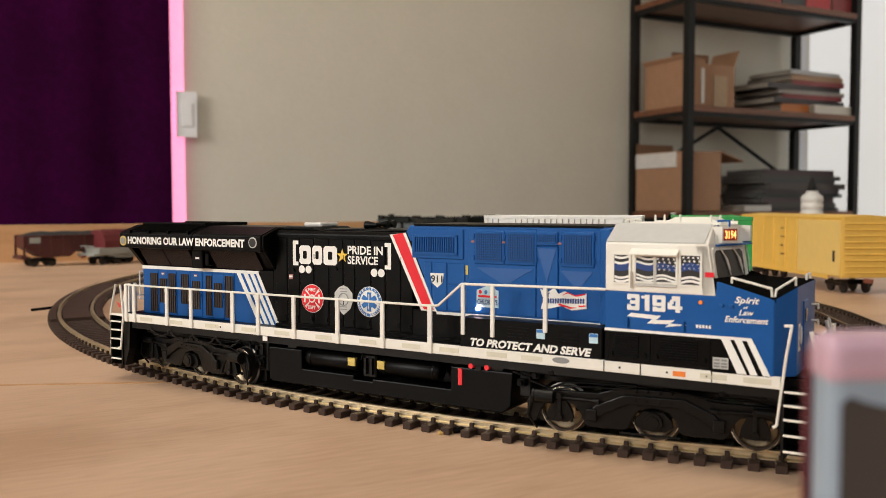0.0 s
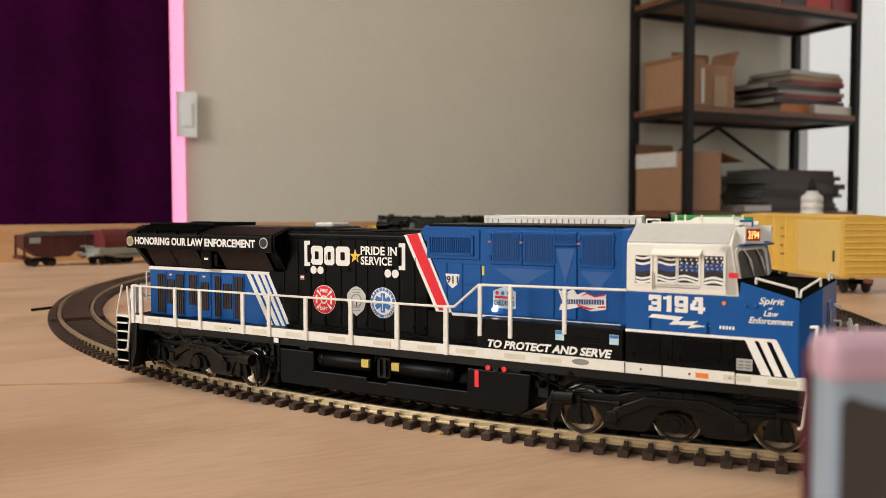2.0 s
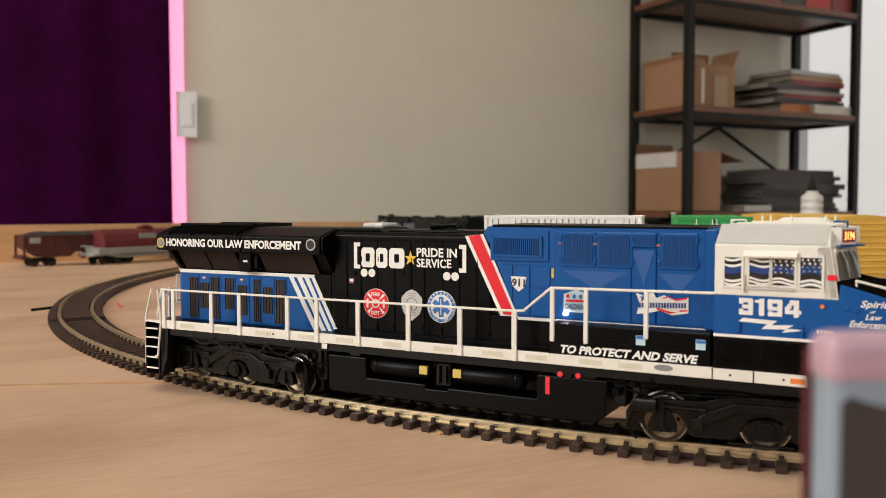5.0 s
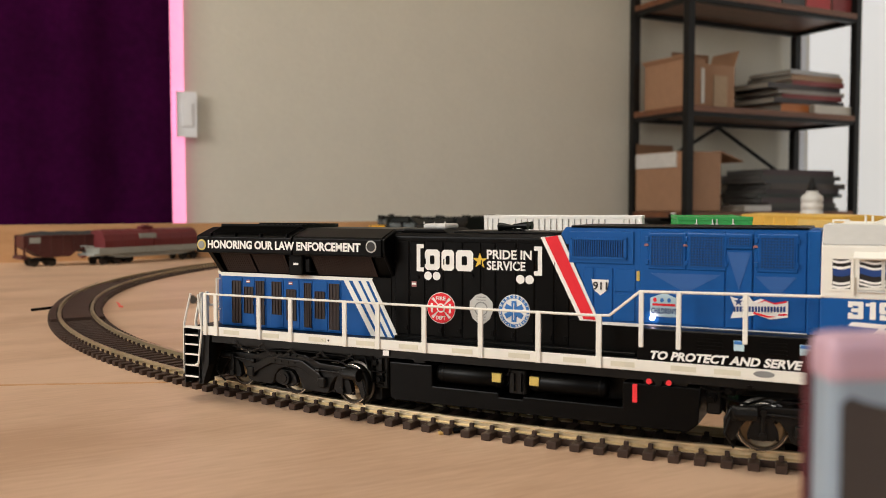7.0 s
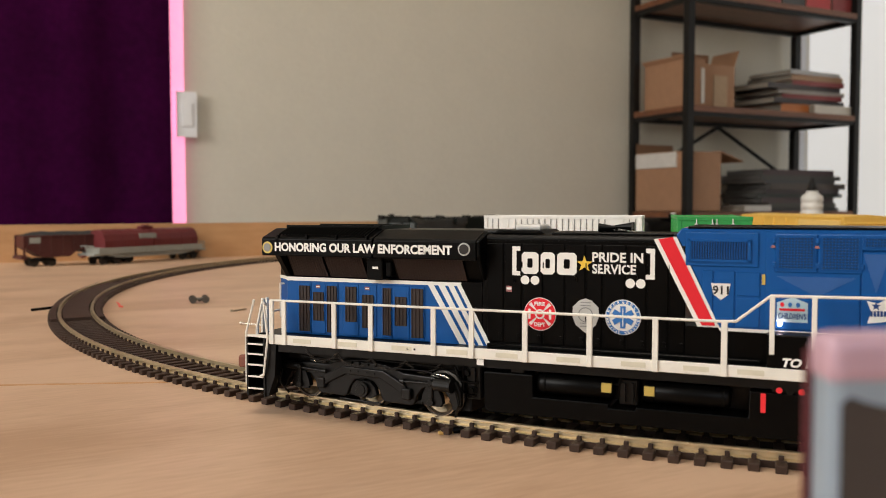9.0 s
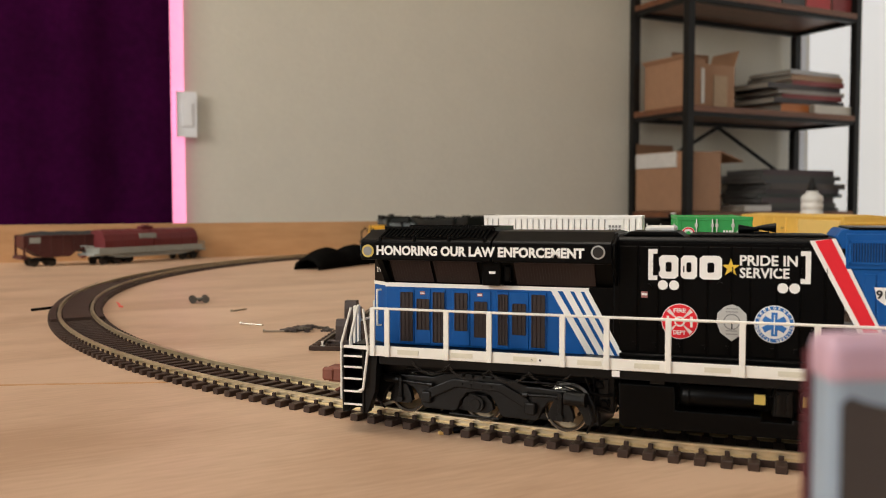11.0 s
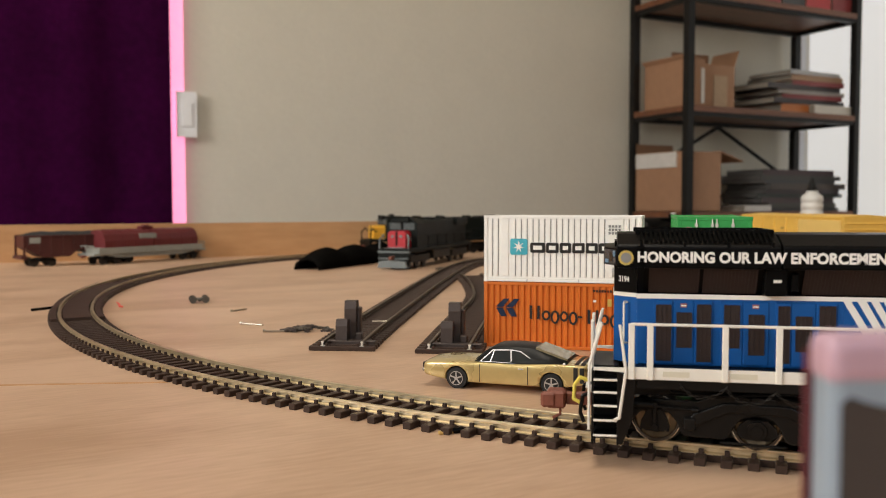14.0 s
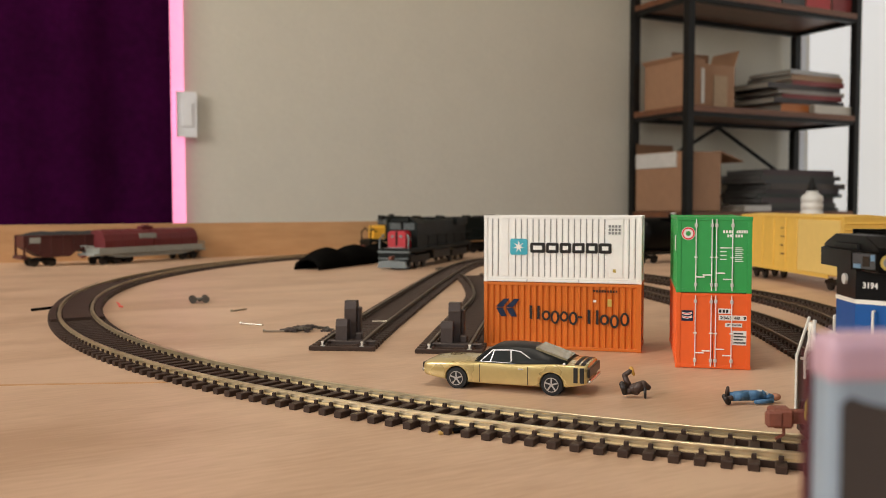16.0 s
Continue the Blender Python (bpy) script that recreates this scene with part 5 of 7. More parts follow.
for px in (FRONT * 1000, -REAR * 1000):
    bm = box(box(B(), -32, 32, -6.6, 6.6, 5.2, 14, 0.5), -6, 6, -12, 12, 11, 15, 0.5)
    for gx in (-12, 12):
        box(bm, gx - 4.6, gx + 4.6, -11.8, 11.8, 7.4, 14, 0.5)
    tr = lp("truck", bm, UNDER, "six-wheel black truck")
    tr.matrix_basis = pose(px * MM, 0, 0)
    inner = -1 if px > 0 else 1
    for s in (-1, 1):
        y0, y1 = (-14.2, -12.6) if s < 0 else (12.6, 14.2)
        top = [(-33, 12.4), (-31.5, 15.2), (-28, 15.8), (-14, 16.0), (-11, 17.0), (-7.5, 17.8), (7.5, 17.8), (11, 17.0), (14, 16.0), (28, 15.8), (31.5, 15.2), (33, 12.4)]
        low = []
        for cx in (24, 0, -24):
            low += [(cx + 7.4, 7.0), (cx + 6.4, 7.6), (cx + 5.4, 10.2), (cx + 3.6, 12.4), (cx, 13.2), (cx - 3.6, 12.4), (cx - 5.4, 10.2), (cx - 6.4, 7.6), (cx - 7.4, 7.0)]
        sf = lp("side_frame", prism(B(), top + [(33, 8.4)] + low + [(-33, 8.4)], y0, y1, "y"), UNDER, "cast black side frame", parent=tr)
        yo = -14.9 if s < 0 else 14.9

        def slab_y(pts, a, b):
            prism(bm, pts, min(s * a, s * b), max(s * a, s * b), "y")

        # raised equaliser bar with end pads
        bm = B()
        slab_y([(-16.8, 10.6), (-14.6, 13.0), (-7.4, 16.2), (7.4, 16.2), (14.6, 13.0), (16.8, 10.6), (15.2, 9.2), (12.8, 10.8), (6.4, 13.9), (-6.4, 13.9), (-12.8, 10.8), (-15.2, 9.2)], 14.1, 15.2)
        soften(lp("equaliser", bm, UNDER, "bent black equaliser bar", parent=tr), 0.3)
        soften(sf, 0.3)
        bm = B()
        for x in (-15.6, 15.6):
            box(bm, x - 1.5, x + 1.5, min(s * 14.1, s * 15.7), max(s * 14.1, s * 15.7), 8.8, 12.0, 0.3)
        for x in (-24, 24):
            slab_y([(x - 3.6, 8.8), (x - 3.2, 10.6), (x - 1.8, 13.4), (x + 1.8, 13.4), (x + 3.2, 10.6), (x + 3.6, 8.8), (x + 2.2, 7.9), (x - 2.2, 7.9)], 13.2, 14.9)
            box(bm, x - 0.6, x + 0.6, min(s * 14.6, s * 15.6), max(s * 14.6, s * 15.6), 8.4, 15.4, 0.2)
            rod(bm, (x, yo, 9.0), (x, s * 15.9, 9.0), 1.0, 12)
            rod(bm, (x, yo, 14.6), (x, s * 15.9, 14.6), 0.8, 10)
            for dx in (-3.2, 3.2):
                rod(bm, (x + dx, s * 14.7, 8.4), (x + dx, s * 15.2, 8.4), 0.42, 6)
        slab_y([(-4.8, 8.8), (-4.2, 10.8), (-2.4, 12.4), (2.4, 12.4), (4.2, 10.8), (4.8, 8.8), (2.8, 7.6), (-2.8, 7.6)], 13.2, 14.7)
        rod(bm, (0, s * 14.4, 10.0), (0, s * 15.8, 10.0), 2.3, 18)
        rod(bm, (0, s * 15.6, 10.0), (0, s * 16.1, 10.0), 1.5, 14)
        rod(bm, (-8.4, s * 15.0, 6.5), (6.6, s * 15.0, 6.5), 0.35, 6)
        for x in (-26.5, 26.5):
            big = (x > 0) == (inner > 0)
            if big:
                cx = 28.0 if x > 0 else -28.0
                rod(bm, (cx - 2.6, s * 15.4, 14.3), (cx + 2.6, s * 15.4, 14.3), 1.75, 16)
                rod(bm, (cx + inner * 2.4, s * 15.4, 14.3), (cx + inner * 3.1, s * 15.4, 14.3), 1.95, 16)
            else:
                rod(bm, (x - 2.4, s * 15.2, 14.6), (x + 2.4, s * 15.2, 14.6), 1.1, 12)
            rod(bm, (x * 0.93, s * 15.2, 14.3), (x * 0.55, s * 15.2, 14.0), 0.35, 8)
            rod(bm, (x * 0.57, s * 15.2, 14.0), (x * 0.51, s * 15.2, 14.0), 0.7, 8)
        for x in (-31.5, 31.5):
            wire(bm, [(x, yo, 13), (x + (1.2 if x > 0 else -1.2), yo, 9), (x * 0.97, yo - s * 2, 5.2)], 0.35)
        for x in (-4.4, -1.6, 1.6, 4.4):
            rod(bm, (x, s * 15.0, 15.1), (x, s * 15.5, 15.1), 0.32, 6)
            rod(bm, (x, s * 14.2, 17.2), (x, s * 14.8, 17.6), 0.4, 6)
        for x in (-19.5, -10.5, 10.5, 19.5):
            rod(bm, (x, s * 14.0, 14.4), (x, s * 14.5, 14.4), 0.35, 6)
        soften(lp("brake_rigging", bm, UNDER, "journals, links and brake cylinders", parent=tr), 0.12, 1)
        wire_bm = loft(B(), [[(x, yo + 0.22 * math.cos(k * math.pi / 3), z + 0.22 * math.sin(k * math.pi / 3)) for k in range(6)] for x, z in ((-30, 15.0), (-20, 17.4), (-10, 17.6), (0, 19.0), (10, 17.2), (22, 17.6), (30, 15.8))])
        lp("brake_pipe", wire_bm, BLACK, parent=tr)
    for x in (-24, 0, 24):
        bm = B()
        m = Matrix.Rotation(math.pi / 2, 4, "X")
        ws = lp("wheelset", rod(B(), (0, -9, 0), (0, 9, 0), 1.2, 10), WHEEL, "wheelset with bright treads", parent=tr)
        ws.matrix_basis = pose(x * MM, 0, 10.2 * MM)
        for s in (-1, 1):
            yi, yo_ = s * 7.3, s * 10.6
            M = Matrix.Translation((0, yi, 0)) @ Matrix.Rotation(-s * math.pi / 2, 4, "X")
            w = part("tread", lathe(B(), [(6.75, 0), (6.75, 0.8), (6.1, 1.1), (5.95, 3.3), (5.2, 3.45), (5.1, 3.0)], M, 36, False), TREAD, tr, smooth=False)
            w.parent = ws
            w = part("polished_edge", lathe(B(), [(6.0, 3.2), (6.02, 3.36), (5.82, 3.42), (5.78, 3.3)], M, 36, False), RING, tr, smooth=False)
            w.parent = ws
            w = part("wheel_disc", lathe(B(), [(5.15, 0.4), (5.15, 3.1), (4.9, 2.6), (3.0, 1.5), (1.8, 1.8), (1.5, 3.2), (0.4, 3.2)], M, 28), DISC, tr)
            w.parent = ws
            bmh = B()
            for k in range(3):
                a = 2 * math.pi * k / 3
                rod(bmh, M @ Vector((3.4 * math.cos(a), 3.4 * math.sin(a), 1.4)), M @ Vector((3.4 * math.cos(a), 3.4 * math.sin(a), 2.2)), 0.5, 8)
            w = part("wheel_boss", bmh, UNDER, tr)
            w.parent = ws
        WHEELS.append((ws, x))
    TRUCKS.append((tr, px))
for ob in LOCO.children:
    kind_name = ob.name.split(".")[0]
    if kind_name in ("fuel_tank", "radiator_wing", "engine_hood", "blue_hood", "cab", "nose", "roof_hatch", "hood_shoulder"):
        soften(ob, 0.35)
# ---- containers ----
ORANGE_A = mat("orange_container_paint", (0.62, 0.150, 0.012), 0.5, vary=0.06, scale=400)
ORANGE_B = mat("bright_orange_container_paint", (0.86, 0.130, 0.020), 0.45, vary=0.04, scale=400)
GREEN_C = mat("green_container_paint", (0.035, 0.34, 0.075), 0.45, vary=0.05, scale=400)
WHITE_C = mat("off_white_container_paint", (0.88, 0.87, 0.81), 0.5, vary=0.04, scale=400)
TEAL = mat("teal_print", (0.06, 0.42, 0.52), 0.45)
NAVY = mat("navy_print", (0.010, 0.022, 0.055), 0.5, spec=0.3)
DARK_PRINT = mat("charcoal_print", (0.022, 0.02, 0.018), 0.55, spec=0.3)
CL, CW, CH = 69.6, 28.0, 29.8


def ribbed(bm, length, x0, z0, z1, y, depth, ribs, out=-1):
    """A folded steel side: trapezoid ribs pushed up in z."""
    pitch = (length - 2 * x0) / ribs
    outer = []
    for i in range(ribs):
        a = x0 + i * pitch
        outer += [(a, 0), (a + pitch * 0.18, depth), (a + pitch * 0.5, depth), (a + pitch * 0.68, 0)]
    outer.append((length - x0, 0))
    pts = [(px, y - out * py) for px, py in outer]
    back = [(length - x0, y - out * (depth + 0.5)), (x0, y - out * (depth + 0.5))]
    prism(bm, pts + back, z0, z1, "z")
    return bm


def container(material, label, m, ribs=24, flat_bays=(), grooved=False):
    c = thing("container", label, "container", m, "stacked shipping containers")
    bm = B()
    for x in (0, CL - 1.6):
        for y in (0, CW - 1.6):
            box(bm, x, x + 1.6, y, y + 1.6, 1.0, CH - 1.0, 0.1)
    for z in (0.15, CH - 1.5):
        for y in (0.05, CW - 1.25):
            box(bm, 1, CL - 1, y, y + 1.2, z, z + 1.35, 0.08)
        for x in (0.05, CL - 1.25):
            box(bm, x, x + 1.2, 1, CW - 1, z, z + 1.35, 0.08)
    fr = part("frame", bm, material, c)
    for x in (-0.15, CL - 1.85):
        for y in (-0.15, CW - 1.85):
            for z in (0, CH - 1.5):
                part("corner_casting", box(B(), x, x + 2.0, y, y + 2.0, z, z + 1.5, 0.15), material, fr)
    for y, out in ((0.25, -1), (CW - 0.25, 1)):
        if grooved and out < 0:
            part("side_panel", box(B(), 1.4, CL - 1.4, 0.4, 0.9, 1.3, CH - 1.3), material, c)
            for i in range(25):
                x = 2.6 + i * 2.62
                if any(a < x < b for a, b in flat_bays):
                    continue
                part("rib", box(B(), x, x + 1.15, 0.02, 0.6, 2.6, CH - 1.6, 0.12), material, c)
                part("rib_groove", box(B(), x + 1.2, x + 1.5, 0.34, 0.6, 2.6, CH - 1.6), SILVER_DARK, c)
            for a, b in flat_bays:
                part("flat_panel", box(B(), a + 0.6, b - 0.4, 0.1, 0.7, 2.6, CH - 1.6, 0.1), material, c)
        else:
            part("side_panel", ribbed(B(), CL, 1.5, 1.3, CH - 1.3, y, 0.7, ribs, out), material, c)
    part("roof", box(B(), 0.8, CL - 0.8, 0.8, CW - 0.8, CH - 0.9, CH - 0.45), material, c)
    part("end_wall", box(B(), CL - 1.0, CL - 0.5, 1.2, CW - 1.2, 1.2, CH - 1.2), material, c)
    # doors at x = 0 with lock rods
    for y0, y1 in ((1.5, CW / 2 - 0.1), (CW / 2 + 0.1, CW - 1.5)):
        d = part("door", box(B(), 0.25, 0.9, y0, y1, 1.4, CH - 1.4, 0.15), material, c)
        for f in (0.46, 0.94) if y0 < 5 else (0.06, 0.54):
            y = y0 + (y1 - y0) * f
            part("lock_rod", rod(B(), (-0.15, y, 0.9), (-0.15, y, CH - 0.9), 0.2, 8), DECAL_W, d, "white lock rod")
            for z in (2.6, CH - 4.0):
                part("rod_bracket", box(B(), -0.4, 0.3, y - 0.6, y + 0.6, z, z + 1.3, 0.1), GREY_FAN, d)
            for z in (CH * 0.46,):
                part("rod_guide", box(B(), -0.4, 0.3, y - 0.7, y + 0.7, z, z + 0.5, 0.1), DECAL_W, d)
            lowz = 7.6 if f in (0.94, 0.06) else 6.0
            part("handle", box(B(), -0.5, -0.1, y, y + 3.4, lowz - 0.8, lowz - 0.3, 0.08) if f in (0.46, 0.06) else box(B(), -0.5, -0.1, y - 3.4, y, lowz, lowz + 0.5, 0.08), DECAL_W, d, "white door handle")
    return c


def cprint(c, name, pts, material, end=False, label=""):
    """A print on the long side (x, z), or on the door end, where the first number counts from the viewer's left."""
    if end:
        bm = prism(B(), [(CW - a, b) for a, b in pts], 0.12, 0.22, "x")
    else:
        bm = prism(B(), pts, -0.22, -0.08, "y")
    return part(name, bm, material, c, label)



def hollow(c, x, w, z0, z1, back, stroke):
    """A plain rounded bar with a hollow core."""
    o = cprint(c, "logo_bar", [(x + 0.5, z0), (x + w - 0.5, z0), (x + w, z0 + 0.5), (x + w, z1 - 0.5), (x + w - 0.5, z1), (x + 0.5, z1), (x, z1 - 0.5), (x, z0 + 0.5)], DARK_PRINT)
    part("bar_core", prism(B(), rect(x + stroke, x + w - stroke, z0 + stroke, z1 - stroke), -0.28, -0.2, "y"), back, o)


M1 = pose(.01857, .39085, 0, 0, 0, math.degrees(-.2635))
low = container(ORANGE_A, "weathered orange ribbed container at the bottom of a stack", M1, 24)
for x in (5.4, 10.0):
    cprint(low, "logo_shape", [(x, 18.4), (x + 3.9, 22.2), (x + 6.4, 22.2), (x + 3.4, 18.4)], NAVY, label="navy logo shape")
    cprint(low, "logo_shape", [(x + 0.2, 18.0), (x + 3.3, 18.0), (x + 5.2, 14.2), (x + 2.5, 14.2)], NAVY)


def ring_print(cx, cz, rx, rz, w):
    o = cprint(low, "logo_ring", disc_pts(cx, cz, rx, rz, 22), DARK_PRINT)
    part("ring_core", prism(B(), disc_pts(cx, cz, rx - w, rz - w, 18), -0.28, -0.2, "y"), ORANGE_A, o)


# the printed word as plain bars and rings
for x, z0, z1 in ((20.9, 13.4, 19.4), (24.3, 13.4, 19.4), (46.6, 12.0, 18.2), (50.2, 11.8, 18.2)):
    cprint(low, "logo_bar", rect(x, x + 1.15, z0, z1), DARK_PRINT)
cprint(low, "logo_bar", rect(42.4, 44.3, 14.4, 15.3), DARK_PRINT)
for cx, cz, rz in ((28.3, 15.1, 2.3), (32.3, 14.5, 3.0), (36.3, 14.9, 2.3), (40.3, 14.2, 3.0), (53.9, 14.0, 2.4), (58.2, 13.4, 3.0), (62.6, 14.4, 3.0)):
    ring_print(cx, cz, 1.95, rz, 1.0)
for k in range(9):
    cprint(low, "print_bar", rect(49 + k * 1.2, 49.8 + k * 1.2, 26.0, 27.0), DARK_PRINT)
cprint(low, "small_label", rect(49, 50.3, 21.6, 22.6), DECAL_W)
cprint(low, "small_label", rect(55.2, 57.0, 19.8, 23.0), GOLD_LABEL)
up = container(WHITE_C, "off-white container with dark ribs on an orange one", M1 @ pose(0, 0, CH * MM), 24, ((7.2, 11.6), (55.0, 62.0)), True)
cprint(up, "logo_square", [(12.6, 12.2), (19.2, 12.2), (19.8, 12.8), (19.8, 18.8), (19.2, 19.4), (12.6, 19.4), (12.0, 18.8), (12.0, 12.8)], TEAL, label="teal logo square")
cprint(up, "logo_star", [(15.9 + (2.8 if i % 2 == 0 else 0.9) * math.sin(math.pi * i / 7), 15.8 + (2.8 if i % 2 == 0 else 0.9) * math.cos(math.pi * i / 7)) for i in range(14)], DECAL_W).location.y -= 0.0002
x = 21.0
for w in (6.6, 5.6, 5.0, 5.4, 5.2, 5.4):
    hollow(up, x, w, 13.2, 17.7, WHITE_C, 1.35)
    x += w + 0.5
for r in range(3):
    for k in range(4):
        cprint(up, "print_bar", rect(55.4 + k * 1.4, 56.3 + k * 1.4, 24.6 - r * 1.5, 25.6 - r * 1.5), SILVER_DARK)
cprint(up, "small_label", rect(57.4, 58.6, 5.0, 6.4), GOLD_LABEL)
for x in (19.5, 42.5):
    cprint(up, "fork_pocket", rect(x, x + 0.3, 0.3, 1.4), SILVER_DARK)

M2 = pose(.0919, .3395, 0, 0, 0, math.degrees(-.2225)) @ pose(CW * MM, 0, 0, 0, 0, 90)
o2 = container(ORANGE_B, "bright orange container with white door rods, below a green one", M2, 20)
fl = cprint(o2, "flag_panel", rect(2.0, 6.4, 18.6, 22.8), NAVY, True, "navy flag panel")
for z in (19.4, 20.8):
    part("flag_stripe", prism(B(), [(CW - a, b) for a, b in [(2.3, z + 0.5), (4.2, z + 0.1), (6.0, z + 0.6), (6.0, z + 1.4), (4.2, z + 0.9), (2.3, z + 1.3)]], -0.02, 0.1, "x"), DECAL_W, fl)
    part("flag_stripe", prism(B(), [(CW - a, b) for a, b in [(2.4, z + 0.75), (4.2, z + 0.35), (5.9, z + 0.85), (5.9, z + 1.1), (4.2, z + 0.65), (2.4, z + 1.05)]], -0.06, 0.0, "x"), RED, fl)
for x0, x1, z0, z1 in ((15.8, 20.4, 21.8, 23.8), (16.0, 26.8, 19.2, 21.2), (18.4, 24.8, 16.6, 18.2), (21.2, 26.8, 9.6, 15.2)):
    pl = cprint(o2, "white_label", rect(x0, x1, z0, z1), DECAL_W, True)
    n = 4 if z1 - z0 > 3 else int((x1 - x0) / 1.3)
    code = {16.0: "2363 48  9", 18.4: "JP 2200"}.get(x0)
    if code:
        bm = lettering(code, 0, x1 - x0 - 1.0, z0 + 0.4, z1 - 0.4, 0.03)
        for w in bm.verts:
            w.co = Vector((0.0, CW - x0 - 0.5 - w.co.x, w.co.z))
        part("number_print", bm, DARK_PRINT, pl)
        continue
    for k in range(n):
        if n == 4 and z1 - z0 > 3:
            q = rect(x0 + 0.5, x1 - 0.6 - (k % 2), z0 + 0.7 + k * 1.2, z0 + 1.2 + k * 1.2)
        else:
            q = rect(x0 + 0.35 + k * 1.28, x0 + 1.2 + k * 1.28, z0 + 0.4, z1 - 0.4)
        part("print_bar", prism(B(), [(CW - a, b) for a, b in q], 0.0, 0.1, "x"), DARK_PRINT, pl)
g2 = container(GREEN_C, "green container with white door rods on an orange one", M2 @ pose(0, 0, CH * MM), 20)
em = cprint(g2, "emblem", disc_pts(4.2, 23.2, 2.6, 2.6), DECAL_W, True, "round red and white emblem")
part("emblem_ring", prism(B(), [(CW - a, b) for a, b in arc_band(4.2, 23.2, 1.9, 2.4, 0, math.pi)], 0.0, 0.1, "x"), RED, em)
part("emblem_ring", prism(B(), [(CW - a, b) for a, b in arc_band(4.2, 23.2, 1.9, 2.4, math.pi, 2 * math.pi)], 0.0, 0.1, "x"), RED, em)
part("emblem_core", prism(B(), [(CW - a, b) for a, b in disc_pts(4.2, 23.2, 1.0, 1.0, 8)], 0.0, 0.1, "x"), GREEN_C, em)
for z, xs in ((23.4, (17.2, 18.3, 19.4, 20.3, 22.2, 23.1, 24.0, 24.9, 25.8)), (21.8, (18.8, 19.8, 21.8, 22.8, 23.8))):
    for x in xs:
        cprint(g2, "print_bar", rect(x, x + 0.7, z, z + 1.1), DECAL_W, True)
for k in range(8):
    cprint(g2, "print_bar", rect(21.8, 24.3 + (k % 2) * 0.6, 17.6 - k * 0.75, 17.9 - k * 0.75), DECAL_W, True)
for k in range(4):
    cprint(g2, "print_bar", rect(16.2, 18.6 + (k == 0) * 2, 17.5 - k * 1.5, 17.9 - k * 1.5), DECAL_W, True)
part("side_mark", prism(B(), rect(10, 17, 16, 22), CW + 0.02, CW + 0.15, "y"), DECAL_W, g2)

# ---- gold coupe ----
GOLD = mat("metallic_gold_paint", (0.60, 0.46, 0.19), 0.28, 0.45, vary=0.05, scale=900, coat=1.0)
VINYL = mat("black_vinyl_roof", (0.008, 0.0085, 0.008), 0.45, vary=0.2, scale=1500, bump=0.15, spec=0.3)
CHROME = mat("chrome_trim", (0.74, 0.73, 0.71), 0.24, 0.7)
# The rear glass has its tan reflection put into the base colour.
PANE_TAN = mat("rear_glass_tan_reflection", (0.26, 0.22, 0.13), 0.12, spec=0.7, vary=0.2, scale=200)
CARGLASS = mat("smoked_car_glass", (0.03, 0.034, 0.034), 0.06, spec=0.8)
TYRE = mat("black_tyre_rubber", (0.008, 0.008, 0.008), 0.75, vary=0.2, scale=900)
DARK_TAIL = mat("dark_tail_panel", (0.035, 0.026, 0.02), 0.4)


def car_ring(x, w, zb, zm, zs, zt):
    half = [(w * 0.86, zb - 0.3), (w * 0.96, zb - 0.2), (w * 0.985, zb + 0.6), (w, zm), (w * 0.985, zs - 0.5), (w * 0.93, zs), (w * 0.55, zt), (0.0, zt + 0.12)]
    return [(x, y, z) for y, z in half] + [(x, -y, z) for y, z in half[-2::-1]]


fw, rw = Vector((.0051, .3014, 0)), Vector((.0366, .2895, 0))
hd = math.atan2((fw - rw).y, (fw - rw).x)
left = Vector((-math.sin(hd), math.cos(hd), 0))
mid = (fw + rw) / 2 - left * 0.0098
CAR = thing("toy_car", "gold model coupe with a black vinyl roof on the table", "toy car", Matrix.Translation(mid) @ Matrix.Rotation(hd, 4, "Z"))
# x: front axle +17, rear axle -17
st = [(30.2, 8.6, 5.2, 6.6, 7.6, 7.8), (29.6, 9.8, 4.4, 6.6, 8.6, 8.9), (27, 10.5, 3.8, 6.8, 9.0, 9.5), (20, 10.9, 3.0, 6.8, 9.3, 9.9), (12, 10.8, 2.6, 6.8, 9.5, 10.1), (6, 10.6, 2.6, 6.6, 9.6, 10.2), (-4, 10.6, 2.6, 6.6, 9.6, 10.0),
      (-10, 10.9, 2.8, 6.9, 10.1, 10.4), (-17, 11.1, 3.0, 7.2, 10.6, 11.0), (-24, 10.8, 3.4, 7.2, 10.6, 11.0), (-28, 10.3, 4.4, 7.2, 10.5, 11.0), (-29.2, 9.9, 4.6, 7.0, 10.4, 10.8)]
body = part("body", loft(B(), [car_ring(*r) for r in st]), GOLD, CAR, "glossy gold body", smooth=True)
mod = body.modifiers.new("soft", "SUBSURF")
mod.levels = mod.render_levels = 2
bm = B()
for x in (17, -17):
    for sd in (-1, 1):
        rod(bm, (x, sd * 7.6, 3.8), (x, sd * 13.0, 3.8), 4.15, 32)
cutter = new("wheel_opening", finish(bm, "wheel_opening", LINES))
cut = body.modifiers.new("openings", "BOOLEAN")
cut.operation, cut.object, cut.solver = "DIFFERENCE", cutter, "EXACT"
cutter.parent = CAR
bpy.context.view_layer.update()
shaped = bpy.data.meshes.new_from_object(body.evaluated_get(bpy.context.evaluated_depsgraph_get()))
body.modifiers.clear()
body.data = shaped
bpy.data.objects.remove(cutter)


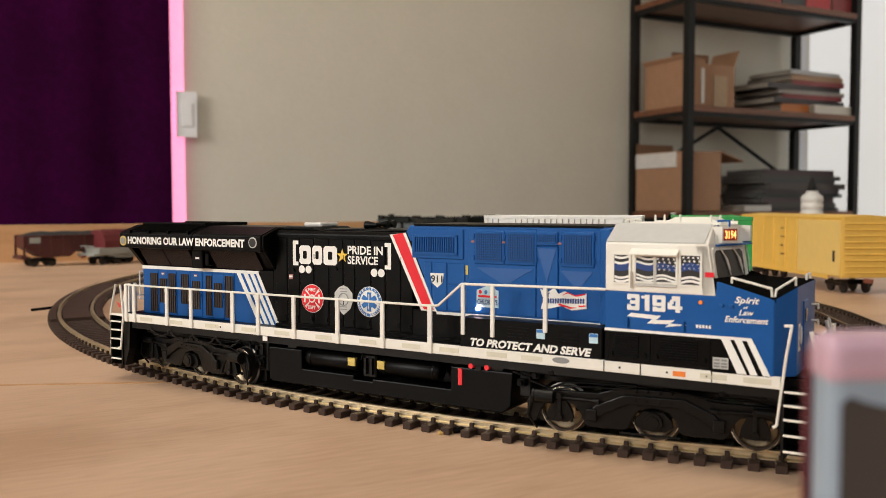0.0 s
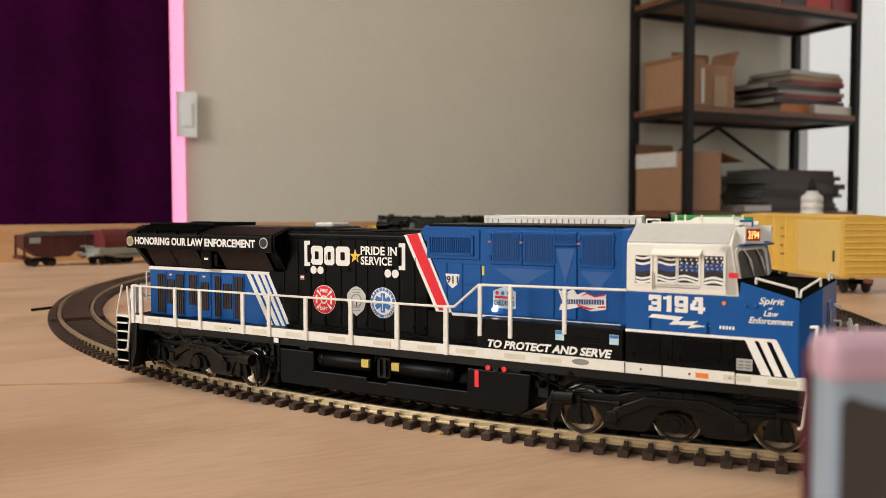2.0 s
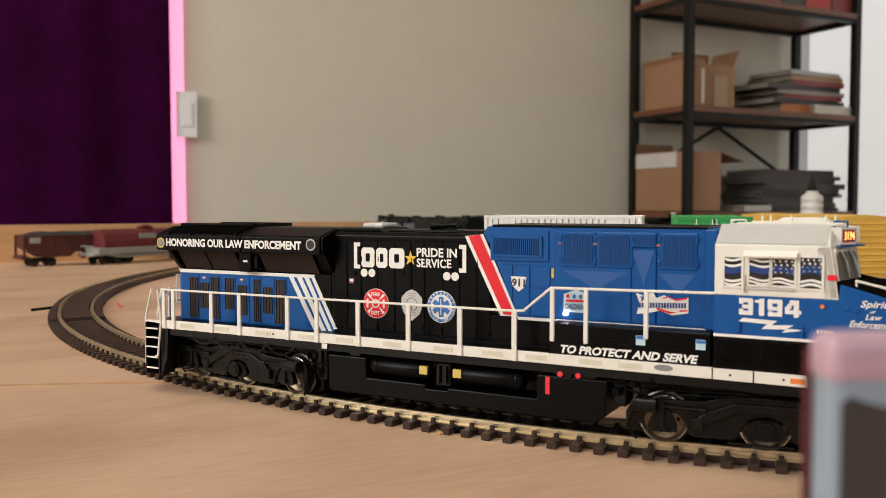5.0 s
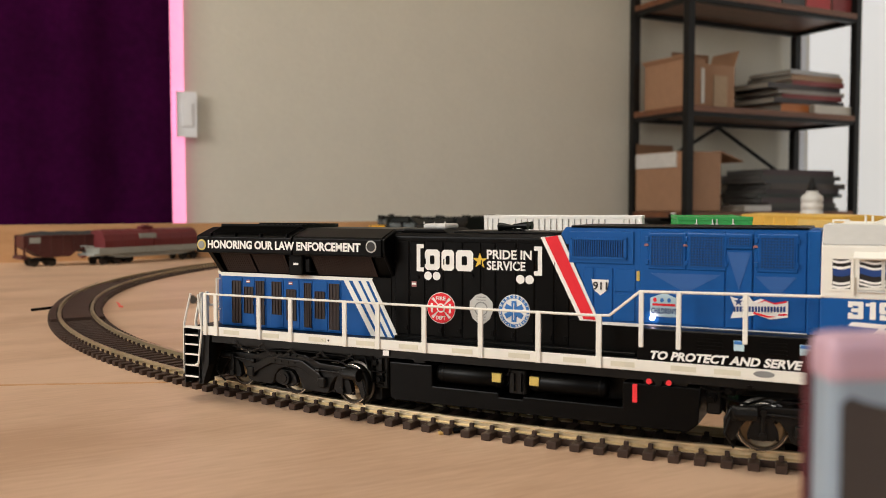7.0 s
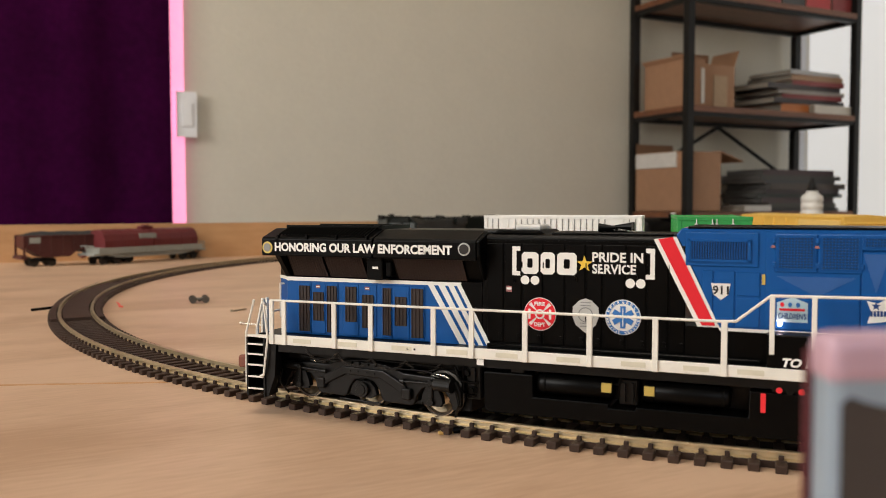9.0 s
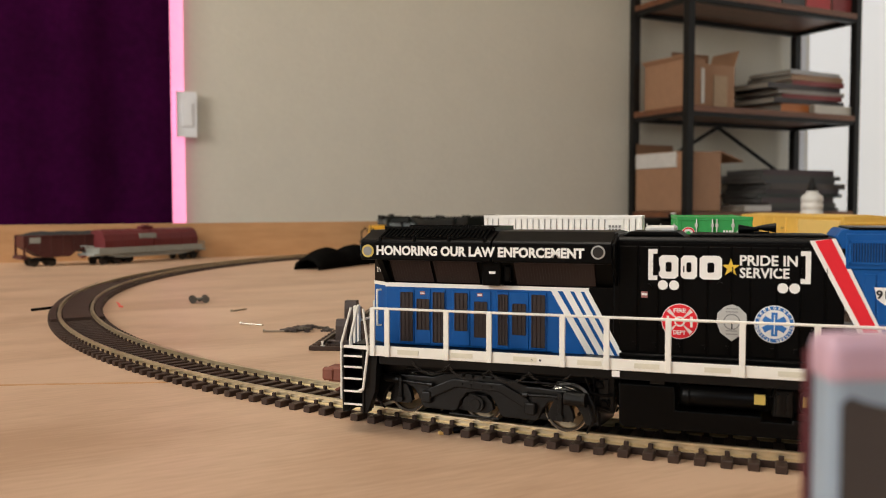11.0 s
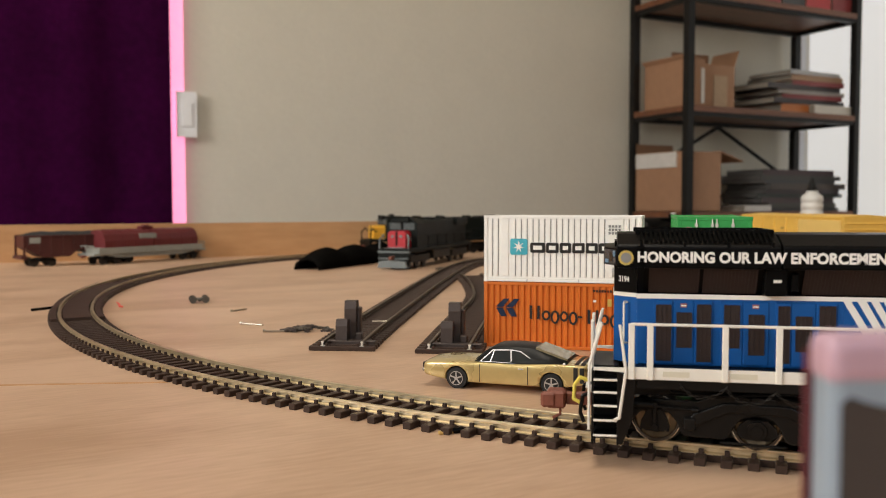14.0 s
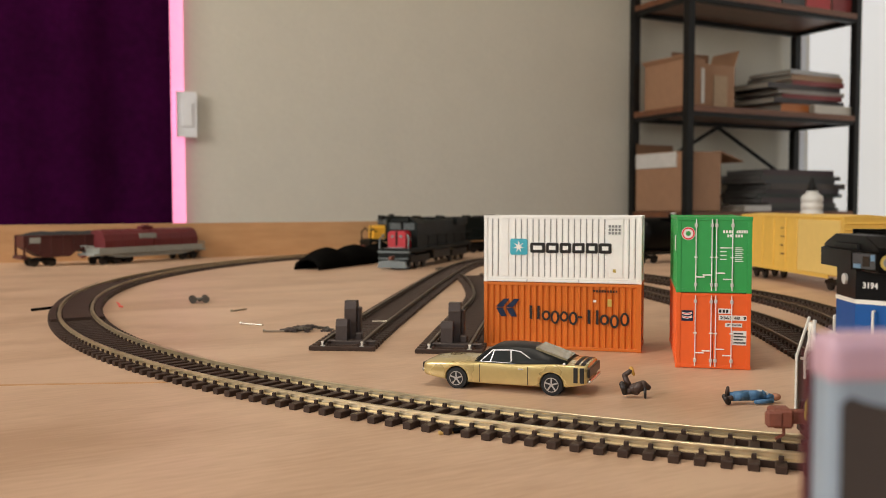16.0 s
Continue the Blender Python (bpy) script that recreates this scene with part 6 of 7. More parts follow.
def roof_ring(x, w0, z0, w1, z1):
    half = [(w0, z0), (w0 * 0.97 + w1 * 0.03, z0 + 0.5), (w1, z1 - 0.5), (w1 * 0.85, z1), (0, z1 + 0.25)]
    return [(x, y, z) for y, z in half] + [(x, -y, z) for y, z in half[-2::-1]]


part("roof", loft(B(), [roof_ring(10.6, 8.9, 9.7, 8.8, 10.3), roof_ring(6.2, 9.2, 9.6, 7.7, 13.9), roof_ring(4.6, 9.3, 9.6, 7.4, 14.9), roof_ring(1.5, 9.35, 9.6, 7.3, 15.3), roof_ring(-3, 9.4, 9.6, 7.25, 15.5), roof_ring(-8, 9.5, 9.8, 7.15, 15.3), roof_ring(-10.6, 9.55, 10.0, 7.3, 14.9), roof_ring(-14, 9.6, 10.2, 7.8, 13.4), roof_ring(-22, 9.4, 10.4, 8.6, 11.2)]), VINYL, CAR, "black vinyl roof", smooth=True)


def car_side(name, pts, material, off, label="", parent=None):
    """A piece on the camera-side greenhouse: x, z with the side leaning in."""
    bm = B()
    def yy(z):
        return 9.35 - (z - 9.6) * 0.39 + off
    lo = [bm.verts.new((x, yy(z), z)) for x, z in pts]
    hi = [bm.verts.new((x, yy(z) - 0.5, z)) for x, z in pts]
    n = len(pts)
    bm.faces.new(lo)
    bm.faces.new(hi[::-1])
    for i in range(n):
        bm.faces.new((lo[i], hi[i], hi[(i + 1) % n], lo[(i + 1) % n]))
    return part(name, bm, material, parent or CAR, label)


car_side("window_trim", [(9.0, 9.8), (4.6, 14.05), (-2.0, 14.35), (-5.6, 14.0), (-11.9, 10.35), (-11.4, 9.95)], CHROME, 0.16, "chrome window surround")
car_side("side_window", [(8.2, 10.12), (4.4, 13.7), (-1.7, 14.0), (-2.3, 10.12)], CARGLASS, 0.24)
car_side("side_window", [(-2.9, 10.15), (-2.3, 14.0), (-5.4, 13.65), (-11.0, 10.5), (-10.8, 10.2)], CARGLASS, 0.24)
part("quarter_vent", rod(B(), (4.9, 9.3, 10.0), (3.9, 8.0, 13.6), 0.22, 6), CHROME, CAR)
part("windshield", prism(B(), [(10.9, 10.4), (6.1, 14.3), (5.9, 14.1), (10.4, 10.2)], -7.4, 7.4, "y"), CARGLASS, CAR, "smoked windshield")
part("rear_window", prism(B(), [(-10.6, 15.5), (-21.6, 12.0), (-21.4, 11.3), (-10.4, 14.7)], -6.6, 6.6, "y"), PANE_TAN, CAR)
part("door_line", box(box(B(), 8.4, 8.52, 10.2, 10.74, 2.9, 9.2), -8.8, -8.68, 10.2, 10.9, 2.9, 9.3), DARK_PRINT, CAR)
part("door_handle", box(B(), -7.2, -5.2, 10.5, 10.95, 8.1, 8.5, 0.15), CHROME, CAR)
part("floor_pan", box(B(), -22, 22, -7.4, 7.4, 2.4, 4.2, 0.4), LINES, CAR)
DECK = BVHTree.FromPolygons([v.co[:] for v in shaped.vertices], [p.vertices[:] for p in shaped.polygons])


def deck_height(x, y):
    """Height of the body's upper skin over a point of its plan."""
    at = DECK.ray_cast(Vector((x, y, 40)) * MM, Vector((0, 0, -1)))[0]
    return at.z / MM if at else 10.2


for x in (-27.9, -25.8):
    part("tail_stripe", box(B(), x, x + 1.4, 9.6, 10.62 + 0.1 * (x > -26), 4.8, 9.9, 0.1), DARK_PRINT, CAR, "black bumblebee stripe")
    bm = B()
    rows = []
    for k in range(13):
        y = -9.0 + 1.5 * k
        rows.append([bm.verts.new((xx, y, deck_height(xx, y) + 0.07)) for xx in (x, x + 0.7, x + 1.4)])
    for a, b in zip(rows, rows[1:]):
        for k in range(2):
            bm.faces.new((a[k], a[k + 1], b[k + 1], b[k]))
    bmesh.ops.solidify(bm, geom=bm.faces[:], thickness=0.15)
    part("deck_stripe", bm, DARK_TAIL, CAR)
part("tail_panel", box(B(), -29.7, -28.8, -9.2, 9.2, 6.4, 9.7, 0.3), DARK_TAIL, CAR, "dark recessed tail panel")
part("bumper", box(B(), -30.0, -29.0, -9.3, 9.3, 4.6, 5.7, 0.3), CHROME, CAR, "chrome rear bumper")
part("bumper", box(B(), 29.6, 30.6, -9.4, 9.4, 5.0, 6.2, 0.4), CHROME, CAR)
part("grille", box(B(), 29.6, 30.6, -8.4, 8.4, 6.3, 8.2, 0.2), DARK_PRINT, CAR)
part("fuel_cap", rod(B(), (-21, 9.2, 10.5), (-21, 9.6, 10.8), 0.5, 10), CHROME, CAR)
for x in (17, -17):
    for s in (-1, 1):
        part("wheel_arch", rod(B(), (x, s * 7.2, 3.8), (x, s * 7.7, 3.8), 4.2, 28), LINES, CAR)
        ty = part("wheel", rod(B(), (x, s * 7.8, 3.7), (x, s * 10.6, 3.7), 3.7, 30), TYRE, CAR, "black tyre with chrome rim")
        part("rim", lathe(B(), [(2.5, 0), (2.5, 0.3), (2.2, 0.12), (0.5, 0.12)], Matrix.Translation((x, s * 10.65, 3.7)) @ Matrix.Rotation(-s * math.pi / 2, 4, "X"), 20), LINES, ty)
        for k in range(5):
            a = 2 * math.pi * k / 5 + 0.3
            part("spoke", rod(B(), (x, s * 10.9, 3.7), (x + 2.2 * math.cos(a), s * 10.95, 3.7 + 2.2 * math.sin(a)), 0.30, 6), CHROME, ty)
        part("rim_ring", lathe(B(), [(2.5, 0), (2.5, 0.45), (2.25, 0.45), (2.25, 0.1)], Matrix.Translation((x, s * 10.6, 3.7)) @ Matrix.Rotation(-s * math.pi / 2, 4, "X"), 20), CHROME, ty)
        part("hub", rod(B(), (x, s * 10.6, 3.7), (x, s * 11.15, 3.7), 0.6, 8), CHROME, ty)

# ---- buffer stops ----
DARK_TIE = mat("dark_brown_plastic", (0.050, 0.034, 0.028), 0.5, vary=0.2, scale=700, bump=0.2)


def buffer_stop(m):
    b = thing("buffer_stop", "dark brown plastic buffer stop on a siding end", "buffer stop", m, "buffer stops")
    part("base_beam", box(B(), -2.2, 2.2, -13.5, 10.5, 0.1, 3.4, 0.2), DARK_TIE, b)
    part("front_block", prism(B(), [(-1.8, 3.2), (5.0, 3.2), (4.6, 11.0), (3.2, 12.8), (-0.4, 12.8), (-1.4, 10.0)], -0.6, 4.6, "y"), DARK_TIE, b, "tapered front block")
    part("rear_block", prism(B(), [(5.0, 1.8), (12.0, 1.8), (11.0, 19.0), (10.0, 20.6), (5.6, 20.6), (4.6, 17.0)], -3.4, 2.0, "y"), DARK_TIE, b, "taller rear block")
    part("fin", box(B(), 6.5, 10.5, -5.2, -3.2, 1.8, 17.6, 0.5), DARK_TIE, b)
    part("side_block", box(B(), 2, 6, -6.6, -3.4, 1.8, 6.4, 0.4), DARK_TIE, b)
    return b


buffer_stop(pose(-.0436, .3880, 0, 0, 0, 83))
buffer_stop(pose(.0037, .3795, 0, 0, 0, 82))

# ---- rerailer section of the main track ----
bm = B()
for o0, o1, z in ((-13.6, -10.4, 3.3), (-7.0, 7.0, 3.5), (10.4, 13.6, 3.3)):
    n = 40
    rows = []
    for i in range(n + 1):
        x, y, a = track_at(0.60 + 0.225 * i / n)
        nx, ny = -math.sin(a), math.cos(a)
        rows.append([(x + nx * o * MM, y + ny * o * MM, zz * MM) for o, zz in ((o0, 1.7), (o1, 1.7), (o1, z), (o0, z))])
    loft(bm, rows)
solid("rerailer", bm, TIE, "dark brown plastic rerailer plates in the curved track", "track plate", k=1)

# ---- loose bits on the table ----
GUN = mat("dull_grey_metal", (0.10, 0.09, 0.075), 0.4, 0.6, vary=0.3, scale=700)
NAIL = mat("bare_steel", (0.42, 0.37, 0.30), 0.35, 1.0)


def loose(name, bm, material, label, cat, x, y, rz, group=""):
    return solid(name, bm, material, label, cat, pose(x, y, 0, 0, 0, rz), group)


bm = box(box(B(), -5.5, 5.5, -2.0, 2.0, 1.4, 3.4, 0.4), -1, 1, -4, 4, 1.0, 3.0, 0.3)
for x in (-4, 4):
    rod(bm, (x, -4.2, 2.4), (x, 4.2, 2.4), 0.6)
    for y in (-3.6, 3.6):
        rod(bm, (x, y - 0.6, 2.4), (x, y + 0.6, 2.4), 2.4, 14)
loose("spare_truck", bm, GUN, "loose grey freight-car truck lying on the table", "model part", -.1615, .5706, 20)
for x, y, r, n in ((-.1245, .5258, 58, 6.0), (-.1025, .4620, -26, 7.2), (-.0850, .4360, 0, 5.6)):
    loose("track_spike", rod(rod(B(), (-n, 0, 0.55), (n, 0, 0.55), 0.5, 8), (-n - 0.6, 0, 0.8), (-n, 0, 0.8), 0.85, 8), NAIL, "small steel track nail lying on the table", "nail", x, y, r, "loose nails")
PILE = thing("spare_sprue", "pile of small dark brown model fittings on the table", "model part", pose(-.0690, .4390, 0, 0, 0, -18))
rnd = random.Random(4)
for i in range(24):
    x, y, a = rnd.uniform(-11, 11), rnd.uniform(-6, 6), rnd.uniform(-0.9, 0.5)
    z = rnd.uniform(0.6, 2.6) * (1 - abs(x) / 16)
    d = Vector((math.cos(a), math.sin(a), 0)) * rnd.uniform(2.5, 5)
    p = Vector((x, y, z))
    part("fitting", box(rod(B(), p - d, p + d, 0.5, 6), x - 1.1, x + 1.1, y - 0.9, y + 0.9, max(0, z - 0.8), z + 0.7, 0.2), DARK_TIE if i % 3 else GUN, PILE)
loose("spare_sprue", box(rod(B(), (-8, 0, 0.8), (8, 2, 0.8), 0.7, 6), -4, 2, -3, 2, 0, 2.4, 0.4), GUN, "dark loose model fitting by the siding", "model part", .0, .865, 20)
loose("chisel_point", prism(B(), [(-13, -0.9), (9, -1.0), (13, 0), (9, 1.0), (-13, 0.9)], 0, 1.6, "z"), BLACK, "thin black plastic strip under the track", "plastic strip", -.2440, .5360, 60)
loose("wire_feeder", wire(B(), [(-5, 0, 2.4), (-1, 0.6, 1.2), (3, -0.6, 0.7), (7, 0.4, 0.7)], 0.4), LIGHT_RED, "short red feeder wire beside the track", "wire", -.206, .548, -55)
loose("wood_splinter", box(B(), -2.2, 2.2, -0.8, 0.8, 0, 0.9, 0.2), mat("gold_flake", (0.6, 0.38, 0.12), 0.5), "small pale wood splinter by the track", "splinter", .0008, .2400, 20)
loose("track_pin", rod(B(), (0, 0, 0.9), (3.4, 0.6, 0.9), 0.9, 8), BLACK, "black pin lying against the track", "pin", .0025, .2405, 10)

solid("metal_strip", box(B(), -3.8, 3.8, -0.7, 0.7, 4.2, 4.9, 0.1), NAIL, "bright metal strip lying across the siding rails", "metal strip", pose(-0.0326, 0.4430, 0, 0, 0, -4))

# ---- tipped-over figurines, plain shapes ----
FIG_BROWN = mat("brown_figurine_paint", (0.055, 0.030, 0.022), 0.5, vary=0.2, scale=900)
FIG_BLUE = mat("denim_blue_figurine_paint", (0.06, 0.16, 0.30), 0.55, vary=0.2, scale=900)


def blob(bm, p, q, r0, r1):
    rod(bm, p, q, r0, 10, r1)
    for c, r in ((p, r0), (q, r1)):
        bmesh.ops.create_uvsphere(bm, u_segments=10, v_segments=7, radius=r, matrix=Matrix.Translation(c))
    return bm


FIG_SKIN = mat("ochre_figurine_paint", (0.55, 0.30, 0.05), 0.5, vary=0.1, scale=900)
FIG_SHOE = mat("dark_figurine_paint", (0.018, 0.012, 0.010), 0.5, vary=0.2, scale=900)
FIG_TAN = mat("tan_figurine_paint", (0.36, 0.16, 0.09), 0.5, vary=0.1, scale=900)
FIG_WHITE = mat("pale_figurine_paint", (0.62, 0.62, 0.60), 0.5, vary=0.1, scale=900)


def figurine(label, x, y, rz, mats, limbs):
    """A plain tipped figurine: tapered limbs (from, to, radii, paint) in one mesh."""
    bm = B()
    for p, q, r0, r1, k in limbs:
        n0 = len(bm.faces)
        blob(bm, p, q, r0, r1)
        bm.faces.ensure_lookup_table()
        for f in bm.faces[n0:]:
            f.material_index = k
            f.smooth = True
    return loose("figurine", bm, mats, label, "figurine", x, y, rz, "tipped figurines")


figurine("small brown plain figurine tipped on the table", .0640, .2860, -4, [FIG_BROWN, FIG_SKIN, FIG_SHOE],
         [((-0.6, 0, 3.0), (2.6, 0, 4.0), 1.7, 1.8, 0), ((-1.6, 0.4, 2.4), (0.4, 0, 2.2), 1.2, 1.4, 0), ((-1.8, 0.6, 3.2), (-3.4, 0.8, 7.2), 1.1, 0.9, 0),
          ((-3.3, 0.8, 7.3), (-1.3, 0.8, 8.9), 0.9, 0.75, 0), ((-1.2, 0.8, 9.6), (-0.4, 0.6, 7.6), 0.7, 0.45, 1), ((-4.4, -0.8, 4.6), (-3.4, -0.6, 2.0), 1.0, 1.15, 2),
          ((-3.2, -0.6, 2.0), (-1.0, 0, 2.2), 1.0, 1.2, 0), ((3.0, -1.4, 3.4), (3.1, -1.8, 0.4), 0.55, 0.4, 2), ((3.9, 0.2, 3.6), (4.3, 0.2, 3.4), 1.15, 1.0, 0)])
figurine("small blue plain figurine lying on the table", .0995, .2765, 8, [FIG_BLUE, FIG_BROWN, FIG_SHOE, FIG_WHITE, FIG_TAN],
         [((-9.6, -0.6, 2.9), (-8.4, -0.8, 1.1), 0.85, 1.0, 2), ((-7.8, 1.2, 3.2), (-7.6, 1.2, 5.2), 0.8, 0.55, 1), ((-8.0, -0.6, 2.2), (-6.4, -0.4, 2.3), 0.85, 0.95, 1),
          ((-6.4, -0.4, 2.3), (-1.6, 0, 2.7), 1.1, 1.6, 0), ((-6.4, 1.2, 2.9), (-1.6, 0.8, 2.9), 1.0, 1.5, 0), ((-1.6, 0.2, 2.7), (3.6, 0.4, 2.6), 1.7, 1.75, 0),
          ((2.6, 0.4, 3.3), (4.8, 0.2, 2.9), 1.25, 1.1, 3), ((0.6, -1.8, 1.0), (6.0, -1.8, 1.2), 0.7, 0.75, 0), ((4.6, 0.2, 2.4), (7.0, 0, 1.9), 1.3, 1.0, 0), ((8.2, 0, 2.0), (8.9, 0, 2.0), 1.25, 1.1, 4)])
# ---- rolling stock in the background ----
OXIDE = mat("oxide_red_paint", (0.062, 0.010, 0.008), 0.5, vary=0.15, scale=300)
MAROON = mat("maroon_cover_paint", (0.115, 0.012, 0.014), 0.45, vary=0.1, scale=300)
PALE_GREY = mat("pale_grey_paint", (0.27, 0.28, 0.25), 0.5, vary=0.15, scale=300)
COAL = mat("coal_load", (0.02, 0.02, 0.02), 0.8, vary=0.4, scale=900, bump=0.8)
BOX_YELLOW = mat("yellow_boxcar_paint", (0.74, 0.46, 0.085), 0.5, vary=0.07, scale=200)
BOX_PALE = mat("pale_yellow_panel", (0.74, 0.52, 0.16), 0.5, vary=0.05, scale=200)
# Reflections on the pane stand in its lifted, mottled base colour.
PANE_GREY = mat("pale_reflecting_pane", (0.07, 0.085, 0.085), 0.2, vary=0.4, scale=300)
DARK_GREY = mat("dark_grey_loco_paint", (0.0055, 0.0072, 0.006), 0.5, vary=0.15, scale=300, spec=0.15)
LOCO_GREY = mat("pale_blue_grey_trim", (0.15, 0.175, 0.175), 0.45, vary=0.1, scale=300)
NOSE_RED = mat("deep_red_nose_paint", (0.42, 0.008, 0.018), 0.45, vary=0.1, scale=300)
ORANGE_Y = mat("armour_yellow_paint", (0.75, 0.38, 0.03), 0.45, vary=0.1, scale=300)


def bogie(parent, x, y=0.0, r=4.8):
    bm = box(box(B(), x - 13, x + 13, -11.5, -9.8, 5.0, 8.0, 0.6), x - 13, x + 13, 9.8, 11.5, 5.0, 8.0, 0.6)
    box(bm, x - 3, x + 3, -10, 10, 5.5, 9.0, 0.4)
    b = part("bogie", bm, UNDER, parent, "black four-wheel bogie")
    for dx in (-9, 9):
        for s in (-1, 1):
            part("wheel", rod(B(), (x + dx, s * 7.4, r + ZR), (x + dx, s * 9.4, r + ZR), r, 18), WHEEL, b)


ZR = 0.0


def coil_car(m):
    c = thing("coil_car", "maroon-covered grey model coil car on the table", "freight car", m)
    part("body", box(prism(B(), [(-72, 11.5), (72, 11.5), (44, 7.0), (-44, 7.0)], -12, 12, "y"), -74, 74, -15, 15, 11.5, 18.5, 0.4), PALE_GREY, c, "pale grey side frame")
    for x0, x1 in ((-66, -0.4), (0.4, 66)):
        prof = [(-14.4, 18.5), (14.4, 18.5), (14.6, 26), (12.6, 32.5), (8.0, 36.6), (0, 38.2), (-8.0, 36.6), (-12.6, 32.5), (-14.6, 26)]
        cv = part("cover", prism(B(), prof, x0, x1, "x"), MAROON, c, "rounded maroon cover")
        for x in (x0 + 8, x0 + 24, x0 + 41, x0 + 57):
            part("cover_rib", prism(B(), [(a * 1.015, 20 + (b - 20) * 1.02) for a, b in prof], x, x + 0.7, "x"), MAROON, cv)
    part("lifting_bracket", box(box(B(), -9, 9, -4, 4, 37.5, 41.0, 0.8), -4, 4, -3, 3, 40.5, 42.5, 0.5), MAROON, c)
    [part("end_platform", box(B(), x0, x0 + 14, -14, 14, 10, 12.5, 0.3), PALE_GREY, c) for x0 in (-80, 66)]
    for x in (-79, 79):
        for y in (-12, 0, 12):
            part("end_post", rod(B(), (x, y, 12), (x, y, 21), 0.6, 6), PALE_GREY, c)
        part("end_rail", rod(B(), (x, -12, 20.6), (x, 12, 20.6), 0.6, 6), PALE_GREY, c)
    part("placard", box(B(), -20, 4, -14.3, -12.0, 27.5, 33.0, 0.3), PALE_GREY, c, "pale lettered placard")
    for x in (-56, 56):
        bogie(c, x)
    for s in (-1, 1):
        part("coupler", box(B(), min(s * 80, s * 86), max(s * 80, s * 86), -1.5, 1.5, 8, 11, 0.3), RUST, c)
    return c


def hopper_car(m):
    c = thing("hopper_car", "oxide-red model hopper car heaped with coal", "freight car", m)
    part("body", prism(B(), [(-62, 32.5), (62, 32.5), (62, 21), (44, 10), (16, 10), (8, 17), (-8, 17), (-16, 10), (-44, 10), (-62, 21)], -15, 15, "y"), OXIDE, c, "oxide-red ribbed hopper body")
    for i in range(11):
        x = -58 + i * 11.6
        part("rib", box(B(), x - 0.7, x + 0.7, -16, 16, 14 if abs(x) < 50 else 21, 32.8, 0.2), OXIDE, c)
    part("top_rim", box(box(B(), -63, 63, -16.2, -14.6, 31.5, 33.2, 0.2), -63, 63, 14.6, 16.2, 31.5, 33.2, 0.2), OXIDE, c)
    bm = B()
    rows = []
    rr = random.Random(7)
    for i in range(13):
        x = -60 + i * 10
        z = 33 + (3.0 if 0 < i < 12 else 0) + rr.uniform(-0.8, 0.8)
        rows.append([(x, -14, 32), (x, 14, 32), (x, 7, z + 0.6), (x, 0, z + 1.2), (x, -7, z + 0.4)])
    part("coal_load", loft(bm, rows), COAL, c, "black heaped coal load")
    for x in (-62, 62):
        for y in (-14.5, 14.5):
            part("end_post", box(B(), x - 1, x + 1, y - 1, y + 1, 10, 32.5), OXIDE, c)
        part("end_sill", box(B(), x - 3, x + 3, -15, 15, 8, 12, 0.3), OXIDE, c)
    part("placard", box(B(), -57, -46, -16.3, -15.9, 25, 31, 0.1), PALE_GREY, c)
    for x in (-42, 42):
        bogie(c, x)
    return c


def boxcar(m):
    c = thing("boxcar", "yellow ribbed model boxcar standing behind the containers", "freight car", m)
    part("body", box(B(), -89, 89, -17.2, 17.2, 12, 55, 0.5), BOX_YELLOW, c, "yellow steel body")
    part("roof", prism(B(), [(-17.8, 54.6), (17.8, 54.6), (17.4, 55.8), (0, 57.2), (-17.4, 55.8)], -89.6, 89.6, "x"), BOX_YELLOW, c)
    for y in (-17.5, 17.5):
        part("door", box(B(), -86, -22, y - 0.6, y + 0.6, 13, 53, 0.3), BOX_PALE, c, "paler yellow plug door")
        part("side_sill", box(B(), -70, 70, y - 0.4, y + 0.4, 10, 13, 0.2), BOX_YELLOW, c)
        for x in (-88, -20, 0, 22, 44, 66, 87):
            part("rib", box(B(), x - 0.8, x + 0.8, y - 0.6, y + 0.6, 12, 54, 0.2), BOX_YELLOW, c)
        part("placard", box(B(), -80, -76.5, y - 0.75, y + 0.75, 23, 31, 0.1), DARK_PRINT, c)
        for k in range(4):
            part("print_bar", box(B(), 2 + (k % 2) * 2, 8, y - 0.45, y + 0.45, 24 + k * 7, 24.8 + k * 7), OXIDE, c)
    for x in (-89.4, 89.4):
        for k in range(9):
            part("end_rib", box(B(), x - 0.7, x + 0.7, -16, 16, 15 + k * 4.4, 16.2 + k * 4.4, 0.5), BOX_YELLOW, c)
    for x in (-66, 66):
        bogie(c, x)
    for x, s in ((-89, -1), (89, 1)):
        part("coupler", box(B(), min(x, x + s * 8), max(x, x + s * 8), -1.6, 1.6, 8.5, 11.5, 0.3), RUST, c)
    return c


def tank_car(m, material, label):
    c = thing("tank_car", label, "freight car", m)
    M = Matrix.Translation((-60, 0, 31.5)) @ Matrix.Rotation(math.pi / 2, 4, "Y")
    part("tank", lathe(B(), [(5, 0), (13, 1.5), (17.5, 6), (19, 10), (19, 110), (17.5, 114), (13, 118.5), (5, 120)], M, 24), material, c, "black cylindrical tank", smooth=True)
    part("dome", rod(B(), (0, 0, 49), (0, 0, 54), 6, 18), material, c)
    part("dome_cap", rod(B(), (0, 0, 54), (0, 0, 55.5), 3, 14), GREY_FAN, c)
    part("walkway", box(B(), -30, 30, -12, 12, 49.2, 50.0), material, c)
    part("frame", box(B(), -68, 68, -10, 10, 9.5, 12, 0.3), UNDER, c)
    for x in (-48, 48):
        bogie(c, x)
    return c


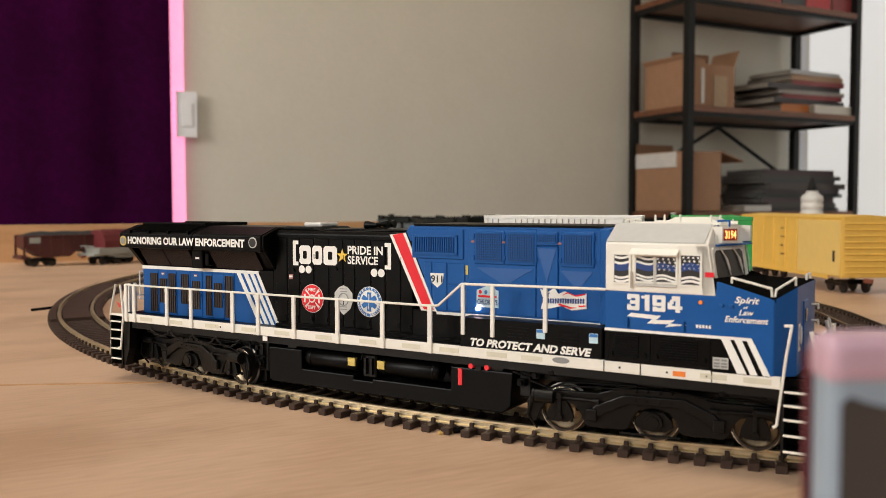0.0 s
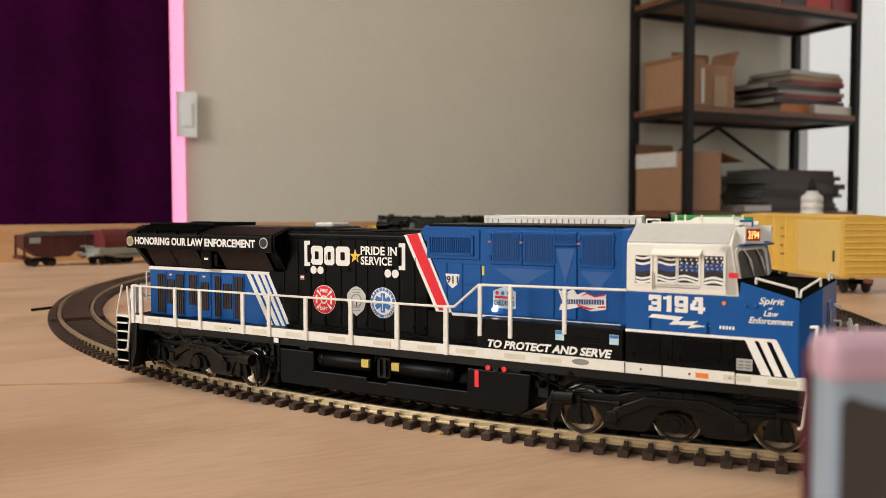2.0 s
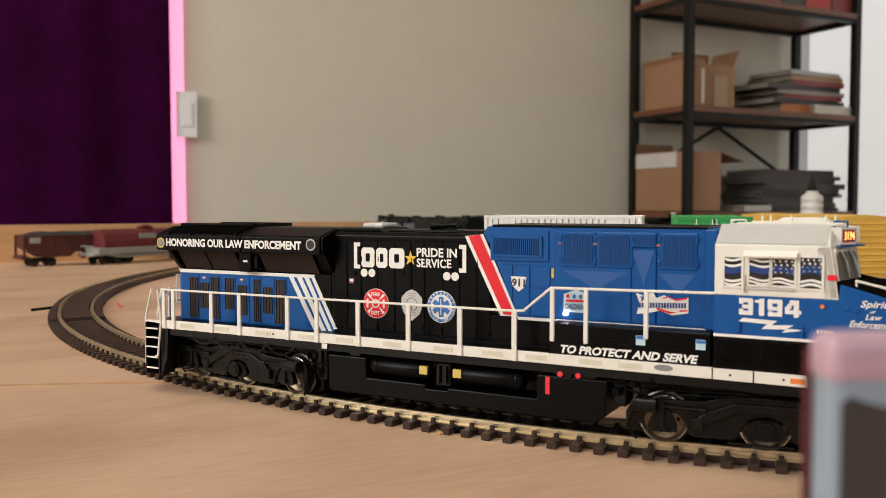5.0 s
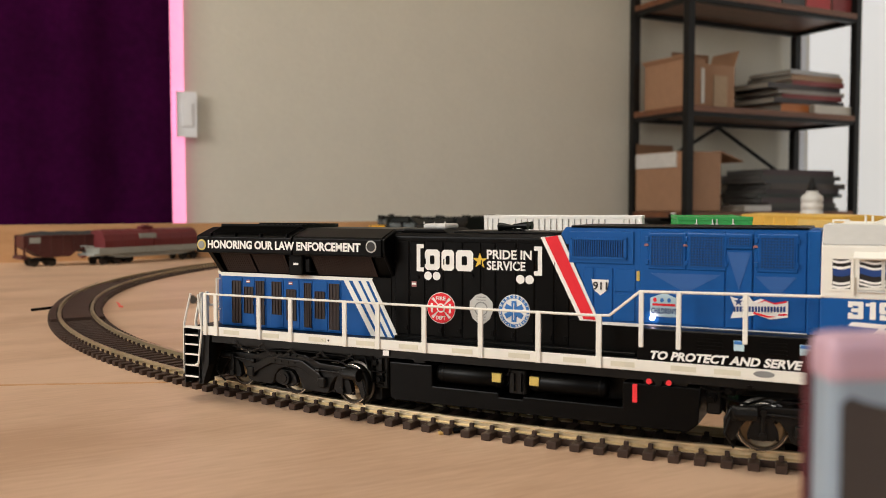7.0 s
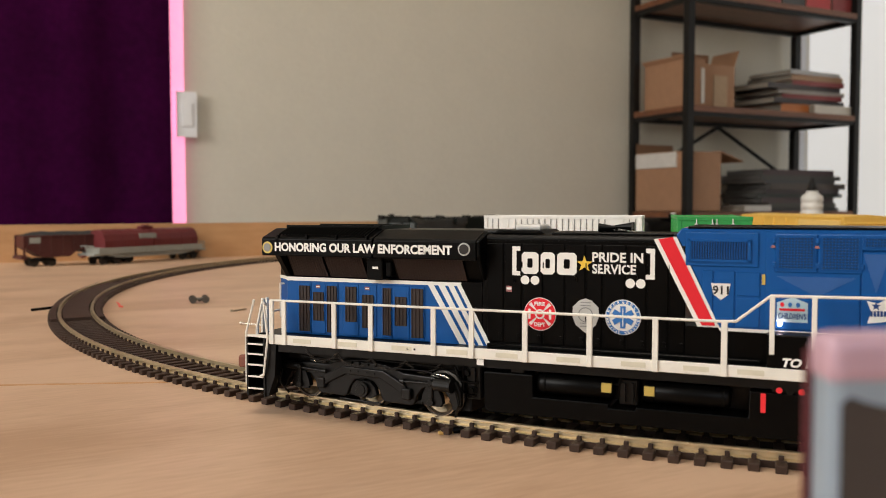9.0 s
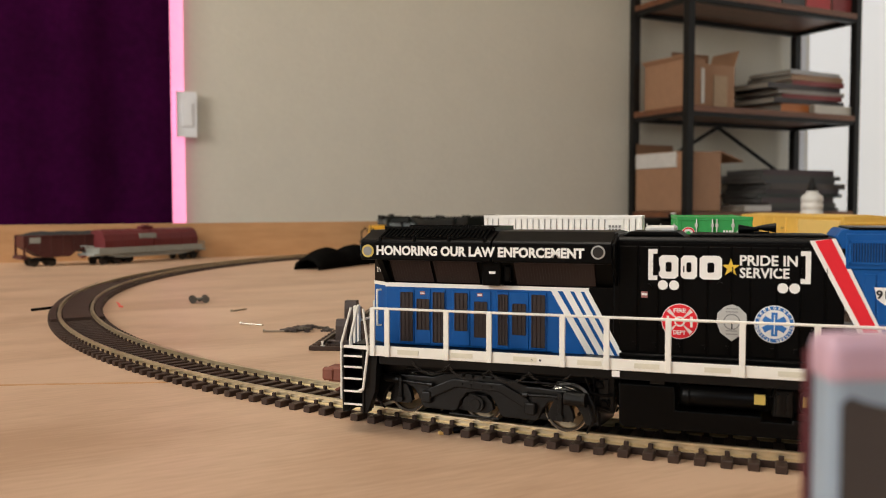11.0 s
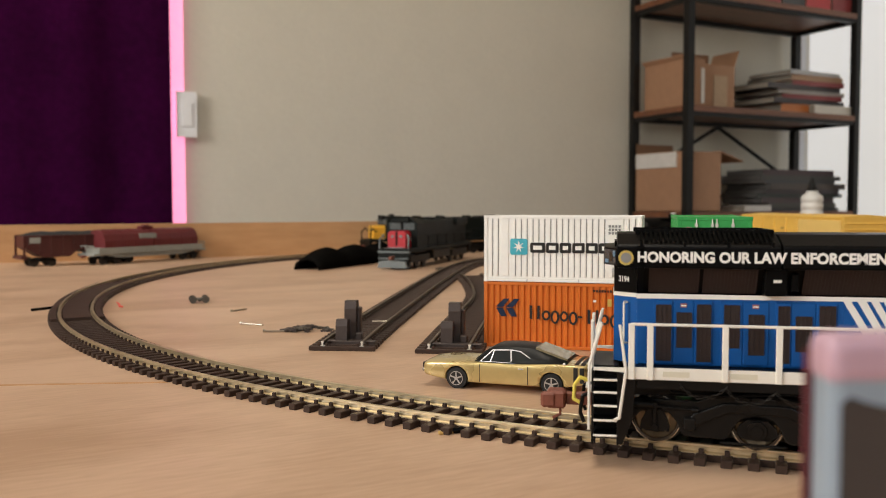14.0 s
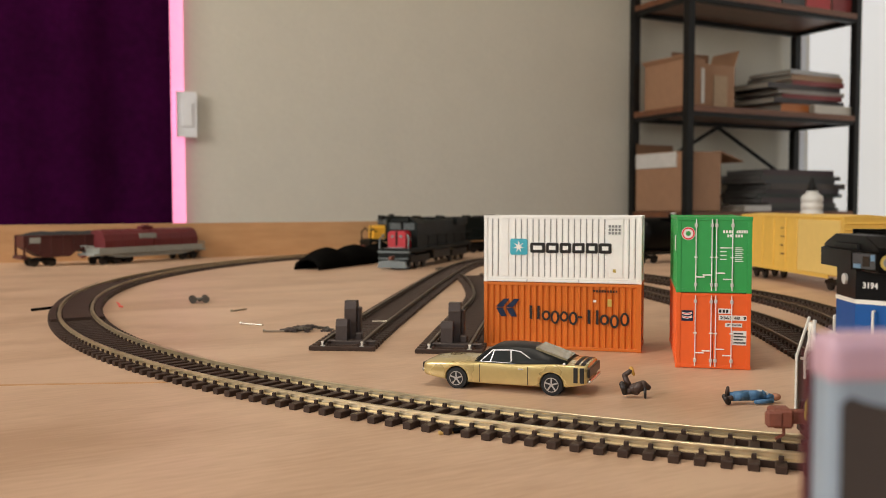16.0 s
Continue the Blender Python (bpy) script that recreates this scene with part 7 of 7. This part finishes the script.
def road_loco(m, body, nose, trim, label):
    c = thing("locomotive", label, "locomotive", m)
    part("frame", box(B(), -108, 108, -16.5, 16.5, 17, 21, 0.4), body, c, "dark grey sill")
    part("hood", prism(B(), [(-10.5, 21), (10.5, 21), (10.5, 47), (8, 49), (-8, 49), (-10.5, 47)], -102, 62, "x"), body, c)
    part("radiator", box(B(), -100, -58, -14, 14, 42, 50, 0.8), body, c)
    for x in (-80, -40, 0, 35):
        part("roof_fan", rod(B(), (x, 0, 48.8), (x, 0, 50.8), 6, 18), body, c)
    part("cab", prism(B(), [(-16.5, 21), (16.5, 21), (16.5, 46), (10, 50.5), (-10, 50.5), (-16.5, 46)], 60, 84, "x"), body, c, "dark grey cab")
    part("windshield", box(box(B(), 83.8, 84.6, -13.5, -1.5, 39.5, 46.5, 0.3), 83.8, 84.6, 1.5, 13.5, 39.5, 46.5, 0.3), PANE_GREY, c, "pale reflecting windshield")
    part("side_window", box(B(), 66, 80, -16.9, -16.2, 37, 44, 0.2), GLASS_DARK, c)
    part("nose", prism(B(), [(-9.5, 21), (9.5, 21), (9.5, 35.5), (7, 38.5), (-7, 38.5), (-9.5, 35.5)], 84, 100, "x"), nose, c, "red low nose" if nose is NOSE_RED else "yellow low nose")
    part("nose_stripe", box(B(), 99.6, 100.4, -1.0, 1.0, 24, 38.2), body, c)
    part("number_box", box(B(), 83, 87, -8, 8, 47, 51.5, 0.4), body, c)
    for y in (-4.5, 4.5):
        part("headlight", rod(B(), (99.5, y, 33), (100.8, y, 33), 1.5, 14), LOCO_GREY, c)
    part("step_band", box(B(), 99.8, 100.5, -9.6, 9.6, 21, 22, 0.1), trim, c)
    part("pilot", prism(B(), [(-16, 4.8), (16, 4.8), (16, 16.8), (-16, 16.8)], 105, 109, "x"), body, c)
    part("front_step", box(box(B(), 104, 110, -16.6, 16.6, 16.9, 18.6, 0.3), 106, 110.5, -16, 16, 10.6, 11.8, 0.3), trim, c, "worn pale step edges")
    part("plow", prism(B(), [(-15.5, 2.2), (15.5, 2.2), (14, 8.5), (5, 9.5), (-5, 9.5), (-14, 8.5)], 109, 113, "x"), trim, c, "pale grey snow plow")
    part("coupler", box(B(), 109, 118, -1.6, 1.6, 10.5, 13.5, 0.3), RUST, c)
    for s in (-1, 1):
        part("end_rail", wire(B(), [(107, s * 15, 8), (107, s * 15.5, 30), (103, s * 13, 35), (98, s * 14.5, 30)], 0.8), trim, c, "pale bent handrail")
        part("handrail", wire(B(), [(56, s * 16.4, 33), (-104, s * 16.4, 33)], 0.4), body, c)
        for x in (-100, -70, -40, -10, 20, 50):
            part("stanchion", rod(B(), (x, s * 16.4, 20), (x, s * 16.4, 33), 0.4, 6), body, c)
        part("fuel_tank", box(B(), -30, 30, min(s * 6, s * 15), max(s * 6, s * 15), 7, 17, 1.0), UNDER, c)
    for px in (-68, 68):
        t = part("truck", box(box(B(), px - 30, px + 30, -14, -11, 6, 14, 1), px - 30, px + 30, 11, 14, 6, 14, 1), UNDER, c, "black six-wheel truck")
        for dx in (-22, 0, 22):
            for s in (-1, 1):
                part("wheel", rod(B(), (px + dx, s * 7.5, 5.8), (px + dx, s * 10, 5.8), 5.8, 18), WHEEL, t)
    part("antenna", box(B(), 68, 74, -3, 3, 50, 53, 0.5), body, c)
    return c


coil_car(pose(-.3440, 1.000, 0, 0, 0, 59))
hopper_car(pose(-.3990, .951, 0, 0, 0, 42))
boxcar(pose(.2965, .7060, 0, 0, 0, 93.5) )
tank_car(pose(.262, .985, 0, 0, 0, 32), BLACK, "glossy black model tank car behind the containers")
road_loco(pose(-.0150, .965, 0, 0, 0, 251.5), DARK_GREY, NOSE_RED, LOCO_GREY, "dark grey model locomotive with a red nose")
road_loco(pose(-.004, 1.166, 0, 0, 0, 207), DARK_GREY, ORANGE_Y, DARK_GREY, "dark model locomotive with a yellow nose by the rim")
bk = thing("hopper_car", "black model gondola behind the dark grey locomotive", "freight car", pose(.135, 1.175, 0, 0, 0, 60))
part("body", box(B(), -70, 70, -15, 15, 9, 44, 0.5), BLACK, bk, "black flat-sided body")
for i in range(9):
    part("rib", box(B(), -66 + i * 16.5, -64.6 + i * 16.5, -15.8, 15.8, 10, 44, 0.2), BLACK, bk)
for x in (-48, 48):
    bogie(bk, x)

# a black arched load cover lying on the table
bm = B()
rows = []
for i in range(31):
    x = -92 + i * 6.1
    h = 21.0 * (0.72 + 0.28 * abs(math.sin(math.pi * (i / 30) * 3))) * (0.75 + 0.25 * min(1, i / 6))
    w = 16.0
    rows.append([(x, -w, 0), (x, -w * 0.86, h * 0.62), (x, -w * 0.45, h * 0.96), (x, 0, h * 1.04), (x, w * 0.45, h * 0.96), (x, w * 0.86, h * 0.62), (x, w, 0), (x, w * 0.8, 0), (x, w * 0.6, h * 0.6), (x, 0, h * 0.86), (x, -w * 0.6, h * 0.6), (x, -w * 0.8, 0)])
solid("load_cover", loft(bm, rows), MATTE_BLACK, "lumpy black arched coal load insert on the table", "model part", pose(-.098, .945, 0, 0, 0, 66), smooth=True)

# ---- blurred device standing close to the camera ----
LILAC = mat("lilac_metal_case", (0.30, 0.37, 0.44), 0.45, 0.1, vary=0.05, scale=200)
PINK_CASE = mat("pink_lilac_case_top", (0.56, 0.37, 0.45), 0.4, 0.1, vary=0.12, scale=120)
PHONE = thing("phone", "lilac-edged phone with a dark back standing on the table", "phone", pose(.0288, .0640, 0, 0, 0, 4))
part("case", box(B(), 0, 34, 0, 3.3, 0, 54.2, 1.2, 3), LILAC, PHONE, "lilac metal case")
part("top_band", box(B(), -0.15, 34.1, -0.25, 3.5, 50.4, 54.35, 1.1, 3), PINK_CASE, PHONE, "pinkish lilac top edge")
part("screen", prism(B(), [(1.0, 2.0), (32, 2.0), (32, 48.0), (6.0, 48.5), (3.0, 49.2), (1.7, 49.7), (1.0, 49.2)], -0.15, 0.5, "y"), mat("dark_grey_glass", (0.05, 0.043, 0.04), 0.25), PHONE, "dark glass face")
part("edge_strip", box(B(), -0.25, 0.9, 3.1, 3.6, 1.0, 52.8, 0.15), mat("dark_red_bumper", (0.11, 0.014, 0.020), 0.5), PHONE, "dark red bumper edge")

# ---- curtain, switch and pink wall glow ----
bm = B()
outer, inner = [], []
n = 150
for i in range(n + 1):
    a = -1.25 + 1.650 * i / n
    d = 0.007 * math.sin(i * 0.42) + 0.008 * math.sin(i * 0.23 + 1)
    outer.append(tuple(room(a, 2.352 + d).xy))
    inner.append(tuple(room(a, 2.355 + d).xy))
prism(bm, outer + inner[::-1], FZ + 0.02, 1.45, "z")
solid("curtain", bm, CURTAIN, "dark purple velvet curtain hanging in soft folds", "curtain", k=1)
bm = rod(B(), room(-1.35, 2.352, 1.46), room(0.46, 2.352, 1.46), 0.012, 12)
cr = solid("curtain_rod", bm, BLACK_STEEL, "black curtain rod above the purple curtain", "curtain rod", k=1)
part("rod_bracket", rod(B(), room(0.44, 2.352, 1.46), room(0.44, 2.40, 1.46), 0.008, 8), BLACK_STEEL, cr, k=1)
part("rod_bracket", rod(B(), room(-1.3, 2.352, 1.46), room(-1.3, 2.40, 1.46), 0.008, 8), BLACK_STEEL, cr, k=1)
# Pink light falling on the wall is made as an emissive strip.
PINK = mat("pink_lit_wall", (0.9, 0.5, 0.7), 0.5, emit=(1.0, 0.29, 0.50), glow=1.02)
bm = B()
prism(bm, [tuple(room(a, b).xy) for a, b in ((0.36, 2.384), (0.441, 2.384), (0.441, 2.399), (0.36, 2.399))], FZ + 0.1, 1.4, "z")
WALL_GLOW = solid("led_strip", bm, PINK, "glowing pink strip standing for wall lit from behind the curtain", "light strip", k=1)
wall_mount = B()
prism(wall_mount, [tuple(room(a, b).xy) for a, b in ((0.352, 2.384), (0.360, 2.384), (0.360, 2.4), (0.352, 2.4))], FZ + 0.1, 1.4, "z")
part("channel", wall_mount, TRIM, WALL_GLOW, "white plastic channel", k=1)
SW = thing("light_switch", "white plastic rocker light switch on the wall", "light switch", Matrix())


def wall_box(name, a0, a1, b0, b1, z0, z1, material, parent=None, label=""):
    bm = B()
    prism(bm, [tuple(room(a, b).xy) for a, b in ((a0, b0), (a1, b0), (a1, b1), (a0, b1))], z0, z1, "z")
    return part(name, bm, material, parent, label, k=1)


wall_box("plate", 0.418, 0.470, 2.364, 2.376, 0.246, 0.366, TRIM, SW)
wall_box("back_box", 0.440, 0.472, 2.376, 2.400, 0.25, 0.366, TRIM, SW)
wall_box("rocker", 0.432, 0.456, 2.358, 2.364, 0.275, 0.340, TRIM, SW)

# ---- bookshelf ----
SHELF = thing("bookshelf", "black steel bookshelf with walnut boards against the wall", "bookshelf", Matrix())
SHX = -0.019
SA0, SA1, SB0, SB1 = 1.945 + SHX, 2.715 + SHX, 2.085, 2.345
for a in (SA0, SA1):
    for b in (SB0, SB1):
        wall_box("post", a - 0.0125, a + 0.0125, b - 0.0125, b + 0.0125, FZ, 1.15, BLACK_STEEL, SHELF, "square black steel post")
for z in (-0.31, 0.025, 0.36, 0.715, 1.07):
    wall_box("shelf_board", SA0 - 0.012, SA1 + 0.012, SB0 - 0.012, SB1 + 0.012, z, z + 0.018, SHELF_WOOD, SHELF, "walnut shelf board")
    for b in (SB0, SB1):
        wall_box("rail", SA0, SA1, b - 0.01, b + 0.01, z - 0.014, z, BLACK_STEEL, SHELF)
    for a in (SA0, SA1):
        wall_box("rail", a - 0.01, a + 0.01, SB0, SB1, z - 0.014, z, BLACK_STEEL, SHELF)
for (a0, z0), (a1, z1) in (((SA0, 0.15), ((SA0 + SA1) / 2, 0.345)), ((SA1, 0.15), ((SA0 + SA1) / 2, 0.345))):
    part("brace", rod(B(), room(a0, SB1 + 0.004, z0), room(a1, SB1 + 0.004, z1), 0.007, 8), BLACK_STEEL, SHELF, k=1)

CARD = mat("brown_cardboard", (0.36, 0.20, 0.115), 0.75, vary=0.1, scale=40, bump=0.1)
TAPE = mat("paper_label_white", (0.62, 0.60, 0.57), 0.6)


TAN_LABEL = mat("tan_paper_label", (0.42, 0.30, 0.19), 0.65, vary=0.1, scale=60)
PAPER = mat("aged_page_edges", (0.26, 0.23, 0.19), 0.7, vary=0.15, scale=80)


def carton(a0, a1, b0, b1, z0, z1, label, flaps, tape, tone=TAPE):
    c = thing("cardboard_box", label, "cardboard box", Matrix(), "cardboard boxes on the shelf")
    a0, a1 = a0 + SHX, a1 + SHX
    t = 0.004
    for n_, r in (("bottom", (a0, a1, b0, b1, z0, z0 + t)), ("side", (a0, a1, b0, b0 + t, z0, z1)), ("side", (a0, a1, b1 - t, b1, z0, z1)), ("side", (a0, a0 + t, b0 + t, b1 - t, z0, z1)), ("side", (a1 - t, a1, b0 + t, b1 - t, z0, z1))):
        wall_box(n_, *r, CARD, c)
    for kind, size, rise in flaps:
        bm = B()
        if kind == "front":
            p = [room(a0, b0, z1), room(a1, b0, z1), room(a1, b0 - size, z1 + rise), room(a0, b0 - size, z1 + rise)]
        elif kind == "right":
            p = [room(a1, b0, z1), room(a1, b1, z1), room(a1 + size, b1, z1 + rise), room(a1 + size, b0, z1 + rise)]
        elif kind == "left":
            p = [room(a0, b0, z1), room(a0, b1, z1), room(a0 - size, b1, z1 + rise), room(a0 - size, b0, z1 + rise)]
        else:
            p = [room(a0, b1, z1), room(a1, b1, z1), room(a1, b1 + size, z1 + rise), room(a0, b1 + size, z1 + rise)]
        lo = [bm.verts.new(v) for v in p]
        hi = [bm.verts.new(v + Vector((0, 0, 0.004))) for v in p]
        bm.faces.new(lo[::-1])
        bm.faces.new(hi)
        for i in range(4):
            bm.faces.new((lo[i], lo[(i + 1) % 4], hi[(i + 1) % 4], hi[i]))
        part("flap", bm, CARD, c, k=1)
    for r in tape:
        wall_box("paper_label", r[0] + SHX, r[1] + SHX, *r[2:], tone, c)
    return c


carton(1.972, 2.025, 2.10, 2.325, 0.379, 0.530, "open brown cardboard box on the middle shelf", (("left", 0.012, 0.010), ("back", 0.0, 0.012)), ((2.010, 2.022, 2.0965, 2.0995, 0.39, 0.50),))
carton(2.038, 2.205, 2.15, 2.27, 0.379, 0.525, "small brown cardboard box with raised flap", (("back", 0.0, 0.05), ("right", 0.02, 0.05)), ((2.11, 2.17, 2.1465, 2.1495, 0.385, 0.49),), TAN_LABEL)
carton(1.938, 2.10, 2.10, 2.325, 0.044, 0.236, "brown cardboard box with a large paper label", (("right", 0.10, -0.03), ("back", 0.0, 0.03)), ((1.934, 1.9375, 2.125, 2.322, 0.186, 0.234),))


GREY_PAGES = mat("grey_magazine_pages", (0.12, 0.115, 0.11), 0.7, vary=0.25, scale=80)


def flat_book(a0, a1, b0, b1, z, h, rgb, label, turn=0.0, pages=None):
    a0, a1 = a0 + SHX, a1 + SHX
    c = thing("book", label, "book", Matrix.Translation(room((a0 + a1) / 2, (b0 + b1) / 2, z)) @ Matrix.Rotation(A27 + turn, 4, "Z"), "books on the shelf")
    w, d = (a1 - a0) * 500, (b1 - b0) * 500
    col = mat("book_cover", rgb, 0.45, vary=0.08, scale=60)
    part("cover", box(box(box(B(), -w, w, -d, d, 0, 1.5), -w, w, -d, d, h * 1000 - 1.5, h * 1000), -w, w, -d, -d + 1.5, 1.5, h * 1000 - 1.5), col, c)
    part("page_block", box(B(), -w + 2, w - 2, -d + 1.6, d - 2, 1.5, h * 1000 - 1.5), pages or PAPER, c)
    return c


z = 0.378
for k, (h, rgb, sh, dw) in enumerate(((0.034, (0.48, 0.15, 0.03), 0.02, 0.0), (0.018, (0.02, 0.012, 0.012), -0.01, 0.04), (0.016, (0.22, 0.03, 0.03), 0.03, 0.0), (0.014, (0.30, 0.27, 0.24), 0.01, 0.03), (0.018, (0.03, 0.02, 0.02), -0.03, 0.0), (0.016, (0.26, 0.05, 0.05), 0.06, 0.02), (0.020, (0.34, 0.20, 0.11), 0.05, 0.01), (0.014, (0.42, 0.42, 0.42), 0.04, -0.01))):
    flat_book(2.36 + sh * 1.6, 2.69 + dw * 0.5, 2.12, 2.31 + dw, z, h, rgb, "hardcover book lying in a pile on the shelf", 0.06 * math.sin(k * 2.1))
    z += h
z = 0.378
flat_book(2.52, 2.72, 2.090, 2.118, z, 0.032, (0.62, 0.58, 0.50), "cream book lying on the shelf edge")
z = 0.043
for k in range(9):
    h = 0.012 + 0.004 * (k % 3)
    flat_book(2.33 + 0.02 * math.sin(k * 1.7), 2.70 + 0.02 * math.sin(k * 2.9), 2.13 + 0.012 * math.sin(k), 2.32, z, h, (0.022 + 0.012 * (k % 3), 0.022 + 0.010 * (k % 2), 0.024), "grey magazine in a loose stack", 0.05 * math.sin(k * 1.3), GREY_PAGES)
    z += h
z = 0.733
for k, (a0, a1, h, rgb) in enumerate(((2.02, 2.20, 0.05, (0.06, 0.25, 0.30)), (2.22, 2.36, 0.045, (0.30, 0.03, 0.04)), (2.37, 2.47, 0.05, (0.05, 0.05, 0.05)), (2.48, 2.60, 0.06, (0.50, 0.04, 0.04)), (2.61, 2.72, 0.055, (0.30, 0.05, 0.05)))):
    flat_book(a0, a1, 2.10, 2.30, z, h, rgb, "boxed book lying on the upper shelf")
    flat_book(a0 + 0.01, a1 - 0.005, 2.095, 2.28, z + h, 0.03, tuple(min(1, c * 0.6 + 0.08) for c in rgb), "boxed book lying on the upper shelf")
flat_book(2.20, 2.32, 2.09, 2.20, 0.044, 0.02, (0.55, 0.53, 0.50), "white booklet lying on the lower shelf")

BOTTLE = mat("frosted_bottle_plastic", (0.70, 0.70, 0.66), 0.35, vary=0.05, scale=60)
bt = thing("glue_bottle", "frosted white squeeze bottle with a dark nozzle on the rim", "bottle", Matrix.Translation(Vector((.655, 1.539, .0425))))
BS = 1.3
part("bottle_body", lathe(B(), [(r * BS, z * BS) for r, z in ((13, 0), (14.5, 2), (14.5, 8), (12.5, 10), (14.5, 12), (14.5, 18), (12.5, 20), (14.5, 22), (14, 28), (11, 31), (7.5, 33), (7.5, 36))], None, 24), BOTTLE, bt, smooth=True)
part("nozzle", lathe(B(), [(r * BS, z * BS) for r, z in ((7.5, 36), (6, 42), (3, 50), (2, 54))], None, 16), BLACK_STEEL, bt, smooth=True)

# ---- east window trim and daylight backdrop ----
WT = thing("window_1", "bright window with white painted trim", "window", Matrix(), kind="structure")
for b0, b1, z0, z1 in ((0.74, 0.80, -0.16, 1.41), (2.387, 2.395, -0.16, 1.41), (0.80, 2.387, -0.16, -0.10), (0.80, 2.387, 1.35, 1.41)):
    wall_box("window_frame", 2.775, 2.80, b0, b1, z0, z1, TRIM, WT, "white window casing")
for b in (1.28, 1.80):
    wall_box("mullion", 2.80, 2.83, b - 0.02, b + 0.02, -0.1, 1.35, TRIM, WT)
HAZE = mat("overcast_daylight", (0.8, 0.8, 0.8), 1.0, emit=(1.0, 0.90, 0.75), glow=0.42)
bm = B()
prism(bm, [tuple(room(a, b).xy) for a, b in ((4.2, -0.5), (4.25, -0.5), (4.25, 5.5), (4.2, 5.5))], -2, 4, "z")
solid("backdrop", bm, HAZE, "pale bright daylight outside the window", "backdrop", kind="structure", k=1)


def s_at(t):
    """Arc length of the locomotive on the track at t seconds."""
    for (t0, s0), (t1, s1) in zip(ROWS_S, ROWS_S[1:]):
        if t <= t1:
            return s0 + (s1 - s0) * (t - t0) / (t1 - t0)
    return ROWS_S[-1][1]


def motions():
    walk(LOCO, [(t, loco_pose(s)) for t, s in ROWS_S])
    for tr, px in TRUCKS:
        rows = []
        for t, s in ROWS_S:
            body = loco_pose(s).to_euler().z
            head = track_at(s - px * MM)[2] + math.pi
            rows.append((t, pose(px * MM, 0, 0, 0, 0, math.degrees(math.remainder(head - body, 2 * math.pi)))))
        walk(tr, rows)
    steps = [i * 0.2 for i in range(81)]
    for ws, x in WHEELS:
        walk(ws, [(t, pose(x * MM, 0, 10.2 * MM, 0, math.degrees((ROWS_S[0][1] - s_at(t)) / 0.006), 0)) for t in steps])


motions()
